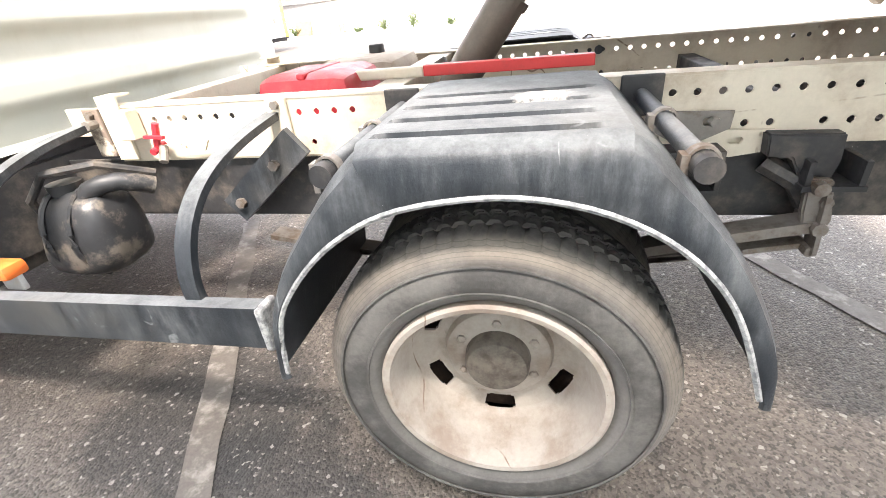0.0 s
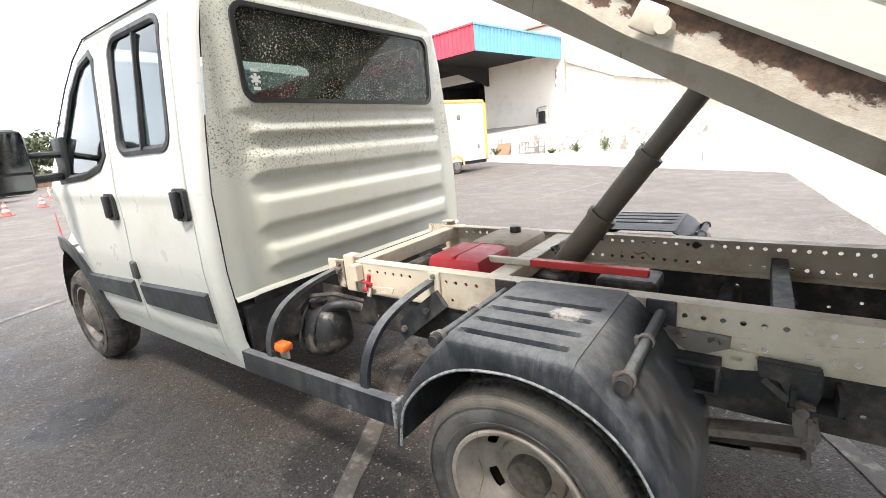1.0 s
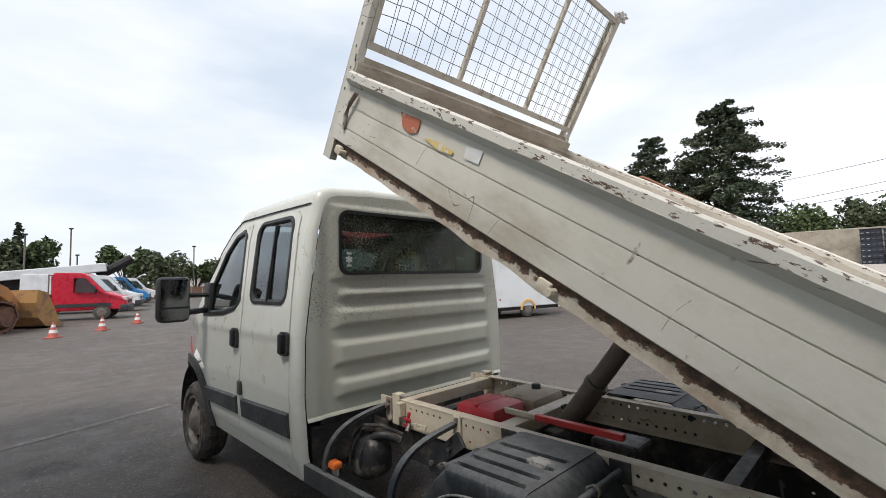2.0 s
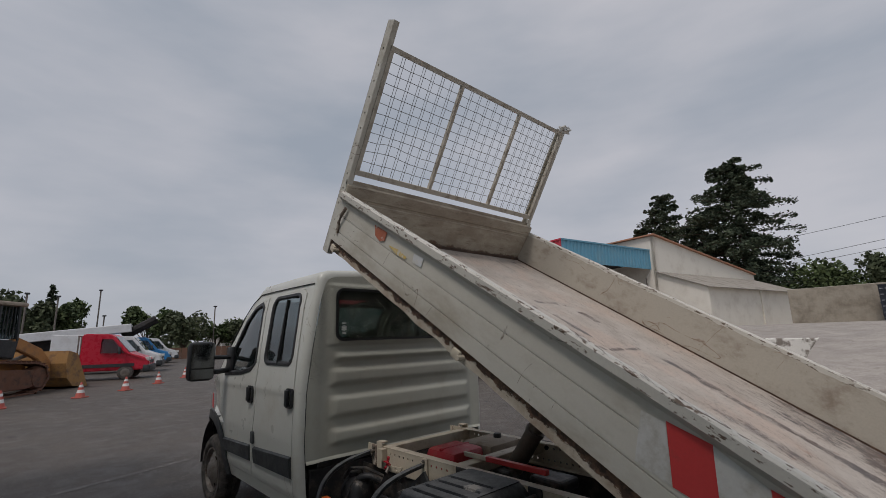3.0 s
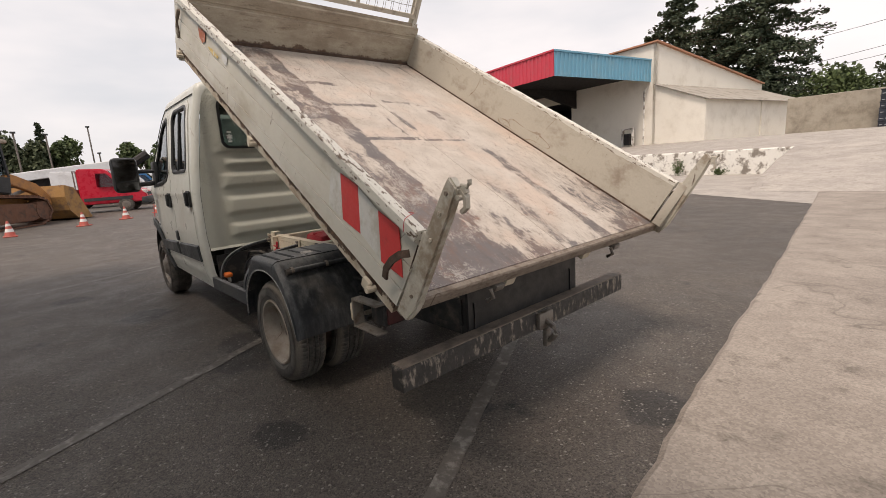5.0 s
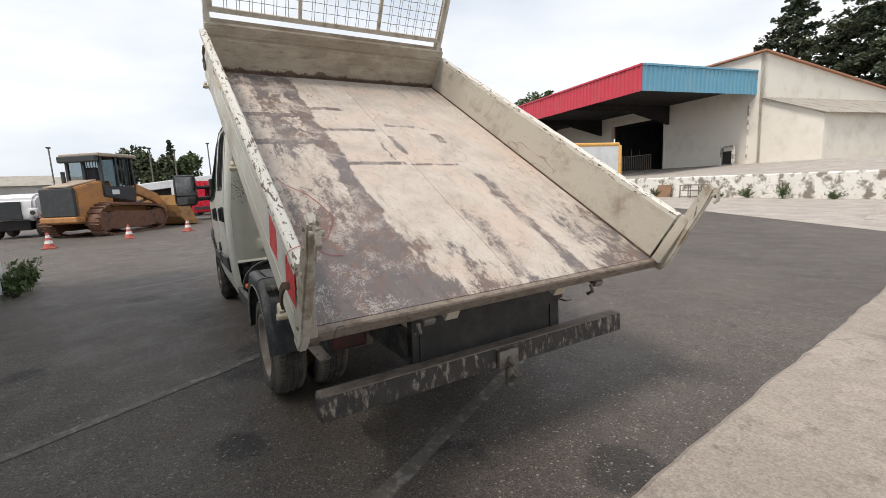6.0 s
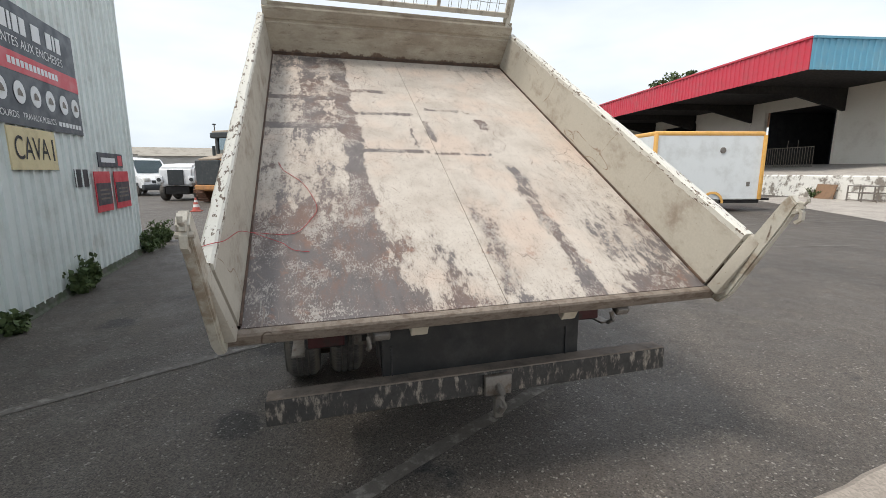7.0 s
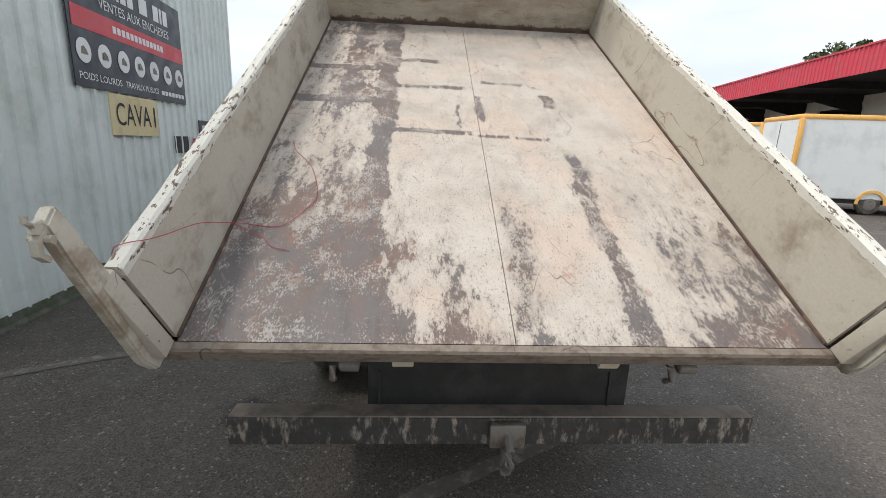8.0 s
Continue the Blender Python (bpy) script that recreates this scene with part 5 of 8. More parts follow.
    part("marker_lens", a_box(-1.215, -1.13, min(s * 0.845, s * 0.905), max(s * 0.845, s * 0.905), 0.537, 0.575, bevel=0.012), ORANGE, lamp, "orange side marker lens", smooth=True)
    # tail lamp cluster behind the wheel
    bm = bmesh.new()
    sweep(bm, [(0.90, s * 0.44, 0.63), (0.90, s * 0.78, 0.60)], circle(0.016, 8))
    part("lamp_arm", bm, BLACK_METAL, truck)
    lampbox = part("tail_lamp", a_box(0.98, 1.10, s * 0.70 - 0.10, s * 0.70 + 0.10, 0.60, 0.71, bevel=0.015), BLACK_METAL, truck, "black tail lamp box with a dull red lens")
    part("red_lens", a_box(1.098, 1.112, s * 0.70 - 0.085, s * 0.70 + 0.085, 0.612, 0.698, bevel=0.006), LENS_RED, lampbox)
    bm = bmesh.new()
    for q in ((0.90, 1.12, 0.722, 0.734), (0.90, 1.12, 0.578, 0.590), (0.90, 0.915, 0.590, 0.722)):
        box(bm, q[0], q[1], min(s * 0.80, s * 0.86), max(s * 0.80, s * 0.86), q[2], q[3], bevel=0.003)
    part("lamp_bracket", bm, STEEL, lampbox, "bent grey steel lamp bracket")
    part("lamp_lug", a_box(0.855, 0.898, min(s * 0.82, s * 0.85), max(s * 0.82, s * 0.85), 0.60, 0.70, bevel=0.012), CREAM, lampbox, smooth=True)

# rear bumper beam, its brackets and the tow hook
BUMPER_PAINT = mat("peeling_black_and_white_paint", (0.040, 0.037, 0.035), 0.65, dirt=(0.30, 0.26, 0.215), amount=(0.50, 0.68), size=12, grain=0.3, bump=0.3, specks=((0.28, 0.25, 0.21), 45, -0.01), stretch=(1, 2.4, 0.9))
bumper = part("rear_bumper", a_box(1.345, 1.430, -0.950, 0.965, 0.430, 0.538, bevel=0.008), BUMPER_PAINT, truck, "rear bumper beam with peeling black and white paint")
part("bumper_top", a_box(1.350, 1.425, -0.943, 0.958, 0.5385, 0.545), mat("grimy_bumper_top", (0.21, 0.17, 0.14), 0.75, dirt=(0.12, 0.10, 0.085), size=9, grain=0.25), bumper)
for y in (-0.43, 0.43):
    part("bumper_bracket", a_box(1.28, 1.344, y - 0.03, y + 0.03, 0.42, 0.75, bevel=0.005), BLACK_METAL, bumper)
# added black sheet, stands for the deep shade between bed and bumper
part("tail_plate", a_box(1.334, 1.352, -0.47, 0.50, 0.53, 0.86), SEAL, truck)
bm = bmesh.new()
box(bm, 1.430, 1.460, -0.03, 0.10, 0.435, 0.53, bevel=0.008)
sweep(bm, [(1.445, 0.035, 0.485), (1.505, 0.035, 0.455), (1.515, 0.035, 0.415), (1.485, 0.035, 0.375), (1.445, 0.035, 0.36)], circle(0.018, 8))
box(bm, 1.440, 1.470, 0.015, 0.055, 0.33, 0.435, bevel=0.006)
part("tow_hook", bm, STEEL, bumper, "rusty steel tow hook", smooth=True)

# ---------------------------------------------------------------- the raised bed, in its own tilted axes (x to the tail, z off the floor)
BED = Matrix.Translation((1.612, 0, 0.912)) @ Matrix.Rotation(radians(30.7), 4, "Y")
YL, YR, LEN = -0.982, 0.982, 2.86


def bed(name, bm, material, label="", smooth=False):
    return part(name, bm, material, truck, label, smooth, BED)


for y0, y1 in ((YL, -0.0015), (0.0015, YR)):
    bed("bed_floor_plate", a_box(-LEN, 0.0, y0, y1, -0.006, 0.0), FLOOR_WORN, "cream steel floor plate worn to bare grey metal")
bed("bed_underside_plate", a_box(-LEN, -0.03, YL, YR, -0.014, -0.0065), RUSTY)
PILLAR = mat("stained_tail_pillar_paint", (0.53, 0.50, 0.435), 0.5, dirt=(0.30, 0.24, 0.18), amount=(0.44, 0.66), size=9, grain=0.14, specks=((0.13, 0.085, 0.06), 34, 0.03), scratch=(0.14, 0.10, 0.075))
SILL = mat("grimy_brown_sill", (0.225, 0.185, 0.15), 0.7, dirt=(0.13, 0.095, 0.072), amount=(0.42, 0.66), size=16, grain=0.25, stretch=(1, 1, 3), scratch=(0.10, 0.07, 0.05))
bm = bmesh.new()
sweep(bm, [(0.014, -1.052, -0.03), (0.014, 1.052, -0.03)], [(-0.016, -0.030), (0.012, -0.030), (0.016, -0.022), (0.016, 0.020), (0.010, 0.028), (-0.012, 0.028), (-0.016, 0.024)])
bed("bed_tail_sill", bm, SILL, "bent cream steel tail sill")
for y in (-0.34, 0.34):
    bed("bed_long_beam", a_box(-2.78, -0.02, y - 0.035, y + 0.035, -0.165, -0.075, bevel=0.004), CREAM, "cream bed beam")
for k in range(8):
    x = -0.12 - k * 0.375
    bed("bed_cross_beam", a_box(x - 0.025, x + 0.025, -0.965, 0.965, -0.074, -0.0145), RUSTY)
for s, yo, yi in ((-1, -1.052, YL - 0.004), (1, 1.052, YR + 0.004)):
    # outer skin with two pressed lines, inner lining, top rail, rusty lower edge
    bm = bmesh.new()
    rows = []
    for x in np.linspace(-LEN - 0.01, -0.012, 15):
        rows.append([(x, yo - s * 0.012, -0.050), (x, yo, -0.044), (x, yo - s * 0.004, 0.0265), (x, yo - s * 0.011, 0.0275), (x, yo - s * 0.011, 0.0315), (x, yo - s * 0.005, 0.0325), (x, yo - s * 0.014, 0.1285), (x, yo - s * 0.020, 0.1295), (x, yo - s * 0.020, 0.1335), (x, yo - s * 0.015, 0.1345), (x, yo - s * 0.020, 0.225), (x, yo + s * 0.008, 0.248), (x, yo + s * 0.014, 0.252)])
    loft(bm, rows)
    side = bed("bed_side_panel", solid(bm, 0.012), BED_WHITE, "scratched off-white steel bed side")
    flare = 0.032
    bm = a_box(-LEN, -0.012, min(yi, yi + s * 0.012), max(yi, yi + s * 0.012), 0.001, 0.262)
    for q in bm.verts:
        q.co.y += s * flare * q.co.z / 0.262
    part("side_lining", bm, BED_INNER, side, "scuffed beige inside of the bed side")
    bm = bmesh.new()
    bm.faces.new([bm.verts.new((-0.0135, y, z)) for y, z in ((yi + s * 0.013, 0.002), (yo - s * 0.013, 0.002), (yo - s * 0.013, 0.25), (yi + s * (flare + 0.010), 0.25))])
    part("side_end_plate", solid(bm, 0.003), DARK_RUST, side)
    cheek = a_box(0.001, 0.058, min(yi + s * 0.002, yo), max(yi + s * 0.002, yo), 0.001, 0.300, bevel=0.004)
    for q in cheek.verts:
        if abs(q.co.y - yi) < 0.012:
            q.co.y += s * flare * q.co.z / 0.262
    bed("pillar_cheek", cheek, BED_INNER, "stained beige inner cheek of the tail pillar", True)
    bm = bmesh.new()
    lining_y = yi - s * 0.004
    sweep(bm, [(-LEN, lining_y, 0.0055), (-0.012, lining_y, 0.0055)], rect(0.008, 0.010))
    part("floor_seam", bm, DARK_RUST, side)
    bm = bmesh.new()
    ymid, half = (yo + s * 0.014 + yi + s * flare) / 2, abs(yo + s * 0.014 - yi - s * flare) / 2
    n = 44
    rng = random.Random(9 + s)
    path = [(-LEN - 0.005 + (LEN - 0.007) * k / n, ymid + rng.uniform(-1, 1) * 0.0012, 0.272 + rng.uniform(-1, 1) * 0.0015) for k in range(n + 1)]
    sweep(bm, path, [(-half, -0.020), (half, -0.020), (half, 0.013), (half - 0.008, 0.021), (-half + 0.008, 0.021), (-half, 0.013)])
    part("side_top_rail", bm, CHIPPED, side, "top rail with chipped white paint", smooth=True)
    bm = bmesh.new()
    rows = []
    for k in range(61):
        x = -LEN + 0.02 + (LEN - 0.06) * k / 60
        low = -0.112 + 0.010 * noise.noise((x * 6, s, 0))
        rows.append([(x, yo - s * 0.018, -0.049), (x, yo - s * 0.016, low), (x, yo - s * 0.058, low + 0.004), (x, yo - s * 0.062, -0.049)])
    loft(bm, rows)
    part("side_lower_edge", solid(bm, 0.004), FLAKING, side, "rusty flaking lower edge", smooth=True)
    for x in (-2.74, -1.40, -0.18):
        bm = bmesh.new()
        box(bm, x - 0.035, x + 0.015, min(yo, yo + s * 0.020), max(yo, yo + s * 0.020), -0.105, -0.06, bevel=0.006)
        sweep(bm, [(x + 0.02, yo - s * 0.01, -0.085), (x + 0.02, yo + s * 0.03, -0.085)], circle(0.014, 8))
        part("hinge_knuckle", bm, CREAM, side, smooth=True)
    # tail pillar with hook
    bm = bmesh.new()
    y0, y1 = (yo - 0.006, yo + 0.028) if s < 0 else (yo - 0.028, yo + 0.006)
    prof = [(0.0, -0.052), (0.062, -0.052), (0.086, 0.02), (0.086, 0.41), (0.080, 0.505), (0.034, 0.520), (0.026, 0.485), (0.014, 0.29)]
    a = [bm.verts.new((x, y0, z)) for x, z in prof]
    b = [bm.verts.new((x, y1, z)) for x, z in prof]
    bm.faces.new(a), bm.faces.new(b[::-1])
    for k in range(len(prof)):
        j = (k + 1) % len(prof)
        bm.faces.new((a[k], b[k], b[j], a[j]))
    bmesh.ops.recalc_face_normals(bm, faces=bm.faces)
    bmesh.ops.bevel(bm, geom=list(bm.edges), offset=0.006, segments=2, affect="EDGES")
    pillar = bed("tail_pillar", bm, PILLAR, "off-white steel tail pillar", smooth=True)
    bm = bmesh.new()
    ym = (y0 + y1) / 2 - s * 0.006
    sweep(bm, [(0.080, ym, 0.497), (0.108, ym, 0.488), (0.122, ym, 0.465), (0.112, ym, 0.442)], rect(0.012, 0.018), up=Vector((0, 1, 0)))
    sweep(bm, [(0.074, ym, 0.510), (0.096, ym, 0.518), (0.102, ym, 0.532), (0.095, ym, 0.541)], circle(0.007, 8))
    sweep(bm, [(0.094, ym - 0.022, 0.482), (0.094, ym + 0.022, 0.482)], circle(0.009, 8))
    sweep(bm, [(0.084, ym, 0.512), (0.10, ym, 0.498)], rect(0.014, 0.02))
    part("tail_hook", bm, BED_INNER, pillar, "cream painted steel tail hook", smooth=True)
    for z in (0.06, 0.30, 0.40, 0.47):
        part("pillar_bolt", tube([(0.05, yo, z), (0.05, yo + s * 0.011, z)], 0.007, 8), RUSTY, pillar)
    # closing lever by the tail, latch by the front
    bm = bmesh.new()
    sweep(bm, [(0.0, yo + s * 0.03, 0.215), (-0.030, yo + s * 0.038, 0.190), (-0.062, yo + s * 0.038, 0.140), (-0.082, yo + s * 0.034, 0.085), (-0.078, yo + s * 0.03, 0.045)], rect(0.026, 0.009), up=Vector((0, 1, 0)))
    part("closing_lever", bm, DARK_RUST, side, "brown rusty closing lever")
    bm = bmesh.new()
    sweep(bm, [(x - LEN, yo + s * o, z) for x, o, z in ((0.105, 0.0, 0.205), (0.085, 0.006, 0.15), (0.075, 0.006, 0.09), (0.085, 0.0, 0.02))], circle(0.011, 8))
    part("front_latch", bm, RUSTY, side, smooth=True)
    if s < 0:
        def film(name, outline, out, thick, material, label=""):
            bm = bmesh.new()
            bm.faces.new([bm.verts.new((x, yo + lerp(((0.0, 0.005), (0.13, 0.015), (0.24, 0.021)), z) - out, z)) for x, z in outline])
            return part(name, solid(bm, thick), material, side, label)

        for pts in (((-0.543, 0.206), (-0.412, 0.224), (-0.318, 0.066), (-0.448, 0.048)), ((-0.258, 0.210), (-0.128, 0.224), (-0.028, 0.076), (-0.158, 0.052))):
            film("red_chevron", pts, 0.006, 0.002, RED, "red reflective chevron film")
        for pts in (((-0.62, 0.19), (-0.543, 0.20), (-0.448, 0.048), (-0.57, 0.040)), ((-0.412, 0.222), (-0.258, 0.208), (-0.158, 0.054), (-0.318, 0.068))):
            film("white_chevron", pts, 0.004, 0.0015, REFLEX_WHITE)
        for pts, m, colour in ((((-2.39, 0.214), (-2.245, 0.216), (-2.24, 0.165), (-2.285, 0.145), (-2.345, 0.158)), "sticker_red", (0.42, 0.13, 0.07)), (((-2.19, 0.157), (-2.09, 0.168), (-2.00, 0.160), (-2.005, 0.145), (-2.09, 0.138)), "sticker_yellow", (0.62, 0.45, 0.14)), (((-1.952, 0.200), (-1.863, 0.208), (-1.859, 0.158), (-1.938, 0.155)), "sticker_pale", (0.62, 0.63, 0.64))):
            film("torn_sticker", pts, 0.005, 0.0015, mat("torn_" + m, colour, 0.6, dirt=(0.62, 0.60, 0.53), amount=(0.5, 0.6), size=18))

# headboard
bm = bmesh.new()
rows = []
for y in np.linspace(-1.03, 1.03, 12):
    rows.append([(-LEN - 0.004, y, -0.10), (-LEN - 0.004, y, 0.23), (-LEN - 0.010, y, 0.236), (-LEN - 0.010, y, 0.262), (-LEN - 0.004, y, 0.268), (-LEN - 0.004, y, 0.335), (-LEN - 0.03, y, 0.345), (-LEN - 0.035, y, 0.375)])
loft(bm, rows)
board = bed("bed_headboard", solid(bm, 0.010), HEADBOARD, "scuffed beige steel headboard")
bm = bmesh.new()
sweep(bm, [(-LEN + 0.010, YL, 0.010), (-LEN + 0.010, YR, 0.010)], rect(0.03, 0.022))
part("board_seam", bm, DARK_RUST, board, "rust line where the headboard meets the floor")
for s, y, top in ((-1, -1.030, 1.43), (1, 1.005, 1.31)):
    bm = bmesh.new()
    sheet(bm, [(-LEN - 0.085, -0.165), (-LEN - 0.015, -0.165), (-LEN - 0.015, top), (-LEN - 0.085, top)], [ring8(-LEN - 0.05, 0.20 + 0.105 * k, 0.009) for k in range(int((top - 0.25) / 0.105))], lambda x, z, y=y: (x, y, z))
    solid(bm, 0.005)
    for x0, x1 in ((-LEN - 0.088, -LEN - 0.083), (-LEN - 0.017, -LEN - 0.012)):
        box(bm, x0, x1, min(y, y - s * 0.04), max(y, y - s * 0.04), -0.165, top)
    part("board_post", bm, BED_WHITE, board, "off-white channel post with a row of holes")
GUARD_PAINT = mat("dirty_cream_guard_paint", (0.50, 0.46, 0.39), 0.55, dirt=(0.27, 0.23, 0.18), amount=(0.45, 0.7), size=10, grain=0.15)
bm = bmesh.new()
X = -LEN - 0.02
for z, t in ((0.437, 0.036), (1.268, 0.030)):
    sweep(bm, [(X, -1.000, z), (X, 0.975, z)], rect(0.03, t))
guard = bed("mesh_guard", bm, GUARD_PAINT, "cream steel guard frame over the cab")
for y, t in ((-0.985, 0.030), (-0.335, 0.026), (0.345, 0.026), (0.960, 0.030)):
    part("guard_upright", bar([(X, y, 0.455), (X, y, 1.253)], t, 0.026, up=Vector((1, 0, 0))), GUARD_PAINT, guard)
rng = random.Random(2)
for a, b in ((-0.970, -0.348), (-0.322, 0.332), (0.358, 0.945)):
    n = 7
    for k in range(1, n):
        y = a + (b - a) * k / n
        for o in (-0.011, 0.011):
            bm = bmesh.new()
            sweep(bm, [(X + 0.004, y + o + rng.uniform(-1, 1) * 0.0015, 0.455 + 0.8 * j / 8) for j in range(9)], circle(0.0020, 4), caps=False)
            part("wire", bm, WIRE, guard)
for k in range(1, 12):
    z = 0.455 + 0.8 * k / 12
    bm = bmesh.new()
    sweep(bm, [(X - 0.003, -0.973 + 1.92 * j / 24, z + 0.006 * noise.noise((k * 3.1, j * 0.7, 0)) + (0.022 * math.exp(-((j - 2.5) / 1.5) ** 2) if k in (2, 3) else 0)) for j in range(25)], circle(0.0021, 4), caps=False)
    part("wire", bm, WIRE, guard)
# scrap of pale plastic caught on the guard's corner
bm = bmesh.new()
bmesh.ops.create_icosphere(bm, subdivisions=3, radius=0.05)
for v in bm.verts:
    v.co = Vector((v.co.x * 0.7, v.co.y * 1.3, v.co.z * 0.7)) * (1 + 0.7 * noise.noise(v.co * 40)) + Vector((X, 1.00, 1.315))
part("plastic_scrap", bm, REFLEX_WHITE, guard, "crumpled pale plastic scrap", smooth=True)
# latch hooks below the sill
for y in (-0.50, 0.56):
    bm = bmesh.new()
    box(bm, -0.03, 0.035, y - 0.03, y + 0.03, -0.105, -0.072, bevel=0.006)
    sweep(bm, [(0.02, y - 0.05, -0.09), (0.05, y - 0.05, -0.115), (0.03, y - 0.05, -0.15)], circle(0.011, 8))
    bed("latch_hook", bm, STEEL, "steel latch hook", smooth=True)
for y in (-0.36, 0.36):
    bed("pivot_plate", a_box(-0.32, -0.18, y - 0.02, y + 0.02, -0.27, -0.166, bevel=0.01), BLACK_METAL)
# red cord lying over the bed side
cord = thing("red_cord", "thin tangled red cord lying over the bed side", "cord")
bm = bmesh.new()
sweep(bm, eased(eased([(-0.10, -1.020, 0.297), (-0.12, -1.004, 0.285), (-0.20, -1.000, 0.235), (-0.33, -0.991, 0.16), (-0.45, -0.976, 0.06), (-0.51, -0.94, 0.006), (-0.50, -0.81, 0.005), (-0.60, -0.74, 0.005), (-0.70, -0.71, 0.005), (-0.90, -0.77, 0.005), (-1.02, -0.86, 0.005), (-1.11, -0.89, 0.005)])), circle(0.0013, 5))
sweep(bm, eased(eased([(-0.48, -0.965, 0.03), (-0.44, -0.86, 0.006), (-0.42, -0.84, 0.005), (-0.39, -0.81, 0.005), (-0.375, -0.75, 0.005)])), circle(0.0013, 5))
sweep(bm, eased(eased([(-0.10, -1.020, 0.297), (-0.08, -1.067, 0.293), (-0.06, -1.076, 0.26)])), circle(0.0013, 5))
part("strand", bm, mat("faded_red_cord", (0.42, 0.05, 0.06), 0.8, grain=0.2), cord, basis=BED)

# ---------------------------------------------------------------- yard: lines and repairs
LINE_PAINT = mat("faded_white_line_paint", (0.235, 0.215, 0.192), 0.62, dirt=(0.115, 0.10, 0.087), amount=(0.35, 0.51), size=11, grain=0.4, fine=120)
for (xa, ya), (xb, yb) in (((0.75, -3.9), (-1.55, 0.50)), ((2.0, -1.75), (0.55, 0.95)), ((-5.15, -2.3), (-5.75, -0.6)), ((-5.95, 8.6), (-5.5, 14.5)), ((-3.25, 6.4), (-2.65, 9.2))):
    d = Vector((xb - xa, yb - ya, 0)).normalized()
    n = Vector((-d.y, d.x, 0)) * 0.048
    rng = random.Random(int(xa * 10))
    bm = bmesh.new()
    length = math.hypot(xb - xa, yb - ya)
    k = max(2, int(length / 0.12))
    rows = []
    for j in range(k + 1):
        p = Vector((xa, ya, 0.004)) + d * (length * j / k)
        rows.append([p - n * rng.uniform(0.8, 1.1), p + n * rng.uniform(0.8, 1.1)])
    loft(bm, rows)
    tagged(part("road_marking", bm, LINE_PAINT), "faded white parking line on the asphalt", "marking", kind="structure")

# ---------------------------------------------------------------- metal shed beside the truck
SHED = mat("pale_ribbed_sheet_metal", (0.70, 0.75, 0.735), 0.42, dirt=(0.54, 0.56, 0.53), amount=(0.45, 0.75), size=1.4, grain=0.05, fine=30, bump=0.04)
SHED_DARK = mat("shed_roof_edge", (0.06, 0.065, 0.07), 0.6, dirt=(0.10, 0.10, 0.10), size=3)
W0, WD, WN = Vector((-1.75, -3.50, 0)), Vector((-0.9980, -0.0632, 0)), Vector((-0.0632, 0.9980, 0))


def on_wall(s, z, out=0.0):
    return W0 + WD * s + WN * out + Vector((0, 0, z))


def on_board(s, z, out):
    """The same for the boards, in their own measures along the wall."""
    return on_wall(0.78 * s, 0.21 + 0.86 * z, out)


def wall_plate(name, s0, s1, z0, z1, material, parent, out=0.03, thick=0.012, label=""):
    bm = bmesh.new()
    pts = [on_board(s, z, o) for o in (out, out + thick) for s, z in ((s0, z0), (s1, z0), (s1, z1), (s0, z1))]
    vs = [bm.verts.new(p) for p in pts]
    for f in ((0, 1, 2, 3), (7, 6, 5, 4), (0, 4, 5, 1), (1, 5, 6, 2), (2, 6, 7, 3), (3, 7, 4, 0)):
        bm.faces.new([vs[i] for i in f])
    bmesh.ops.recalc_face_normals(bm, faces=bm.faces)
    return part(name, bm, material, parent, label)


bm = bmesh.new()
rows = []
WALL_LONG = 4.15
# near stretch out of view is added to shade the ground beside the truck
s = -10.0
while s < WALL_LONG:
    for ds, o in ((0.0, 0.0), (0.145, 0.0), (0.155, 0.030), (0.183, 0.030), (0.1935, 0.0)):
        rows.append([on_wall(s + ds, z, o + (0.004 * noise.noise((s * 1.3, z * 0.8, 3)) if 0 < z < 4.9 else 0)) for z in (0.03, 0.4, 0.9, 1.5, 2.2, 3.0, 3.9, 4.95)])
    s += 0.20
loft(bm, rows)
wall_end = s
end = [on_wall(wall_end, z) for z in (0.03, 4.95)]
back = [on_wall(wall_end, z, -9.0) for z in (0.03, 4.95)]
bm.faces.new([bm.verts.new(p) for p in (end[0], end[1], back[1], back[0])])
first, fback = [on_wall(-10.0, z) for z in (0.03, 4.95)], [on_wall(-10.0, z, -9.0) for z in (0.03, 4.95)]
bm.faces.new([bm.verts.new(p) for p in (first[0], first[1], fback[1], fback[0])])
bm.faces.new([bm.verts.new(p) for p in (back[0], back[1], fback[1], fback[0])])
bmesh.ops.recalc_face_normals(bm, faces=bm.faces)
shed = tagged(part("wall_shed", bm, SHED), "pale grey ribbed sheet metal shed wall", "wall", kind="structure")
bm = bmesh.new()
vs = [bm.verts.new(on_wall(s, z, o)) for z in (4.95, 5.08) for s, o in ((-10.2, 0.14), (wall_end + 0.14, 0.14), (wall_end + 0.14, -9.1), (-10.2, -9.1))]
for f in ((0, 1, 2, 3), (7, 6, 5, 4), (0, 4, 5, 1), (1, 5, 6, 2), (2, 6, 7, 3), (3, 7, 4, 0)):
    bm.faces.new([vs[i] for i in f])
bmesh.ops.recalc_face_normals(bm, faces=bm.faces)
tagged(part("roof_shed", bm, SHED_DARK), "dark overhanging shed roof edge", "roof", kind="structure")
MOSS = mat("mossy_concrete_plinth", (0.10, 0.10, 0.085), 0.9, dirt=(0.05, 0.065, 0.035), amount=(0.4, 0.6), size=6, grain=0.3)
bm = bmesh.new()
rows = []
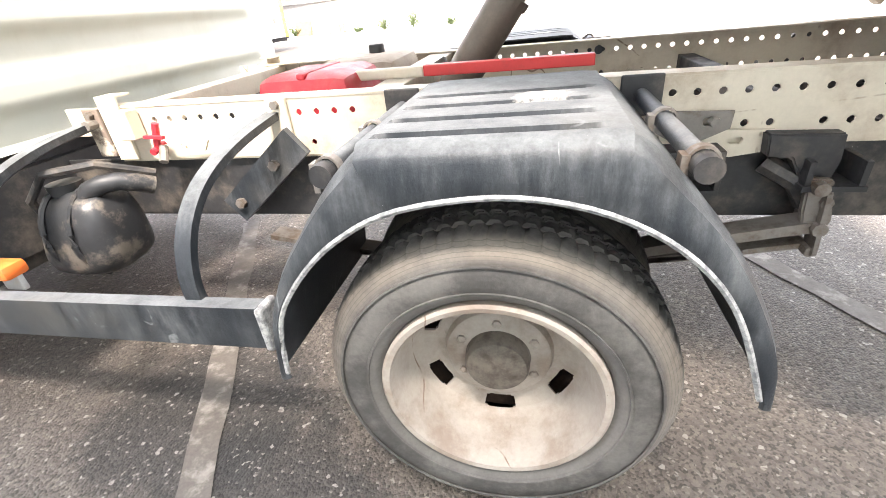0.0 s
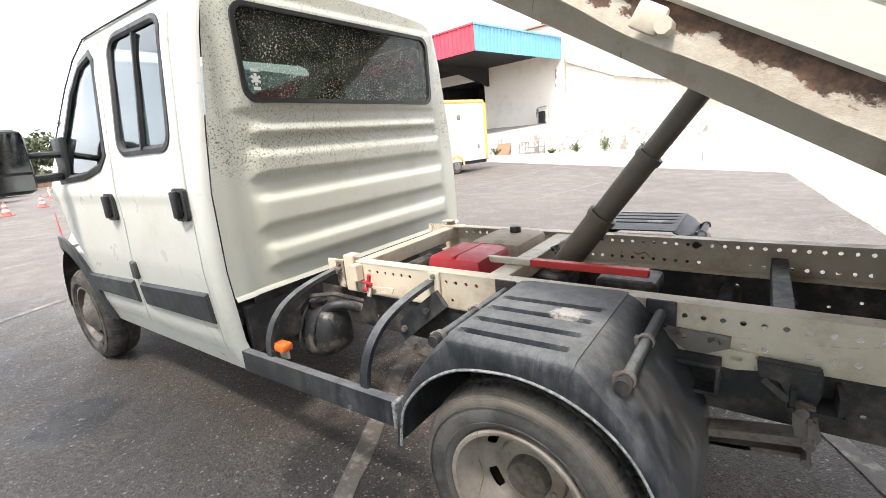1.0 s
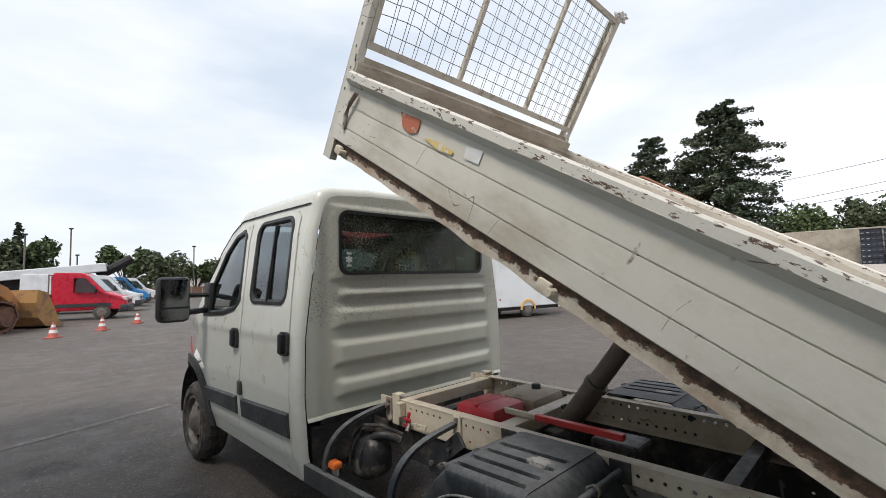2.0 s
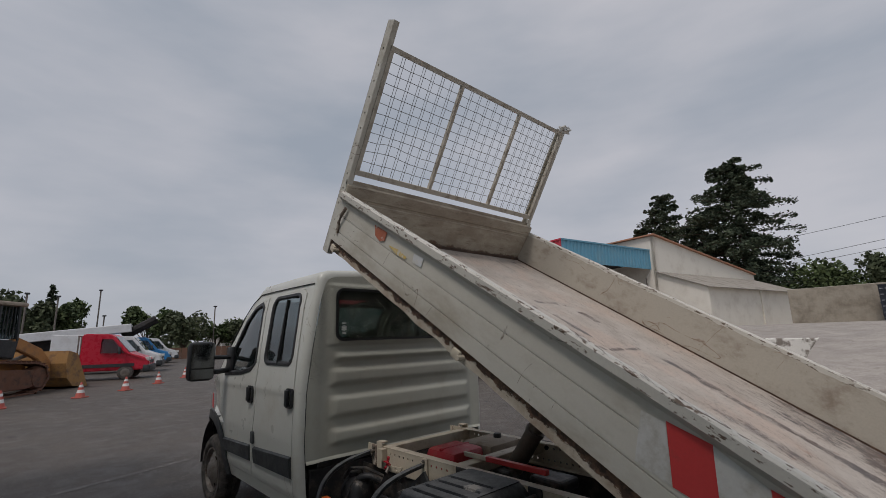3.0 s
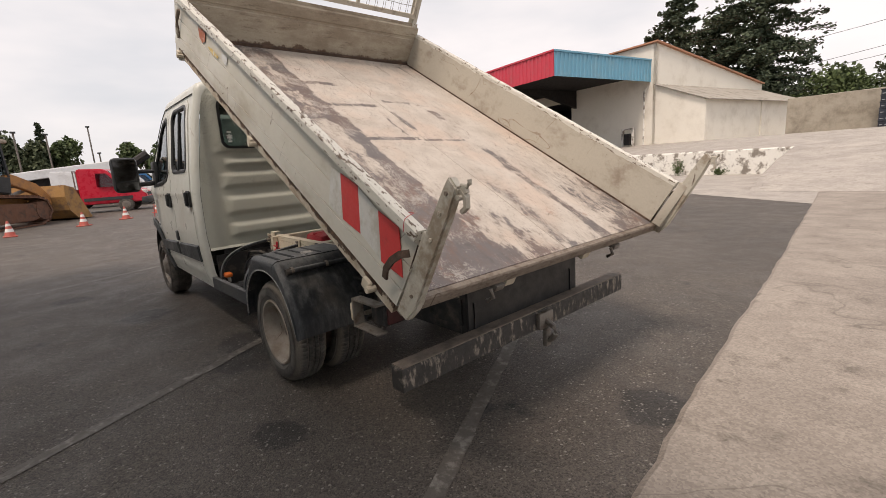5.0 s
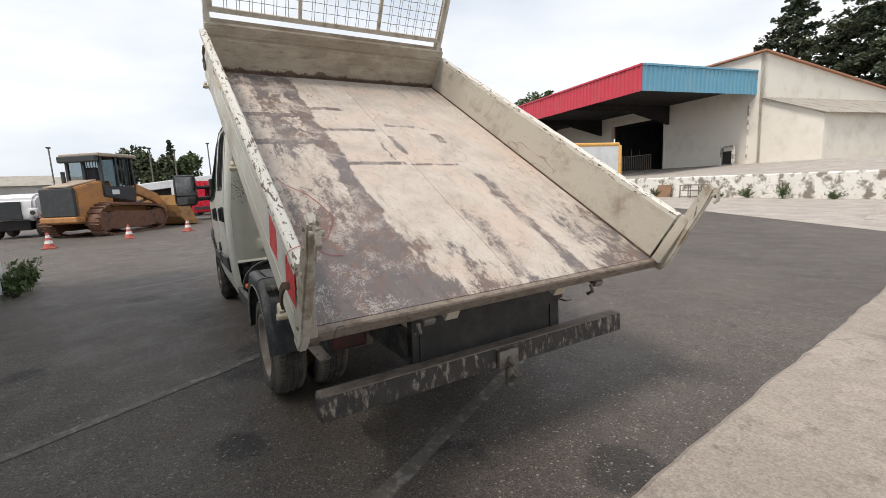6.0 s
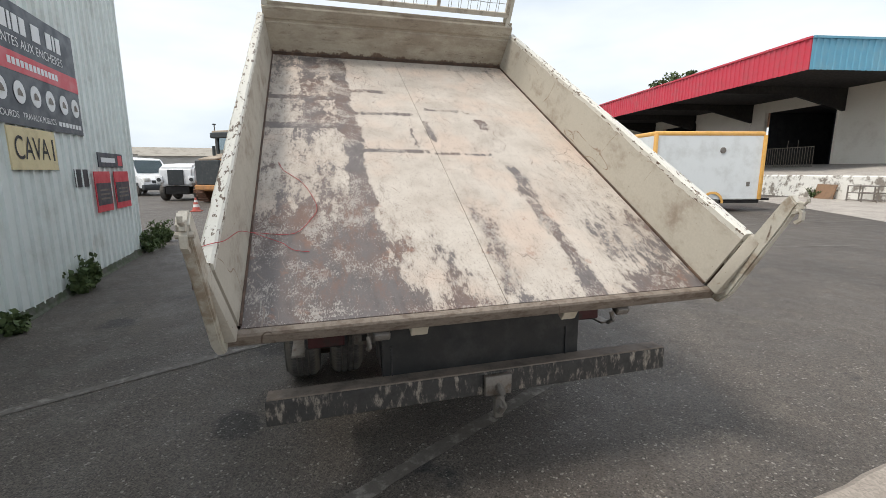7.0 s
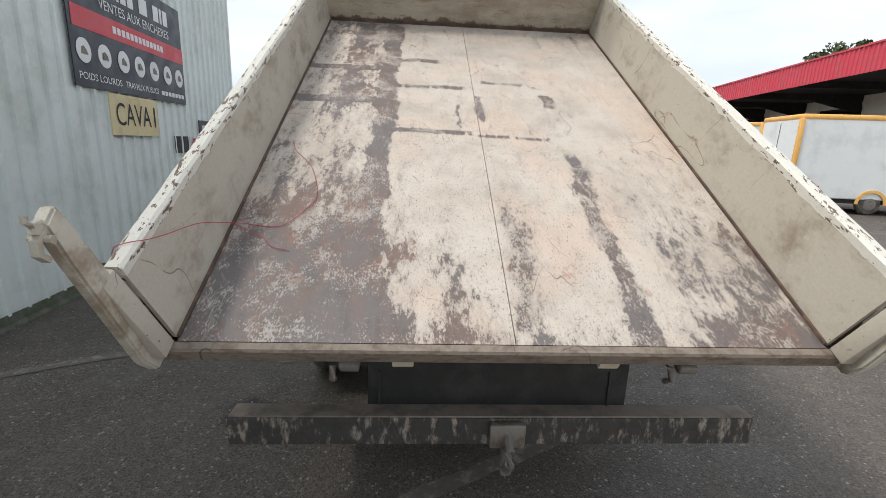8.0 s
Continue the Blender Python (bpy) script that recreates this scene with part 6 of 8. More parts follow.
for k in range(60):
    s = -9.9 + (wall_end + 9.9) * k / 59
    w = 0.05 + 0.05 * noise.noise((s * 2.1, 0, 0))
    rows.append([on_wall(s, 0.10 + 0.03 * noise.noise((s * 5, 1, 0)), 0.026), on_wall(s, 0.03, 0.03 + w * 0.3), on_wall(s, 0.002, 0.05 + w * 0.4)])
loft(bm, rows)
tagged(part("plinth", bm, MOSS), "dark mossy strip along the shed foot", "plinth", kind="structure")

SIGN_NAVY = mat("navy_sign_board", (0.018, 0.026, 0.040), 0.4, dirt=(0.035, 0.042, 0.055), size=3, grain=0.05, bump=0.02)
SIGN_RED = mat("red_sign_band", (0.55, 0.035, 0.055), 0.4, grain=0.05, bump=0.02)
SIGN_WHITE = mat("white_sign_print", (0.72, 0.73, 0.74), 0.5, grain=0.04, bump=0.02)
SIGN_YELLOW = mat("faded_yellow_board", (0.66, 0.56, 0.33), 0.6, dirt=(0.55, 0.46, 0.27), size=5)
PRINT_BLACK = mat("black_print", (0.02, 0.02, 0.022), 0.6, grain=0.1)


def lettering(text, s0, s1, z, height, material, parent, out):
    """Words in the built-in font, fitted between two places along the wall."""
    cu = bpy.data.curves.new("words", "FONT")
    cu.body, cu.size = text, 1.0
    tmp = bpy.data.objects.new("words", cu)
    scene.collection.objects.link(tmp)
    dg = bpy.context.evaluated_depsgraph_get()
    me = bpy.data.meshes.new_from_object(tmp.evaluated_get(dg))
    bpy.data.objects.remove(tmp)
    xs = [v.co.x for v in me.vertices]
    ys = [v.co.y for v in me.vertices]
    for v in me.vertices:
        fx = (v.co.x - min(xs)) / (max(xs) - min(xs))
        fy = (v.co.y - min(ys)) / (max(ys) - min(ys))
        v.co = on_board(s0 + (s1 - s0) * fx, z + height * fy, out)
    me.materials.append(material)
    ob = new("lettering", me)
    ob.parent = parent
    return ob


sign = thing("auction_sign", "navy sign board with a red band and seven white discs", "sign")
board = wall_plate("board", -0.14, 2.76, 1.96, 3.36, SIGN_NAVY, sign)
wall_plate("red_band", -0.08, 2.76, 2.57, 2.79, SIGN_RED, board, 0.043, 0.003)
for a, b in ((0.12, 0.32), (0.36, 0.49), (0.53, 0.67), (0.71, 0.85), (0.89, 0.95), (0.99, 1.12), (1.16, 1.30), (1.46, 1.68), (1.86, 2.02), (2.06, 2.12), (2.16, 2.30)):
    wall_plate("name_bar", a, b, 3.03, 3.23, SIGN_WHITE, board, 0.043, 0.003)
lettering("VENTES AUX ENCHERES", 0.48, 2.30, 2.86, 0.11, SIGN_WHITE, board, 0.046)
for k in range(13):
    wall_plate("address_bar", 0.72 + 0.105 * k, 0.795 + 0.105 * k, 2.64, 2.72, SIGN_WHITE, board, 0.047, 0.002)
for k in range(7):
    bm = bmesh.new()
    c = 0.07 + 0.415 * k
    ring = [bm.verts.new(on_board(c + 0.135 * math.cos(radians(a)), 2.34 + 0.13 * math.sin(radians(a)), 0.045)) for a in range(0, 360, 15)]
    bm.faces.new(ring)
    part("white_disc", solid(bm, 0.003), SIGN_WHITE, board)
    bm = bmesh.new()
    bm.faces.new([bm.verts.new(on_board(c + x, 2.34 + z, 0.050)) for x, z in ((-0.06, -0.04), (0.07, -0.04), (0.05, 0.01), (0.0, 0.05), (-0.05, 0.03))])
    part("pictogram", bm, STEEL, board)
lettering("POIDS LOURDS", -0.06, 0.80, 2.04, 0.075, SIGN_WHITE, board, 0.046)
lettering("TRAVAUX PUBLICS", 0.90, 1.80, 2.04, 0.075, SIGN_WHITE, board, 0.046)
for k in range(7):
    wall_plate("small_bar", 1.90 + 0.115 * k, 1.985 + 0.115 * k, 2.04, 2.10, SIGN_WHITE, board, 0.043, 0.003)

cava = thing("stencilled_board", "faded yellow board stencilled with black capitals", "sign")
board = wall_plate("board", 0.46, 1.68, 1.45, 1.94, SIGN_YELLOW, cava)
lettering("CAVA", 0.58, 1.46, 1.57, 0.27, PRINT_BLACK, board, 0.046)
wall_plate("cut_letter", 1.56, 1.60, 1.57, 1.84, PRINT_BLACK, board, 0.043, 0.003)
digits = thing("number_bars", "two black painted bars on the shed wall", "number")
for a, b in ((2.22, 2.48), (2.55, 2.81)):
    wall_plate("bar", a, b, 1.20, 1.46, PRINT_BLACK, digits, 0.026, 0.003)
small = thing("name_plate", "small navy plate with a red spot", "sign")
board = wall_plate("plate", 3.25, 4.56, 1.50, 1.74, SIGN_NAVY, small)
wall_plate("name_bar", 3.38, 4.10, 1.58, 1.66, SIGN_WHITE, board, 0.043, 0.003)
wall_plate("red_spot", 4.26, 4.50, 1.53, 1.71, SIGN_RED, board, 0.043, 0.003)
for a, b in ((2.97, 3.73), (3.96, 4.80)):
    post = thing("notice_panel", "navy and red notice panel on the shed wall", "sign", group="notice panels")
    board = wall_plate("panel", a, b, 0.77, 1.43, SIGN_RED, post)
    wall_plate("dark_field", a + 0.03, b - 0.03, 0.88, 1.24, SIGN_NAVY, board, 0.043, 0.003)
    for z in (1.11, 1.04, 0.97):
        wall_plate("text_bar", a + 0.15, b - 0.15, z, z + 0.03, STEEL, board, 0.047, 0.002)

# ---------------------------------------------------------------- loading quay and warehouse
B0, BU, BV = Vector((-14.61, 23.93, 0)), Vector((0.9844, -0.1760, 0)), Vector((0.1760, 0.9844, 0))
SIZE = 0.921


def at_quay(u, v, z):
    return B0 + (BU * u + BV * v + Vector((0, 0, z))) * SIZE


QUAY = Matrix(((BU.x, BV.x, 0, B0.x), (BU.y, BV.y, 0, B0.y), (0, 0, 1, 0), (0, 0, 0, 1))) @ Matrix.Scale(SIZE, 4)
WHITEWASH = mat("peeling_whitewash", (0.76, 0.74, 0.69), 0.9, dirt=(0.24, 0.21, 0.18), amount=(0.47, 0.60), size=1.8, grain=0.15, fine=20, bump=0.3)
RENDER_WALL = mat("cream_rendered_wall", (0.78, 0.74, 0.66), 0.9, dirt=(0.62, 0.57, 0.49), amount=(0.45, 0.8), size=0.6, grain=0.08, fine=14, bump=0.1)
YARD_WALL = mat("weathered_beige_wall", (0.36, 0.32, 0.26), 0.9, dirt=(0.22, 0.19, 0.15), amount=(0.4, 0.7), size=0.9, grain=0.15, fine=12)
RED_CLAD = mat("red_ribbed_cladding", (0.58, 0.045, 0.075), 0.45, dirt=(0.48, 0.07, 0.09), size=0.8, grain=0.05, fine=20)
BLUE_CLAD = mat("blue_ribbed_cladding", (0.12, 0.33, 0.46), 0.45, dirt=(0.16, 0.34, 0.44), size=0.8, grain=0.05, fine=20)
TILE = mat("orange_roof_tile", (0.42, 0.20, 0.12), 0.85, dirt=(0.28, 0.17, 0.12), size=1.5, grain=0.2, fine=10)
FIBRE = mat("grey_fibre_roof", (0.34, 0.31, 0.27), 0.9, dirt=(0.22, 0.20, 0.17), size=1.0, grain=0.15, fine=10)
# near-black colour that carries the shade inside doorways and house windows
UNLIT_INSIDE = mat("painted_unlit_interior", (0.025, 0.027, 0.032), 0.9, dirt=(0.04, 0.04, 0.045), size=1)
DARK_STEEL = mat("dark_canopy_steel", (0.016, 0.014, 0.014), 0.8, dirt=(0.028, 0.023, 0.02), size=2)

TRACK_BROWN = mat("rusty_brown_steel", (0.13, 0.065, 0.05), 0.8, dirt=(0.07, 0.045, 0.035), size=4, grain=0.2)


def quay_part(name, bm, material, label="", category="", smooth=False):
    ob = part(name, bm, material, None, "", smooth, QUAY)
    return tagged(ob, label, category, kind="structure")


bm = bmesh.new()
rng = random.Random(5)
n = 120
rows = []
for k in range(n + 1):
    u = -52 + 66.6 * k / n
    chip = 0.05 * max(0, noise.noise((u * 1.7, 0, 0)))
    rows.append([(u, 0.05 * noise.noise((u, 2, 0)), -0.05), (u, 0.03 * noise.noise((u, 5, 0)), 0.55), (u, 0.04 * noise.noise((u, 7, 0)), 1.18 - chip), (u, 0.06 + chip, 1.24)])
loft(bm, rows)
quay_part("quay_wall", bm, WHITEWASH, "low quay wall with peeling whitewash", "wall")
bm = bmesh.new()
loft(bm, [[(u, v, z) for v, z in ((0.06, 1.24), (5.5, 1.62), (11.2, 1.95), (70, 2.0))] for u in (-66, -30, 0, 14.6, 60)])
quay_part("quay_top", bm, RAMP, "pale concrete loading quay", "quay")
# ramp up to the quay
bm = bmesh.new()
left = [(-0.9, 13.4, 0.012), (-1.1, 15.4, 0.34), (-1.3, 18.2, 0.72), (-1.4, 21.45, 1.137), (-1.4, 22.0, 1.165)]
rows = []
for f in (0, 0.02, 0.2, 0.5, 1):
    rows.append([(x + 44 * f, y - (1.0, 2.6, 5.2, 8.15, 8.15)[i] * f, z) for i, (x, y, z) in enumerate(left)])
loft(bm, rows)
loft(bm, [[(x, y, z) for x, y, z in left], [(x - 0.05, y, -0.02) for x, y, z in left]])
tagged(part("ramp", bm, RAMP), "pale concrete ramp rising to the quay", "ramp", kind="structure")
bm = bmesh.new()
bm.faces.new([bm.verts.new(p) for p in ((1.05, 10.4, 0.006), (30, 9.0, 0.006), (30, 15.5, 0.006), (-1.3, 21.7, 0.006), (-14.5, 24.0, 0.006), (-14.0, 20.0, 0.006), (-2.4, 12.6, 0.006))])
tagged(part("apron", bm, RAMP), "worn pale concrete apron before the quay", "concrete", kind="structure")

# canopy: ribbed fascia in red and blue over dark steel
for name, m, a, b in (("red_fascia", RED_CLAD, (-52, 0), (0, 0)), ("blue_fascia", BLUE_CLAD, (0, 0), (0, 11.9))):
    bm = bmesh.new()
    length = math.hypot(b[0] - a[0], b[1] - a[1])
    du, dv = (b[0] - a[0]) / length, (b[1] - a[1]) / length
    nu, nv = dv, -du
    rows, q = [], 0.0
    while q < length:
        for dq, o in ((0, 0), (0.20, 0), (0.23, 0.05), (0.37, 0.05), (0.40, 0)):
            w = min(q + dq, length)
            rows.append([(a[0] + du * w + nu * o, a[1] + dv * w + nv * o, z) for z in (7.02, 8.66)])
        q += 0.40
    loft(bm, rows)
    cap = [(a[0] + nu * 0.1, a[1] + nv * 0.1), (b[0] + nu * 0.1, b[1] + nv * 0.1), (b[0] - nu * 0.1, b[1] - nv * 0.1), (a[0] - nu * 0.1, a[1] - nv * 0.1)]
    vs = [bm.verts.new((x, y, z)) for z in (8.66, 8.78) for x, y in cap]
    for f in ((0, 1, 2, 3), (7, 6, 5, 4), (0, 4, 5, 1), (1, 5, 6, 2), (2, 6, 7, 3), (3, 7, 4, 0)):
        bm.faces.new([vs[i] for i in f])
    bmesh.ops.recalc_face_normals(bm, faces=bm.faces)
    quay_part(name, bm, m, "ribbed " + name.split("_")[0] + " metal canopy fascia", "canopy")
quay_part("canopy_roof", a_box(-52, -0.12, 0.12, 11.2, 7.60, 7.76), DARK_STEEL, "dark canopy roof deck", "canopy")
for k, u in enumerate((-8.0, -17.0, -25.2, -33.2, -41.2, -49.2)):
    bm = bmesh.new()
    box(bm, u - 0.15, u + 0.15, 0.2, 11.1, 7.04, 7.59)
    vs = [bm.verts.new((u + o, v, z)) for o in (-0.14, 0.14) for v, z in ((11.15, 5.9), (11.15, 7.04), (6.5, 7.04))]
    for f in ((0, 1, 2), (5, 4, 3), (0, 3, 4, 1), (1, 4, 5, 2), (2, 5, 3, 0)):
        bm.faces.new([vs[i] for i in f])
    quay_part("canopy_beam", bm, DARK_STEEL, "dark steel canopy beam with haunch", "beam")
# warehouse front with its dock doors
bm = bmesh.new()
doors = [(-47.0, -40.8, 1.0, 6.6), (-31.4, -24.9, 1.0, 6.6), (-15.3, -8.5, 1.0, 6.65)]
sheet(bm, [(-52, 1.0), (0.5, 1.0), (0.5, 10.05), (-52, 10.05)], [[(a, z0 + 0.001), (b, z0 + 0.001), (b, z1), (a, z1)] for a, b, z0, z1 in doors], lambda u, z: (u, 11.3, z), dz=2, dx=4)
quay_part("wall_warehouse_front", solid(bm, 0.25), RENDER_WALL, "cream rendered warehouse front with dock doors", "wall")
for a, b, z0, z1 in doors:
    # recess lining, its shade put into the colour
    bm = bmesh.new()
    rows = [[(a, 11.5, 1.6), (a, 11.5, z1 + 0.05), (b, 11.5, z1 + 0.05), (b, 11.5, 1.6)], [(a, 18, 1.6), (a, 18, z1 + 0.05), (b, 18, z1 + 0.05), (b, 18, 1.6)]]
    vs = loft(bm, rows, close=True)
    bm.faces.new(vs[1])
    quay_part("door_recess", bm, UNLIT_INSIDE, "open dock doorway, its inside painted dark as shade", "doorway")
    bm = bmesh.new()
    for u in (a - 0.18, b + 0.03):
        box(bm, u, u + 0.15, 11.0, 11.29, 1.6, z1 + 0.2)
    box(bm, a - 0.18, b + 0.18, 11.0, 11.29, z1 + 0.2, z1 + 0.4)
    quay_part("door_frame", bm, RENDER_WALL, "pale dock door frame", "door frame")
for a in (-4.2, -12.2, -20.5, -28.5, -36.5):
    quay_part("wall_vent", a_box(a - 1.2, a + 1.2, 11.20, 11.299, 6.72, 6.98, bevel=0.03), YARD_WALL, "dusty beige wall vent", "vent")
for u in (-17.0, -33.2):
    quay_part("wall_post", a_box(u - 0.14, u + 0.14, 11.05, 11.299, 1.9, 5.9), TRACK_BROWN, "rusty brown steel post on the warehouse front", "post")
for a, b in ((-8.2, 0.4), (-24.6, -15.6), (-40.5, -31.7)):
    quay_part("wall_base_band", a_box(a, b, 11.24, 11.299, 1.90, 2.32), DARK_STEEL, "dark band along the wall foot", "wall")
bm = bmesh.new()
vs = [[(0.5, 11.05, 1.2), (0.5, 29, 1.2), (0.5, 29, 7.4), (0.5, 11.05, 10.05)]]
bm.faces.new([bm.verts.new(p) for p in vs[0]])
quay_part("wall_warehouse_gable", solid(bm, 0.25), RENDER_WALL, "cream rendered warehouse gable", "wall")
bm = bmesh.new()
loft(bm, [[(-52, 10.8, 10.1), (0.75, 10.8, 10.1)], [(-52, 29, 7.45), (0.75, 29, 7.45)]])
quay_part("roof_warehouse", solid(bm, 0.12), TILE, "orange tiled warehouse roof", "roof")
# lean-to at the side
bm = bmesh.new()
bm.faces.new([bm.verts.new((u, 11.05, z)) for u, z in ((0.5, 1.3), (4.5, 1.3), (4.5, 5.03), (0.5, 6.65))])
sheet(bm, [(11.05, 1.3), (28.8, 1.3), (28.8, 5.03), (11.05, 5.03)], [], lambda v, z: (4.5, v, z), dz=2, dx=4)
for v in (11.2, 20.0, 28.6):
    box(bm, 4.501, 4.60, v - 0.15, v + 0.15, 1.3, 4.97)
quay_part("wall_lean_to", bm, RENDER_WALL, "white rendered lean-to wall", "wall")
bm = bmesh.new()
rows = []
for k in range(71):
    v = 10.8 + 18.3 * k / 70
    rows.append([(0.5, v, 6.75 + 0.03 * (k % 2)), (4.95, v, 4.97 + 0.03 * (k % 2))])
loft(bm, rows)
quay_part("roof_lean_to", solid(bm, 0.06), FIBRE, "grey fibre cement lean-to roof", "roof")
quay_part("downpipe", tube([(-0.5, 11.0, 1.9), (-0.5, 11.0, 6.3), (0.05, 11.1, 7.0)], 0.07, 8), WHITEWASH, "pale downpipe", "pipe")

# clutter on and before the quay
cage = thing("wire_fence_panel", "grey steel fence panels standing on the quay", "fence", tuple(at_quay(-8.0, 6.2, 1.66)), -10.5)
bm = bmesh.new()
for z in (0.1, 1.35):
    sweep(bm, [(-2.6, 0, z), (2.6, 0, z)], circle(0.025, 6))
part("rail", bm, STEEL, cage)
for k in range(27):
    part("upright", tube([(-2.6 + 0.2 * k, 0, 0.05), (-2.6 + 0.2 * k, 0, 1.38 + (0.45 if k in (16, 20) else 0))], 0.018, 5), STEEL, cage)
locker = thing("meter_cabinet", "white frame cabinet standing at the wall foot", "cabinet", tuple(at_quay(-1.6, 10.4, 1.90)), -10.5)
bm = bmesh.new()
for x in (-0.45, 0.45):
    box(bm, x - 0.06, x + 0.06, -0.1, 0.1, 0, 1.4)
box(bm, -0.45, 0.45, -0.1, 0.1, 1.28, 1.4)
part("frame", bm, WHITEWASH, locker)
part("box", a_box(-0.25, 0.25, -0.15, 0.15, 0.1, 1.0, bevel=0.03), DARK_STEEL, locker)
pallet = thing("leaning_panel", "brown wooden panel leaning on the quay wall", "panel", tuple(at_quay(2.2, -0.35, 0)), -10.5)
WOOD = mat("weathered_brown_wood", (0.25, 0.15, 0.09), 0.8, dirt=(0.15, 0.10, 0.07), size=4, grain=0.2)
part("board", a_box(-0.5, 0.5, -0.03, 0.03, 0.0, 0.72, m=Matrix.Rotation(radians(-14), 4, "X")), WOOD, pallet)
crateframe = thing("steel_crate_frame", "grey steel crate frame beside the quay wall", "crate", tuple(at_quay(4.7, -0.6, 0)), -10.5)
for x in (-0.65, 0, 0.65):
    for y in (-0.3, 0.3):
        part("post", tube([(x, y, 0), (x, y, 0.72)], 0.03, 6), STEEL, crateframe)
for z in (0.08, 0.4, 0.70):
    bm = bmesh.new()
    sweep(bm, [(-0.65, -0.3, z), (0.65, -0.3, z)], circle(0.025, 6))
    sweep(bm, [(-0.65, 0.3, z), (0.65, 0.3, z)], circle(0.025, 6))
    part("rail", bm, STEEL, crateframe)

# yard wall and the stack of dark crates
bm = bmesh.new()
rows = []
for k in range(124):
    x = -4.72 + 0.33 * k
    rows.append([(x, 36.6 + 0.04 * (k % 2), 1.2), (x, 36.6 + 0.04 * (k % 2), 4.15 + 0.05 * noise.noise((x, 0, 0))), (x, 37.0, 4.20)])
loft(bm, rows)
tagged(part("wall_yard", bm, YARD_WALL), "weathered beige yard wall", "wall", kind="structure")
CRATE = mat("dark_blue_plastic_crate", (0.012, 0.016, 0.028), 0.5, dirt=(0.025, 0.03, 0.042), size=3, jitter=0.4)
LABEL = mat("pale_crate_label", (0.30, 0.31, 0.33), 0.6, dirt=(0.05, 0.055, 0.065), amount=(0.42, 0.56), size=2.5)
first = thing("plastic_crate", "dark blue plastic crate in a high stack", "crate", (0.45, 35.6, 1.5), 0, "stacked crates")
bm = bmesh.new()
loft(bm, [[(-w, -w, z), (w, -w, z), (w, w, z), (-w, w, z)] for w, z in ((0.01, 0.0), (0.49, 0.0), (0.49, 0.29), (0.52, 0.30), (0.52, 0.345), (0.47, 0.345), (0.46, 0.03), (0.01, 0.03))], close=True)
part("shell", bm, CRATE, first)
for k in range(4):
    part("label_plate", a_box(-0.44 + 0.24 * k, -0.30 + 0.24 * k, -0.502, -0.491, 0.07, 0.12), LABEL, first)
for i in range(7):
    for j in range(11):
        if i or j:
            copy_thing(first, pose(0.45 + 1.06 * j, 35.6 - 0.12 * j, 1.5 + 0.355 * i - 0.045 * j))

# ---------------------------------------------------------------- trailers
TRAILER_WHITE = mat("white_trailer_panel", (0.76, 0.78, 0.78), 0.4, dirt=(0.64, 0.65, 0.64), size=1.3, grain=0.03)
TRAILER_YELLOW = mat("yellow_orange_trim", (0.78, 0.43, 0.12), 0.45, dirt=(0.66, 0.34, 0.06), size=3, grain=0.05)


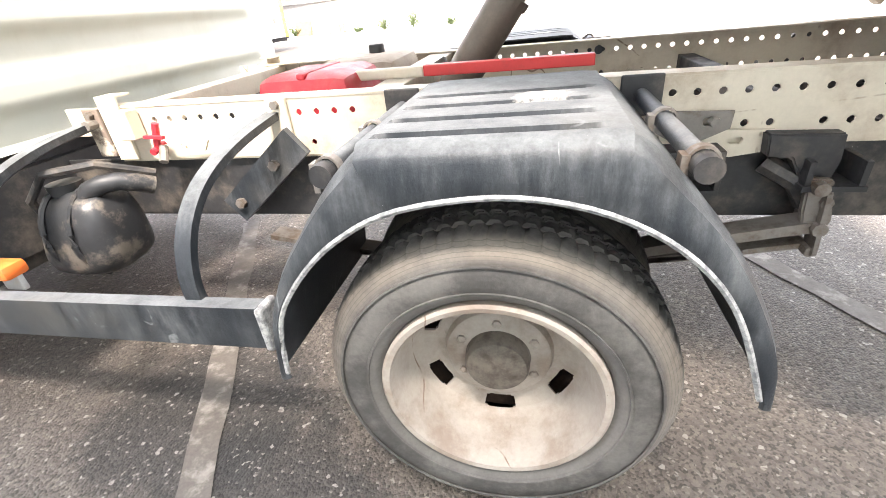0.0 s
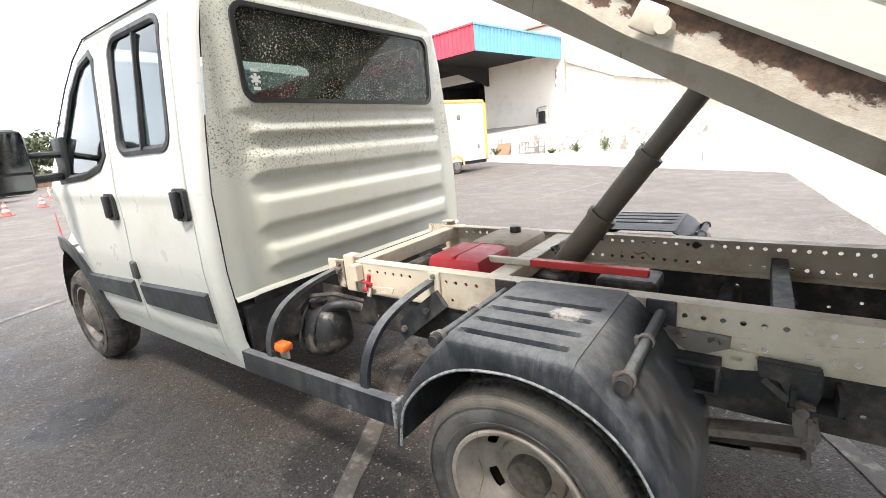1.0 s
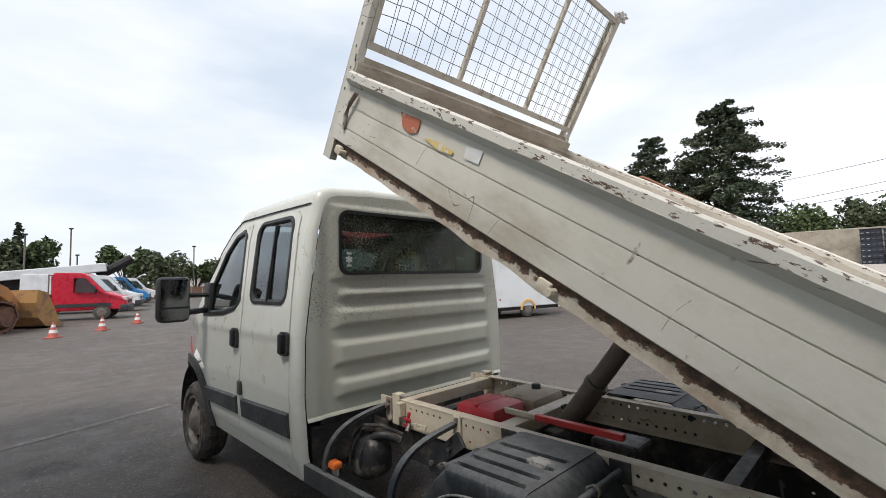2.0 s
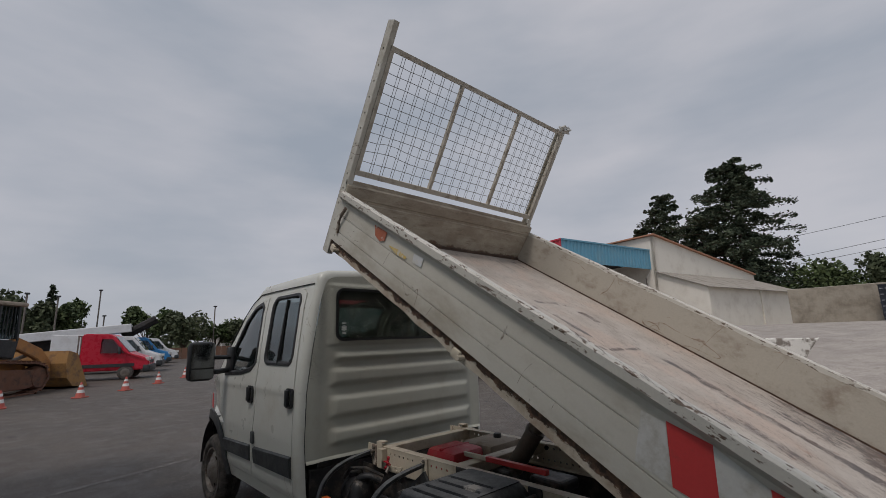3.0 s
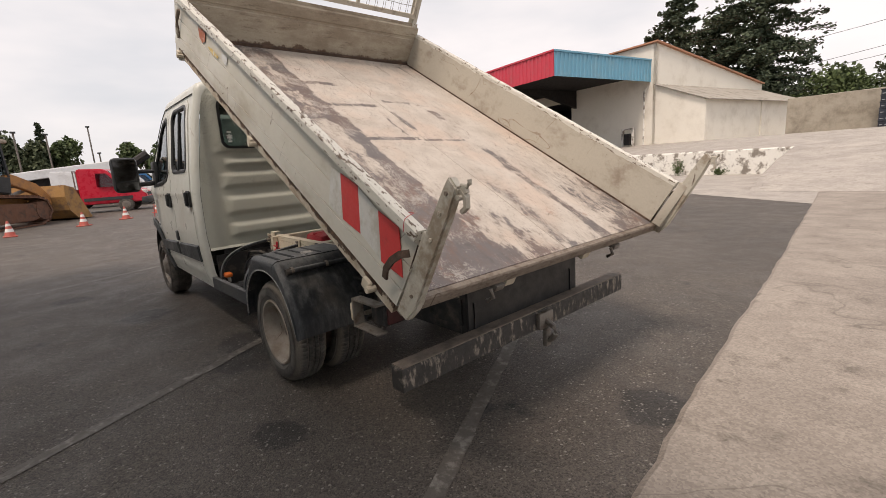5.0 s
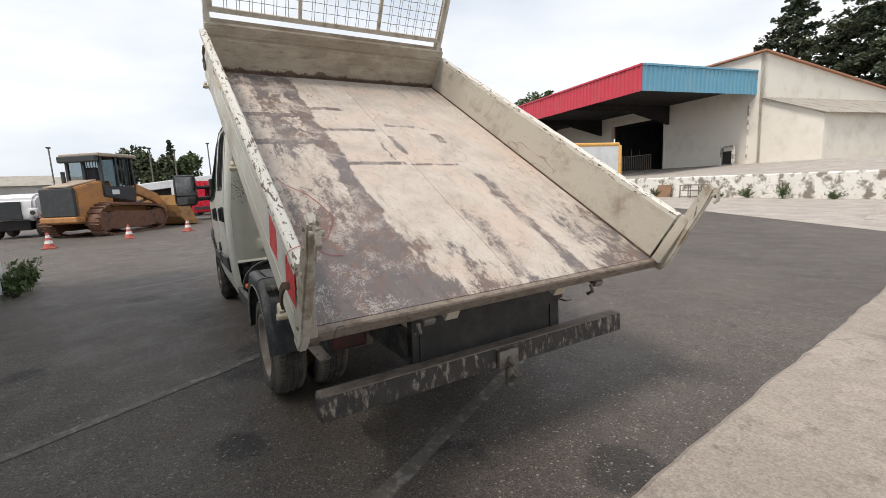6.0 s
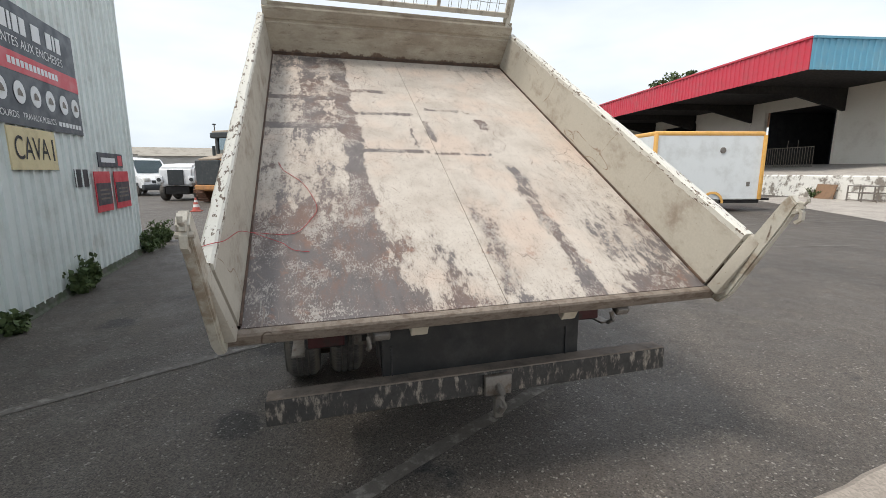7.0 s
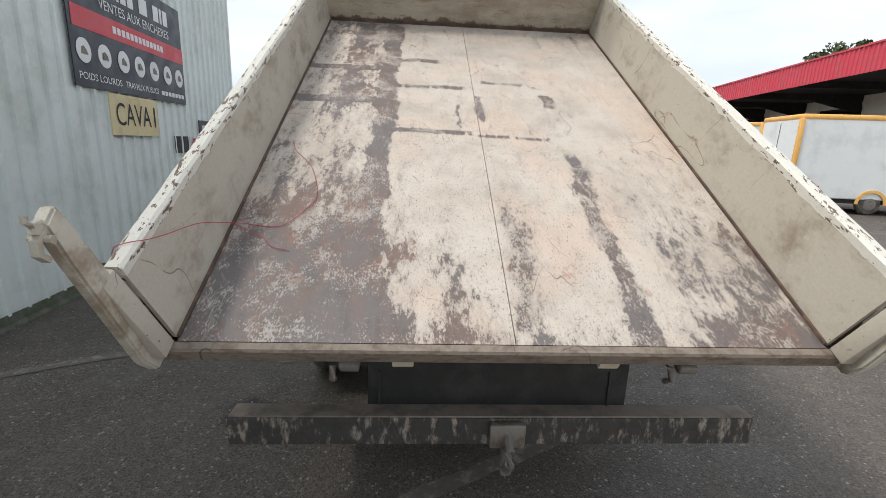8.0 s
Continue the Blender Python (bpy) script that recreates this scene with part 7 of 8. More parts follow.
def trailer(at, turn):
    t = thing("box_trailer", "white box trailer with yellow-orange trim, parked on asphalt", "trailer", at, turn, "box trailers")
    L, W, H, Z = 3.8, 2.0, 2.25, 0.42
    part("body", a_box(0, L, 0, W, Z, Z + H - 0.06, bevel=0.03), TRAILER_WHITE, t)
    part("roof_trim", a_box(-0.02, L + 0.02, -0.02, W + 0.02, Z + H - 0.14, Z + H + 0.02, bevel=0.06), TRAILER_YELLOW, t, "rounded yellow-orange roof trim", smooth=True)
    for x in (0.0, L):
        for y in (0.0, W):
            part("corner_trim", a_box(x - 0.06, x + 0.06, y - 0.06, y + 0.06, Z, Z + H - 0.1, bevel=0.03), TRAILER_YELLOW, t, smooth=True)
    part("chassis", a_box(-0.05, L + 0.05, 0.05, W - 0.05, Z - 0.12, Z - 0.005), DARK_STEEL, t)
    for y, o in ((0.10, -1), (W - 0.10, 1)):
        cx = L * 0.56
        bm = bmesh.new()
        lathe(bm, [(0.0005, -0.1), (0.17, -0.1), (0.26, -0.09), (0.30, -0.05), (0.30, 0.05), (0.26, 0.09), (0.17, 0.1), (0.0005, 0.1)], 24, (cx, y, 0.30))
        w = part("wheel", bm, RUBBER, t, smooth=True)
        bm = bmesh.new()
        lathe(bm, [(0.0005, -0.115), (0.10, -0.11), (0.16, -0.102)], 20, (cx, y, 0.30))
        lathe(bm, [(0.16, 0.102), (0.10, 0.11), (0.0005, 0.115)], 20, (cx, y, 0.30))
        part("rim", bm, STEEL, w)
        bm = bmesh.new()
        loft(bm, [[(cx + 0.40 * math.cos(radians(k)), y + o * 0.125, 0.30 + 0.40 * math.sin(radians(k))) for k in range(0, 181, 12)], [(cx + 0.32 * math.cos(radians(k)), y + o * 0.13, 0.30 + 0.32 * math.sin(radians(k))) for k in range(0, 181, 12)]])
        part("mudguard", solid(bm, 0.02), TRAILER_YELLOW, t, smooth=True)
    bm = bmesh.new()
    lathe(bm, [(0.0005, -0.03), (0.08, -0.03), (0.10, -0.02), (0.10, 0.0)], 20, (L * 0.62, 0, Z + H - 0.60))
    part("round_vent", bm, STEEL, t)
    part("lamp", a_box(L - 0.5, L - 0.38, -0.012, 0.0, Z + 0.45, Z + 0.6), STEEL, t)
    part("lamp", a_box(0.7, 0.76, -0.012, 0.0, Z + 0.28, Z + 0.34), RED_PLASTIC, t)
    part("drawbar", bar([(L, W / 2, Z - 0.06), (L + 1.2, W / 2, Z - 0.06)], 0.08, 0.08), DARK_STEEL, t)
    part("door_seam", a_box(-0.012, -0.005, W / 2 - 0.01, W / 2 + 0.01, Z + 0.05, Z + H - 0.2), STEEL, t)
    return t


TURN = 78.0
t1 = trailer((-9.3, 10.2, 0), TURN)
copy_thing(t1, pose(-13.3, 10.6, 0, 0, 0, TURN))

# ---------------------------------------------------------------- track loader
YELLOW = mat("muddy_yellow_machine_paint", (0.47, 0.22, 0.075), 0.65, dirt=(0.27, 0.145, 0.08), amount=(0.42, 0.72), size=2.5, grain=0.15, fine=25)
TRACK = mat("rusty_track_steel", (0.17, 0.08, 0.05), 0.8, dirt=(0.07, 0.05, 0.04), size=4, grain=0.3, fine=20)
BUCKET = mat("worn_bucket_steel", (0.40, 0.22, 0.08), 0.65, dirt=(0.18, 0.11, 0.07), size=3, grain=0.2, fine=20)
CAB_GLASS = clear_glass("dark_machine_glass", (0.32, 0.38, 0.40))


loader = thing("track_loader", "muddy yellow track loader with a black cab", "loader", (-20.7, -3.9, 0), 143)
loader.matrix_basis = loader.matrix_basis @ Matrix.Scale(1.2, 4)
for y in (-0.85, 0.85):
    outline = [(-1.55, 0.42), (-1.35, 0.12), (-1.0, 0.02), (0.9, 0.02), (1.3, 0.14), (1.5, 0.45), (1.36, 0.80), (1.0, 0.92), (-1.05, 1.05), (-1.40, 0.85)]
    frame_part = part("track_frame", prism([(x * 0.82, 0.16 + z * 0.62) for x, z in outline], y - 0.18, y + 0.18, 0.02), TRACK, loader, "rusty track frame")
    # shoes, one by one round the outline
    ring = [Vector((x, y, z)) for x, z in outline]
    total = sum((ring[(k + 1) % len(ring)] - ring[k]).length for k in range(len(ring)))
    count, d, k, left = 38, 0.0, 0, 0.0
    shoe = None
    for i in range(count):
        target = total * i / count
        k, run = 0, 0.0
        while run + (ring[(k + 1) % len(ring)] - ring[k]).length < target:
            run += (ring[(k + 1) % len(ring)] - ring[k]).length
            k += 1
        a, b = ring[k], ring[(k + 1) % len(ring)]
        p = a + (b - a).normalized() * (target - run)
        ang = math.atan2((b - a).z, (b - a).x)
        m = Matrix.Translation(p) @ Matrix.Rotation(-ang, 4, "Y")
        if shoe is None:
            bm = bmesh.new()
            box(bm, -0.10, 0.10, -0.25, 0.25, -0.015, 0.03)
            box(bm, -0.02, 0.01, -0.25, 0.25, -0.065, -0.015)
            shoe = part("track_shoe", bm, TRACK, frame_part, basis=m)
        else:
            ob = new("track_shoe", shoe.data)
            ob.parent, ob.matrix_basis = frame_part, m
    for x in (-1.25, 1.2):
        bm = bmesh.new()
        lathe(bm, [(0.0005, -0.2), (0.30, -0.2), (0.36, -0.1), (0.36, 0.1), (0.30, 0.2), (0.0005, 0.2)], 20, (x, y, 0.47))
        part("sprocket", bm, TRACK, loader, smooth=True)
part("engine_body", prism([(-1.78, 0.55), (-0.35, 0.6), (-0.35, 1.80), (-0.75, 1.84), (-1.72, 1.62)], -0.62, 0.62, 0.04), YELLOW, loader, "muddy yellow engine cover", smooth=True)
part("rear_grille", a_box(-1.86, -1.74, -0.60, 0.60, 0.70, 1.60, bevel=0.03), DARK_TRIM, loader, "black engine grille")
part("rear_counterweight", a_box(-1.92, -1.6, -0.66, 0.66, 0.50, 0.69, bevel=0.04), YELLOW, loader)
part("belly", a_box(-1.6, 1.2, -0.60, 0.60, 0.45, 0.95, bevel=0.04), YELLOW, loader)
cabm = part("machine_cab", prism([(-0.75, 1.3), (0.62, 1.05), (0.72, 1.62), (-0.74, 1.66)], -0.66, 0.66, 0.03), DARK_TRIM, loader, "black operator cab")
for y in (-0.62, 0.62):
    for x, lean in ((-0.71, 0.02), (-0.08, 0.0), (0.65, -0.06)):
        part("cab_post", bar([(x, y, 1.60), (x + lean, y, 2.66)], 0.09, 0.07, up=Vector((1, 0, 0))), DARK_TRIM, cabm)
    for x0, x1 in ((-0.66, -0.13), (-0.03, 0.57)):
        part("cab_window", a_box(x0, x1, y - 0.004, y + 0.004, 1.66, 2.62), CAB_GLASS, cabm)
    for x in (0.10, 0.22, 0.34, 0.46):
        part("window_bar", bar([(x, y * 1.03, 1.66), (x, y * 1.03, 2.62)], 0.02, 0.02, up=Vector((1, 0, 0))), DARK_TRIM, cabm)
part("cab_window", a_box(0.64, 0.655, -0.56, 0.56, 1.66, 2.62), CAB_GLASS, cabm)
part("rear_post", a_box(-0.74, -0.66, -0.05, 0.05, 1.64, 2.66), DARK_TRIM, cabm)
part("operator_seat", a_box(-0.45, 0.0, -0.26, 0.26, 1.66, 1.80, bevel=0.04), SEAT, cabm)
part("seat_back", a_box(-0.50, -0.38, -0.26, 0.26, 1.80, 2.30, bevel=0.04), SEAT, cabm)
part("rear_lamp_bar", a_box(-0.98, -0.80, -0.70, 0.70, 2.46, 2.68, bevel=0.04), DARK_TRIM, cabm)
part("hood_plate", prism([(-1.80, 1.625), (-0.76, 1.845), (-0.76, 1.885), (-1.80, 1.665)], -0.45, 0.45), TANK_BEIGE, loader, "dusty beige engine hood top")
part("cab_roof", a_box(-0.85, 0.80, -0.74, 0.74, 2.64, 2.76, bevel=0.04), TANK_BEIGE, loader, smooth=True)
part("brand_plate", a_box(-0.42, -0.12, -0.676, -0.670, 1.36, 1.52), SIGN_WHITE, cabm)
for y in (-0.55, 0.55):
    part("lift_arm", prism([(0.2, 1.45), (0.7, 1.72), (1.7, 1.35), (2.45, 0.62), (2.30, 0.48), (1.5, 1.05), (0.7, 1.36), (0.3, 1.2)], y - 0.09, y + 0.09, 0.02), YELLOW, loader)
    part("lift_ram", tube([(0.4, y + 0.12, 0.9), (1.55, y + 0.12, 1.2)], 0.06, 8), STEEL, loader)
bm = bmesh.new()
prof = [(2.2, 1.25), (2.15, 0.85), (2.25, 0.40), (2.55, 0.12), (3.25, 0.05)]
loft(bm, [[(x, -1.15, z) for x, z in prof], [(x, 1.15, z) for x, z in prof]])
solid(bm, 0.05)
for y in (-1.15, 1.15):
    f = [bm.verts.new((x, y, z)) for x, z in prof + [(2.6, 1.15)]]
    bm.faces.new(f)
buck = part("bucket", bm, BUCKET, loader, "worn brown steel bucket")
for k in range(8):
    y = -1.05 + 0.30 * k
    part("bucket_tooth", prism([(3.2, 0.03), (3.48, 0.04), (3.2, 0.12)], y - 0.05, y + 0.05), STEEL, buck)
part("exhaust", tube([(-1.2, 0.3, 1.6), (-1.2, 0.3, 2.15)], 0.06, 10), DARK_TRIM, loader)


# ---------------------------------------------------------------- parked vans
def van(label, at, turn, paint, chassis_cab=False, length=5.6):
    """A forward-nosed van: side outline carried across, with windows, wheels, lamps. Local x is its front."""
    v = thing("van", label, "van", at, turn, "parked vans")
    nose = [(0.0, 0.45), (0.0, 0.85), (-0.12, 1.02), (-0.85, 1.28), (-1.55, 2.12), (-1.75, 2.22)]
    tail = [(-2.75, 2.26), (-2.85, 2.2), (-2.85, 0.45)] if chassis_cab else [(-length + 0.1, 2.40), (-length, 2.3), (-length, 0.45)]
    outline = nose + tail
    bm = prism([(x, z) for x, z in outline], -0.98, 0.98)
    for q in bm.verts:
        if q.co.z > 1.35:
            q.co.y *= 1 - 0.10 * (q.co.z - 1.35)
        if q.co.x > -0.5:
            q.co.y *= 0.92
    bmesh.ops.bevel(bm, geom=list(bm.edges), offset=0.05, segments=2, affect="EDGES")
    part("body", bm, paint, v, smooth=True)
    for s in (-1, 1):
        bm = bmesh.new()
        pts = [(-1.05, 1.30), (-1.60, 1.98), (-2.05, 2.0), (-2.05, 1.30)]
        bm.faces.new([bm.verts.new((x, s * (0.988 - 0.10 * (z - 1.35) + 0.008), z)) for x, z in pts])
        part("side_window", solid(bm, 0.01), CAB_GLASS, v)
        part("side_trim", a_box(-length + 0.2 if not chassis_cab else -2.7, -0.6, s * 0.985 - 0.012, s * 0.985 + 0.012, 0.62, 0.78), DARK_TRIM, v)
        part("headlight", a_box(-0.22, 0.03, s * 0.70 - 0.16, s * 0.70 + 0.16, 0.86, 1.05, bevel=0.03), REFLEX_WHITE, v, smooth=True)
        part("mirror", a_box(-1.28, -1.18, s * 1.15 - 0.10, s * 1.15 + 0.10, 1.25, 1.60, bevel=0.03), DARK_TRIM, v, smooth=True)
        for x in (-0.95, -length + 1.2):
            bm = bmesh.new()
            lathe(bm, [(0.0005, -0.11), (0.2, -0.11), (0.31, -0.09), (0.345, -0.05), (0.345, 0.05), (0.31, 0.09), (0.2, 0.11), (0.0005, 0.11)], 24, (x, s * 0.90, 0.345))
            w = part("wheel", bm, RUBBER, v, smooth=True)
            bm = bmesh.new()
            lathe(bm, [(0.0005, s * 0.118), (0.12, s * 0.125), (0.20, s * 0.112)], 18, (x, s * 0.90, 0.345))
            part("rim", bm, STEEL, w)
    bm = bmesh.new()
    bm.faces.new([bm.verts.new(p) for p in ((-0.88, -0.84, 1.33), (-0.88, 0.84, 1.33), (-1.54, 0.78, 2.10), (-1.54, -0.78, 2.10))])
    bmesh.ops.translate(bm, verts=bm.verts, vec=(0.015, 0, 0.02))
    part("windscreen", solid(bm, 0.01), CAB_GLASS, v)
    part("bumper", a_box(-0.25, 0.07, -0.95, 0.95, 0.34, 0.68, bevel=0.06), DARK_TRIM, v, smooth=True)
    part("grille", a_box(-0.06, 0.02, -0.45, 0.45, 0.74, 0.92, bevel=0.02), DARK_TRIM, v)
    if chassis_cab:
        part("load_bed", a_box(-length - 0.2, -2.95, -1.0, 1.0, 0.85, 1.25, bevel=0.02), STEEL, v)
        part("chassis", a_box(-length, -2.8, -0.45, 0.45, 0.45, 0.84), DARK_STEEL, v)
        for y in (-0.9, -0.45, 0, 0.45, 0.9):
            part("rack_bar", tube([(-2.97, y, 1.2), (-2.97, y, 2.15)], 0.03, 6), STEEL, v)
        part("rack_rail", tube([(-2.97, -0.95, 2.15), (-2.97, 0.95, 2.15)], 0.03, 6), STEEL, v)
    return v


VAN_RED = mat("red_van_paint", (0.55, 0.02, 0.045), 0.3, grain=0.03, bump=0.0)
VAN_WHITE = mat("white_van_paint", (0.72, 0.73, 0.74), 0.3, dirt=(0.6, 0.6, 0.6), size=1, grain=0.03, bump=0.0)
VAN_BLUE = mat("blue_van_paint", (0.04, 0.25, 0.55), 0.3, grain=0.03, bump=0.0)
van("red chassis cab van with a rack, parked on asphalt", (-26.2, 2.4, 0), 72, VAN_RED, True)
van("white panel van parked in a row", (-32.6, 4.1, 0), 74, VAN_WHITE)
van("blue panel van parked in a row", (-39.6, 6.0, 0), 76, VAN_BLUE)
van("white panel van parked in a row", (-46.5, 8.0, 0), 76, VAN_WHITE)
van("white panel van near the shed corner", (-27.5, -9.6, 0), 40, VAN_WHITE)
machine = thing("compact_loader", "white compact loader with black wheels, seen from behind", "loader", (-21.6, -7.2, 0), -8)
bm = prism([(-2.2, 0.75), (0.0, 0.70), (0.06, 1.20), (-0.05, 1.62), (-0.45, 1.80), (-2.2, 1.86)], -0.80, 0.80, 0.10)
part("engine_hood", bm, VAN_WHITE, machine, "rounded white engine hood", smooth=True)
part("rear_grille", a_box(-0.02, 0.08, -0.36, 0.36, 0.78, 1.52, bevel=0.02), DARK_TRIM, machine, "black engine grille")
part("chassis", a_box(-2.4, -0.02, -0.55, 0.55, 0.32, 0.74, bevel=0.04), DARK_STEEL, machine)
for y in (-0.74, 0.74):
    pod = part("lamp_pod", a_box(-0.12, 0.12, y - 0.16, y + 0.16, 0.86, 1.22, bevel=0.05), VAN_WHITE, machine, "white lamp pod", smooth=True)
    bm = bmesh.new()
    lathe(bm, [(0.0005, 0.0), (0.085, 0.0), (0.09, 0.02), (0.09, 0.05)], 18)
    bmesh.ops.rotate(bm, verts=bm.verts, matrix=Matrix.Rotation(radians(90), 3, "Z"))
    bmesh.ops.translate(bm, verts=bm.verts, vec=(0.155, y, 1.04))
    part("round_lamp", bm, DARK_TRIM, pod)
    for x in (-0.55, -1.9):
        bm = bmesh.new()
        lathe(bm, [(0.0005, -0.16), (0.24, -0.16), (0.39, -0.12), (0.42, -0.06), (0.42, 0.06), (0.39, 0.12), (0.24, 0.16), (0.0005, 0.16)], 24, (x, y * 1.05, 0.42))
        part("wheel", bm, RUBBER, machine, smooth=True)
awning = thing("white_tipper_body", "long white tilted tipper body behind the vans", "truck body", (-39.5, 0.3, 0), 80)
part("body", a_box(-4, 3.2, -1.1, 1.1, 2.3, 2.9, bevel=0.05, m=Matrix.Rotation(radians(-6), 4, "Y")), VAN_WHITE, awning)
part("chassis", a_box(-4, 3.0, -0.5, 0.5, 0.5, 2.2), DARK_STEEL, awning)
part("dark_ram", tube([(2.4, 0, 2.3), (4.4, 0, 3.6)], 0.32, 8), DARK_STEEL, awning)

# ---------------------------------------------------------------- cones
CONE_RED = mat("red_orange_cone", (0.50, 0.10, 0.075), 0.6, dirt=(0.40, 0.14, 0.11), size=8)
CONE_WHITE = mat("white_cone_band", (0.72, 0.71, 0.69), 0.5, dirt=(0.55, 0.53, 0.5), size=8)
cone = thing("traffic_cone", "red and white traffic cone on the asphalt", "cone", (-16.2, -2.92, 0), 0, "row of cones")


def cone_piece(z0, z1):
    r = lambda z: 0.14 - 0.115 * (z - 0.04) / 0.46  # noqa: E731
    bm = bmesh.new()
    lathe(bm, [(r(z0), z0), (r(z1), z1)], 18)
    bmesh.ops.rotate(bm, verts=bm.verts, matrix=Matrix.Rotation(radians(90), 3, "X"))
    if z1 > 0.49:
        bm.faces.new([q for q in bm.verts if abs(q.co.z - z1) < 1e-5])
    return bm


base = part("base", a_box(-0.17, 0.17, -0.17, 0.17, 0, 0.04, bevel=0.012), CONE_RED, cone)
for z0, z1, m in ((0.04, 0.16, CONE_RED), (0.16, 0.26, CONE_WHITE), (0.26, 0.34, CONE_RED), (0.34, 0.42, CONE_WHITE), (0.42, 0.50, CONE_RED)):
    part("band", cone_piece(z0, z1), m, cone, smooth=True)
for x, y in ((-17.5, -1.05), (-18.9, 0.36), (-21.1, 1.82), (-23.5, 3.38), (-30.0, 5.3), (-33.5, 6.1), (-37.0, 6.9), (-14.8, -4.87)):
    copy_thing(cone, pose(x, y, 0, 0, 0, random.Random(int(x * 7)).uniform(0, 90)))

# ---------------------------------------------------------------- trees and plants
def leaf_material(name, a, b):
    g = Graph(name)
    n = g.n.new("ShaderNodeNewGeometry")
    c = g.mix(n.outputs["Random Per Island"], a, b)
    c = g.mix(g.step(g.noise(0.5, 3), 0.3, 0.7), c, g.mix(0.5, c, (0.02, 0.03, 0.015)))
    g.b.inputs["Subsurface Weight"].default_value = 0.0
    return g.done(c, 0.75)


NEEDLE = leaf_material("dark_conifer_needles", (0.026, 0.048, 0.027), (0.10, 0.13, 0.075))
LEAF = leaf_material("green_leaves", (0.045, 0.075, 0.022), (0.11, 0.15, 0.05))
OLIVE = leaf_material("olive_leaves", (0.055, 0.075, 0.035), (0.12, 0.14, 0.07))
BARK = mat("brown_bark", (0.10, 0.075, 0.055), 0.9, dirt=(0.06, 0.045, 0.035), size=4, grain=0.3, fine=20, bump=0.5)


def leaves(points, size, rng, flat=0.0):
    """Small bent leaf sprays at the given points, written straight into one mesh."""
    co, faces = [], []
    for p in points:
        a = Vector((rng.gauss(0, 1), rng.gauss(0, 1), rng.gauss(0, 1) * (1 - flat))).normalized()
        b = a.cross(Vector((rng.gauss(0, 1), rng.gauss(0, 1), rng.gauss(0, 1)))).normalized()
        s = size * rng.uniform(0.6, 1.35)
        i = len(co)
        co += [p - a * s * 0.6, p + b * s * 0.42, p + a * s * 0.75, p - b * s * 0.38 + a * s * 0.1]
        faces.append((i, i + 1, i + 2, i + 3))
    return co, faces


def leaf_part(name, co, faces, material, parent, label=""):
    me = bpy.data.meshes.new(name)
    me.from_pydata([tuple(c) for c in co], [], faces)
    me.materials.append(material)
    ob = new(name, me)
    ob.parent = parent
    if label:
        ob["label"] = label
    return tagged(ob, kind="stuff")


def conifer(at, height, radius, seed, label, sprays=5200, size=0.42):
    """A tall dark conifer: tiers of drooping limbs, uneven, with gaps between."""
    rng = random.Random(seed)
    t = thing("conifer_tree", label, "tree", at)
    lean = rng.uniform(-0.3, 0.3)
    bm = bmesh.new()
    sweep(bm, [(lean * f, 0, height * f) for f in (0, 0.3, 0.6, 0.98)], circle(1.0, 8))
    for q in bm.verts:
        f = q.co.z / height
        q.co.x, q.co.y = lean * f + (q.co.x - lean * f) * (0.32 * (1 - f) + 0.03), q.co.y * (0.32 * (1 - f) + 0.03)
    part("trunk", bm, BARK, t)
    pts, limbs = [], bmesh.new()
    n = int(height * 12)
    for k in range(n):
        f = 0.10 + 0.88 * (k + rng.random()) / n
        reach = radius * (0.10 + 0.90 * (1 - f) ** 0.55) * (0.60 + 0.40 * smooth01(f, 0.08, 0.35)) * rng.uniform(0.50, 1.28) * (0.92 + 0.35 * noise.noise((f * 7, seed, math.cos(k) * 0.6)))
        az = rng.uniform(0, 2 * math.pi)
        root = Vector((lean * f, 0, height * f))
        d = Vector((math.cos(az), math.sin(az), 0))
        rise = rng.uniform(0.10, 0.50)
        arc = [root + d * reach * q + Vector((0, 0, reach * (rise * q - 0.30 * q * q))) for q in (0, 0.4, 0.75, 1.0)]
        sweep(limbs, arc, circle(0.035, 4), caps=False)
        for _ in range(int(sprays / n)):
            q = rng.random() ** 0.6
            p = root + d * reach * q + Vector((0, 0, reach * (rise * q - 0.30 * q * q)))
            side = Vector((-d.y, d.x, 0)) * rng.gauss(0, 0.11) * reach * (1.15 - q)
            pts.append(p + side + Vector((0, 0, rng.gauss(0.0, 0.08 + 0.022 * reach))))
    part("branchwork", limbs, BARK, t)
    leaf_part("crown", *leaves(pts, size, rng, 0.6), NEEDLE, t)
    return t


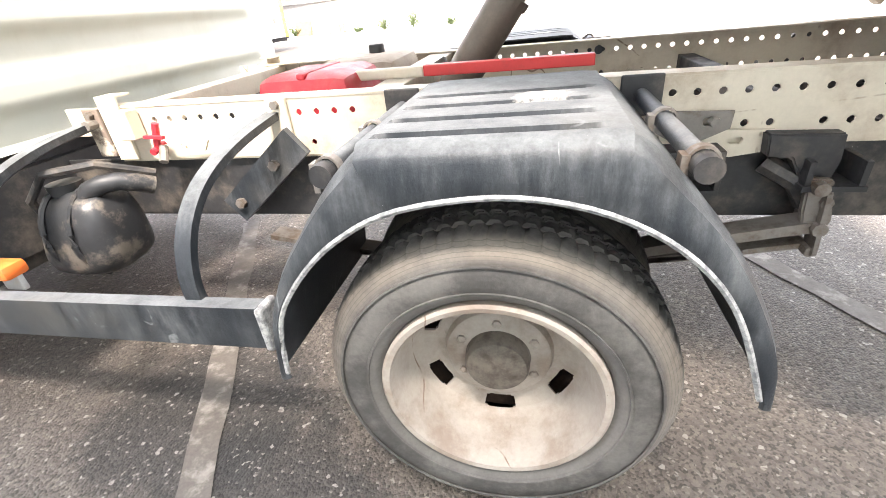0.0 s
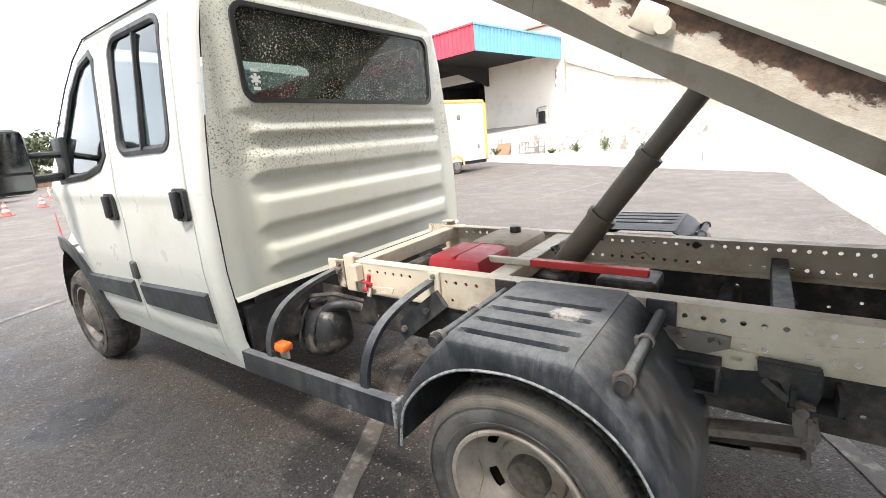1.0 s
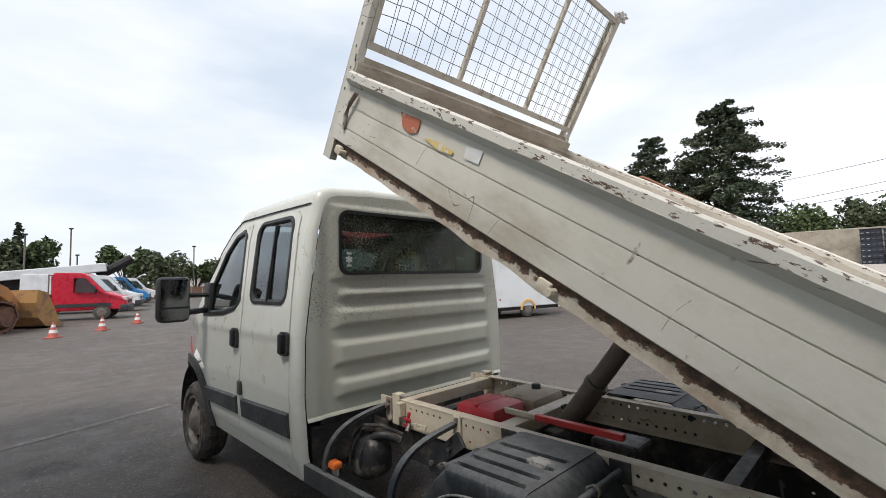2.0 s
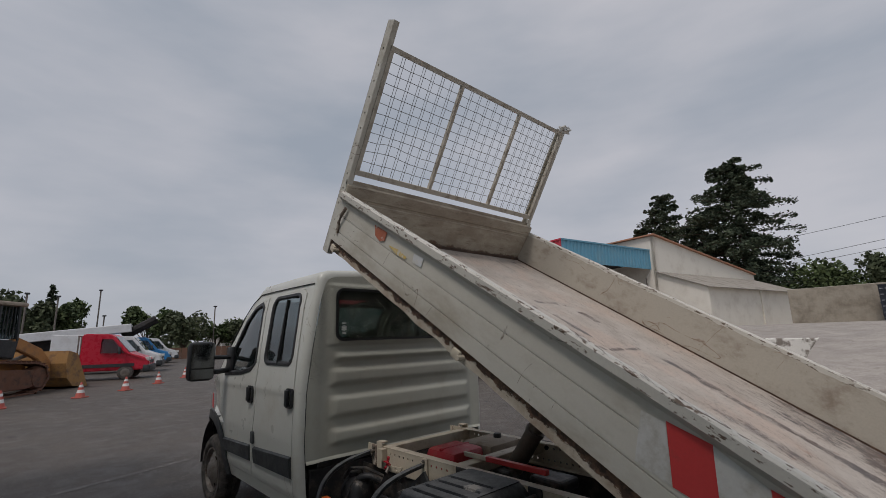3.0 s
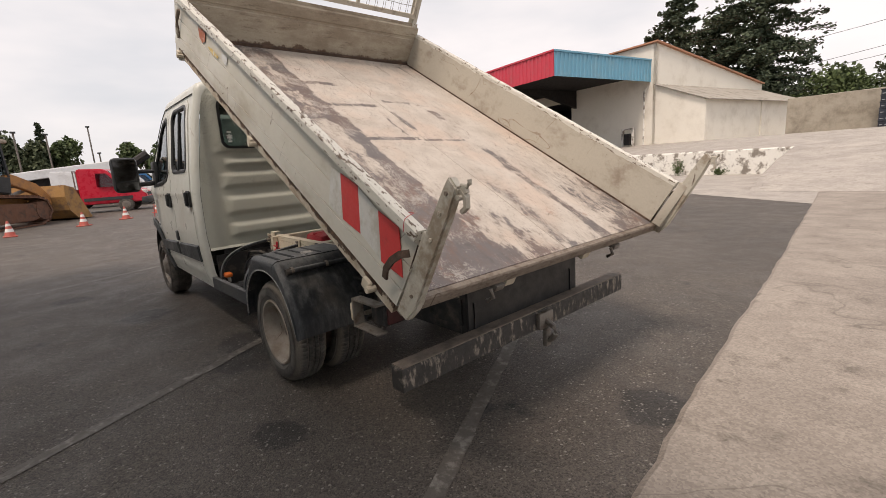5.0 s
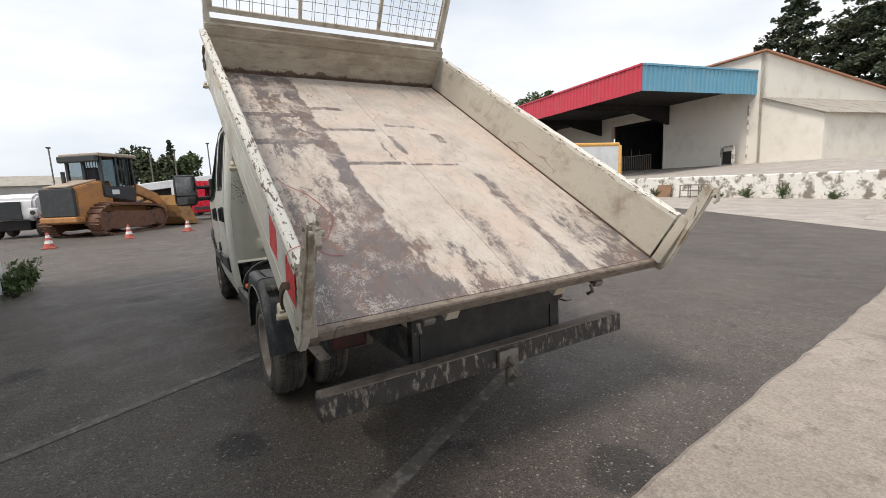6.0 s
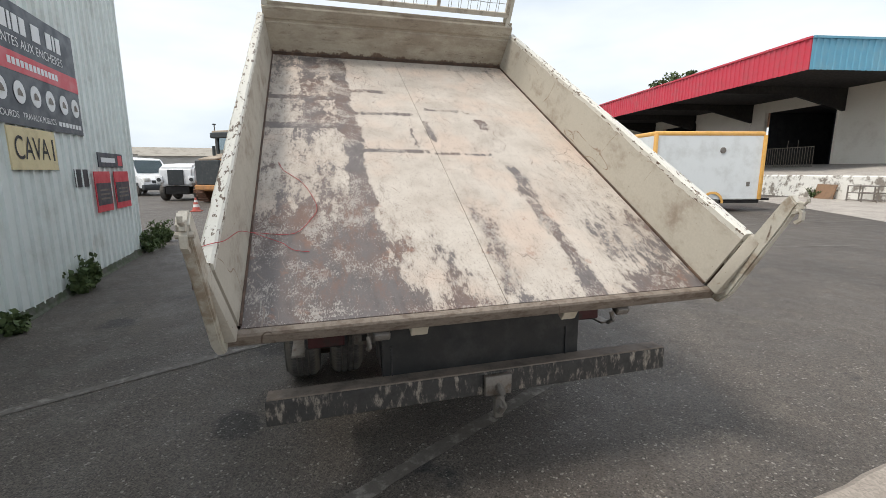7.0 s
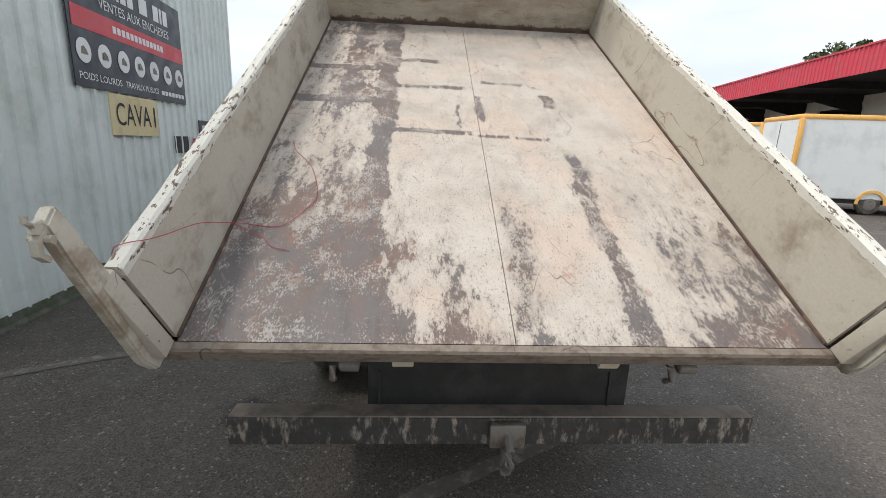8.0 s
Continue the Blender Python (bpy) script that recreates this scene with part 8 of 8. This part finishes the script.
def broadleaf(at, height, radius, seed, label, material=None, sprays=2200, size=0.38, trunk=0.35, squash=1.0):
    rng = random.Random(seed)
    t = thing("tree", label, "tree", at)
    bm = bmesh.new()
    sweep(bm, [(0, 0, 0), (0.08, 0.03, height * trunk * 0.6), (0.12, -0.02, height * trunk), (0.05, 0.05, height * 0.7)], circle(0.05 * height * 0.5, 7))
    part("trunk", bm, BARK, t)
    pts = []
    limbs = bmesh.new()
    lumps = []
    for _ in range(13):
        az, el = rng.uniform(0, 2 * math.pi), rng.uniform(-0.2, 1.0)
        r = radius * rng.uniform(0.35, 0.85)
        c = Vector((math.cos(az) * r, math.sin(az) * r, height * (trunk + (1 - trunk) * (0.42 + 0.42 * el))))
        c.z = min(c.z, height * 0.93)
        lumps.append((c, radius * rng.uniform(0.28, 0.50)))
        sweep(limbs, [(0.1, 0, height * trunk * 0.9), tuple(c * 0.5 + Vector((0, 0, height * trunk * 0.5))), tuple(c)], circle(0.04, 4), caps=False)
    for _ in range(sprays):
        c, r = rng.choice(lumps)
        d = Vector((rng.gauss(0, 1), rng.gauss(0, 1), rng.gauss(0, 1) * squash)).normalized()
        pts.append(c + d * r * rng.random() ** 0.4)
    part("branchwork", limbs, BARK, t)
    leaf_part("crown", *leaves(pts, size, rng), material or LEAF, t)
    return t


conifer((-11.8, 58.3, 1.5), 20.2, 8.0, 3, "tall dark green cedar behind the warehouse", 42000, 0.27)
conifer((-19.8, 57.5, 1.5), 18.0, 5.2, 8, "slender ragged dark conifer behind the warehouse", 15000, 0.28)
conifer((-23.2, 58.5, 1.5), 14.2, 5.0, 11, "ragged dark conifer behind the warehouse", 13000, 0.30)
conifer((-16.6, 61, 1.5), 15.0, 5.6, 14, "dark conifer behind the warehouse", 18000, 0.32)
broadleaf((-5.6, 58, 1.5), 7.0, 3.6, 21, "dark green bushy tree behind the yard wall", LEAF, 3200, 0.34, 0.2)
broadleaf((-2.2, 58, 1.5), 5.4, 3.2, 22, "green bushy tree behind the yard wall", LEAF, 2600, 0.34, 0.2)
broadleaf((1.0, 57, 1.5), 7.6, 3.4, 23, "light green feathery tree behind the yard wall", OLIVE, 2400, 0.34, 0.25)
broadleaf((5.8, 55, 1.5), 6.4, 3.4, 24, "green bushy tree behind the yard wall", LEAF, 2600, 0.34, 0.2)
broadleaf((13, 52, 1.5), 7.0, 4.0, 25, "green bushy tree behind the yard wall", LEAF, 2600, 0.38, 0.2)
conifer((7.0, 40, 1.5), 10.4, 1.5, 26, "narrow dark conifer behind the yard wall", 2200, 0.30)
broadleaf((-47.2, 45.8, 1.7), 13.1, 2.8, 27, "green tree top showing over the canopy", LEAF, 2200, 0.36, 0.4)
# trees beyond the vans
broadleaf((-59, -3.4, 0), 6.9, 3.2, 31, "dense dark green tree beyond the vans", OLIVE, 4200, 0.36, 0.2)
broadleaf((-60, 0.2, 0), 6.7, 2.4, 32, "dense dark green tree beyond the vans", LEAF, 3200, 0.34, 0.2)
conifer((-59, -1.2, 0), 8.1, 0.9, 33, "narrow dark cypress beyond the vans", 2200, 0.26)
broadleaf((-62, 7.9, 0), 6.1, 2.5, 34, "round dark green tree beyond the vans", LEAF, 2600, 0.34, 0.3)
broadleaf((-60, 11.4, 0), 5.3, 2.7, 35, "round olive green tree beyond the yard", OLIVE, 2800, 0.34, 0.2)
broadleaf((-62, 15.5, 0), 4.2, 2.5, 36, "green tree beyond the yard", LEAF, 2000, 0.34, 0.2)
broadleaf((-60, 19.0, 0), 4.8, 2.8, 37, "green tree beyond the yard", OLIVE, 2000, 0.34, 0.2)

# far hedge line all round, and low buildings in it
rng = random.Random(77)
pts = []
for k in range(20000):
    a = rng.uniform(0, 2 * math.pi)
    r = rng.uniform(82, 96)
    top = 2.2 + 2.4 * noise.noise((math.cos(a) * 9, math.sin(a) * 9, 0)) + 1.2 * noise.noise((math.cos(a) * 40, math.sin(a) * 40, 4))
    pts.append(Vector((math.cos(a) * r - 5, math.sin(a) * r, rng.random() ** 0.6 * max(top, 1.0))))
wood = leaf_part("far_wood", *leaves(pts, 0.85, rng), OLIVE, None)
tagged(wood, "far belt of green trees round the yard", "trees", kind="stuff")
FAR_WALL = mat("far_pale_wall", (0.5, 0.48, 0.45), 0.9, dirt=(0.4, 0.38, 0.35), size=0.3)
FENCE_BROWN = mat("rusty_far_fence", (0.22, 0.12, 0.08), 0.9, dirt=(0.15, 0.10, 0.07), size=0.6)
for x, y, w, h, d, roof in ((-70, 22, 9, 2.6, 5, 0.9), (-74, 30, 14, 3.2, 6, 1.0), (-66, -16, 12, 3.4, 6, 1.0), (-78, -24, 16, 4.0, 6, 1.2)):
    hse = thing("far_house", "small pale house far beyond the yard", "house", (x, y, 0), 8)
    part("wall", a_box(-d / 2, d / 2, -w / 2, w / 2, 0, h), FAR_WALL, hse)
    part("roof", prism([(-d / 2 - 0.3, h), (d / 2 + 0.3, h), (0, h + roof)], -w / 2 - 0.3, w / 2 + 0.3), FIBRE, hse)
    for k in range(3):
        part("window", a_box(d / 2 - 0.03, d / 2 + 0.03, -w * 0.3 + w * 0.27 * k, -w * 0.3 + w * 0.27 * k + 0.9, 1.0, 2.0), UNLIT_INSIDE, hse)
bm = bmesh.new()
for k in range(60):
    box(bm, -56.1, -56.0, 2 + 0.6 * k, 2.55 + 0.6 * k, 0, 1.25 + 0.1 * noise.noise((k * 1.7, 0, 0)))
tagged(part("fence_far", bm, FENCE_BROWN), "low brown fence at the far side of the yard", "fence", kind="structure")


def lamp_post(at, height):
    p = thing("lamp_post", "grey street lamp post beyond the yard", "lamp post", at, 0, "lamp posts")
    part("pole", tube([(0, 0, 0), (0, 0, height)], 0.07, 8), STEEL, p)
    part("lamp_head", a_box(-0.15, 0.25, -0.18, 0.18, height - 0.02, height + 0.12, bevel=0.03), DARK_TRIM, p)


for at, h in (((-60, 2.85, 0), 7.7), ((-60, 14.7, 0), 6.2), ((-48, -5.0, 0), 6.0), ((-52, -0.9, 0), 6.2), ((-50, -3.0, 0), 6.2), ((-62, 3.6, 0), 5.0), ((-58, -12.0, 0), 7.0)):
    lamp_post(at, h)

# overhead lines at the far right, sagging between poles
for k, (a, b, sag) in enumerate((((-30, 66, 11.6), (30, 50, 15.2), 1.5), ((-30, 66, 8.2), (30, 50, 13.6), 1.2), ((-30, 66, 7.6), (30, 50, 12.6), 1.2))):
    line = thing("overhead_cable", "thin dark overhead cable behind the trees", "cable", group="overhead cables")
    pts = [tuple(Vector(a).lerp(Vector(b), f) - Vector((0, 0, 4 * sag * f * (1 - f)))) for f in np.linspace(0, 1, 17)]
    part("wire", tube(pts, 0.022, 5), DARK_TRIM, line)


def weed(at, height, spread, seed, label):
    rng = random.Random(seed)
    w = thing("weed", label, "plant", at)
    bm = bmesh.new()
    pts = []
    for _ in range(26):
        az = rng.uniform(0, 2 * math.pi)
        h = height * rng.uniform(0.45, 1.1)
        tip = Vector((math.cos(az) * spread * rng.random(), math.sin(az) * spread * rng.random() * 0.6, h))
        sweep(bm, [(0.3 * tip.x, 0.3 * tip.y, 0), tuple(tip * 0.6), tuple(tip)], circle(0.0035, 4), caps=False)
        for q in range(14):
            f = rng.uniform(0.25, 1.0)
            pts.append(tip * f + Vector((rng.gauss(0, 0.03), rng.gauss(0, 0.03), rng.gauss(0, 0.02))))
    part("stems", bm, LEAF, w)
    leaf_part("foliage", *leaves(pts, 0.055, rng), LEAF, w)


for s, o, h, sp, seed in ((4.6, 0.20, 0.50, 0.40, 1), (4.1, 0.15, 0.38, 0.28, 2), (1.45, 0.14, 0.40, 0.24, 3), (1.2, 0.12, 0.25, 0.2, 4), (-0.2, 0.10, 0.18, 0.15, 5), (5.4, 0.14, 0.25, 0.25, 6)):
    p = on_wall(s, 0, o)
    weed(tuple(p), h, sp, seed, "green weed growing at the shed foot")
for u, h, seed in ((7.6, 0.5, 11), (9.4, 0.75, 12), (1.6, 0.5, 13), (11.5, 0.35, 14), (5.9, 0.3, 15)):
    weed(tuple(at_quay(u, -0.35, 0)), h, 0.45, seed, "green weed growing at the quay wall")
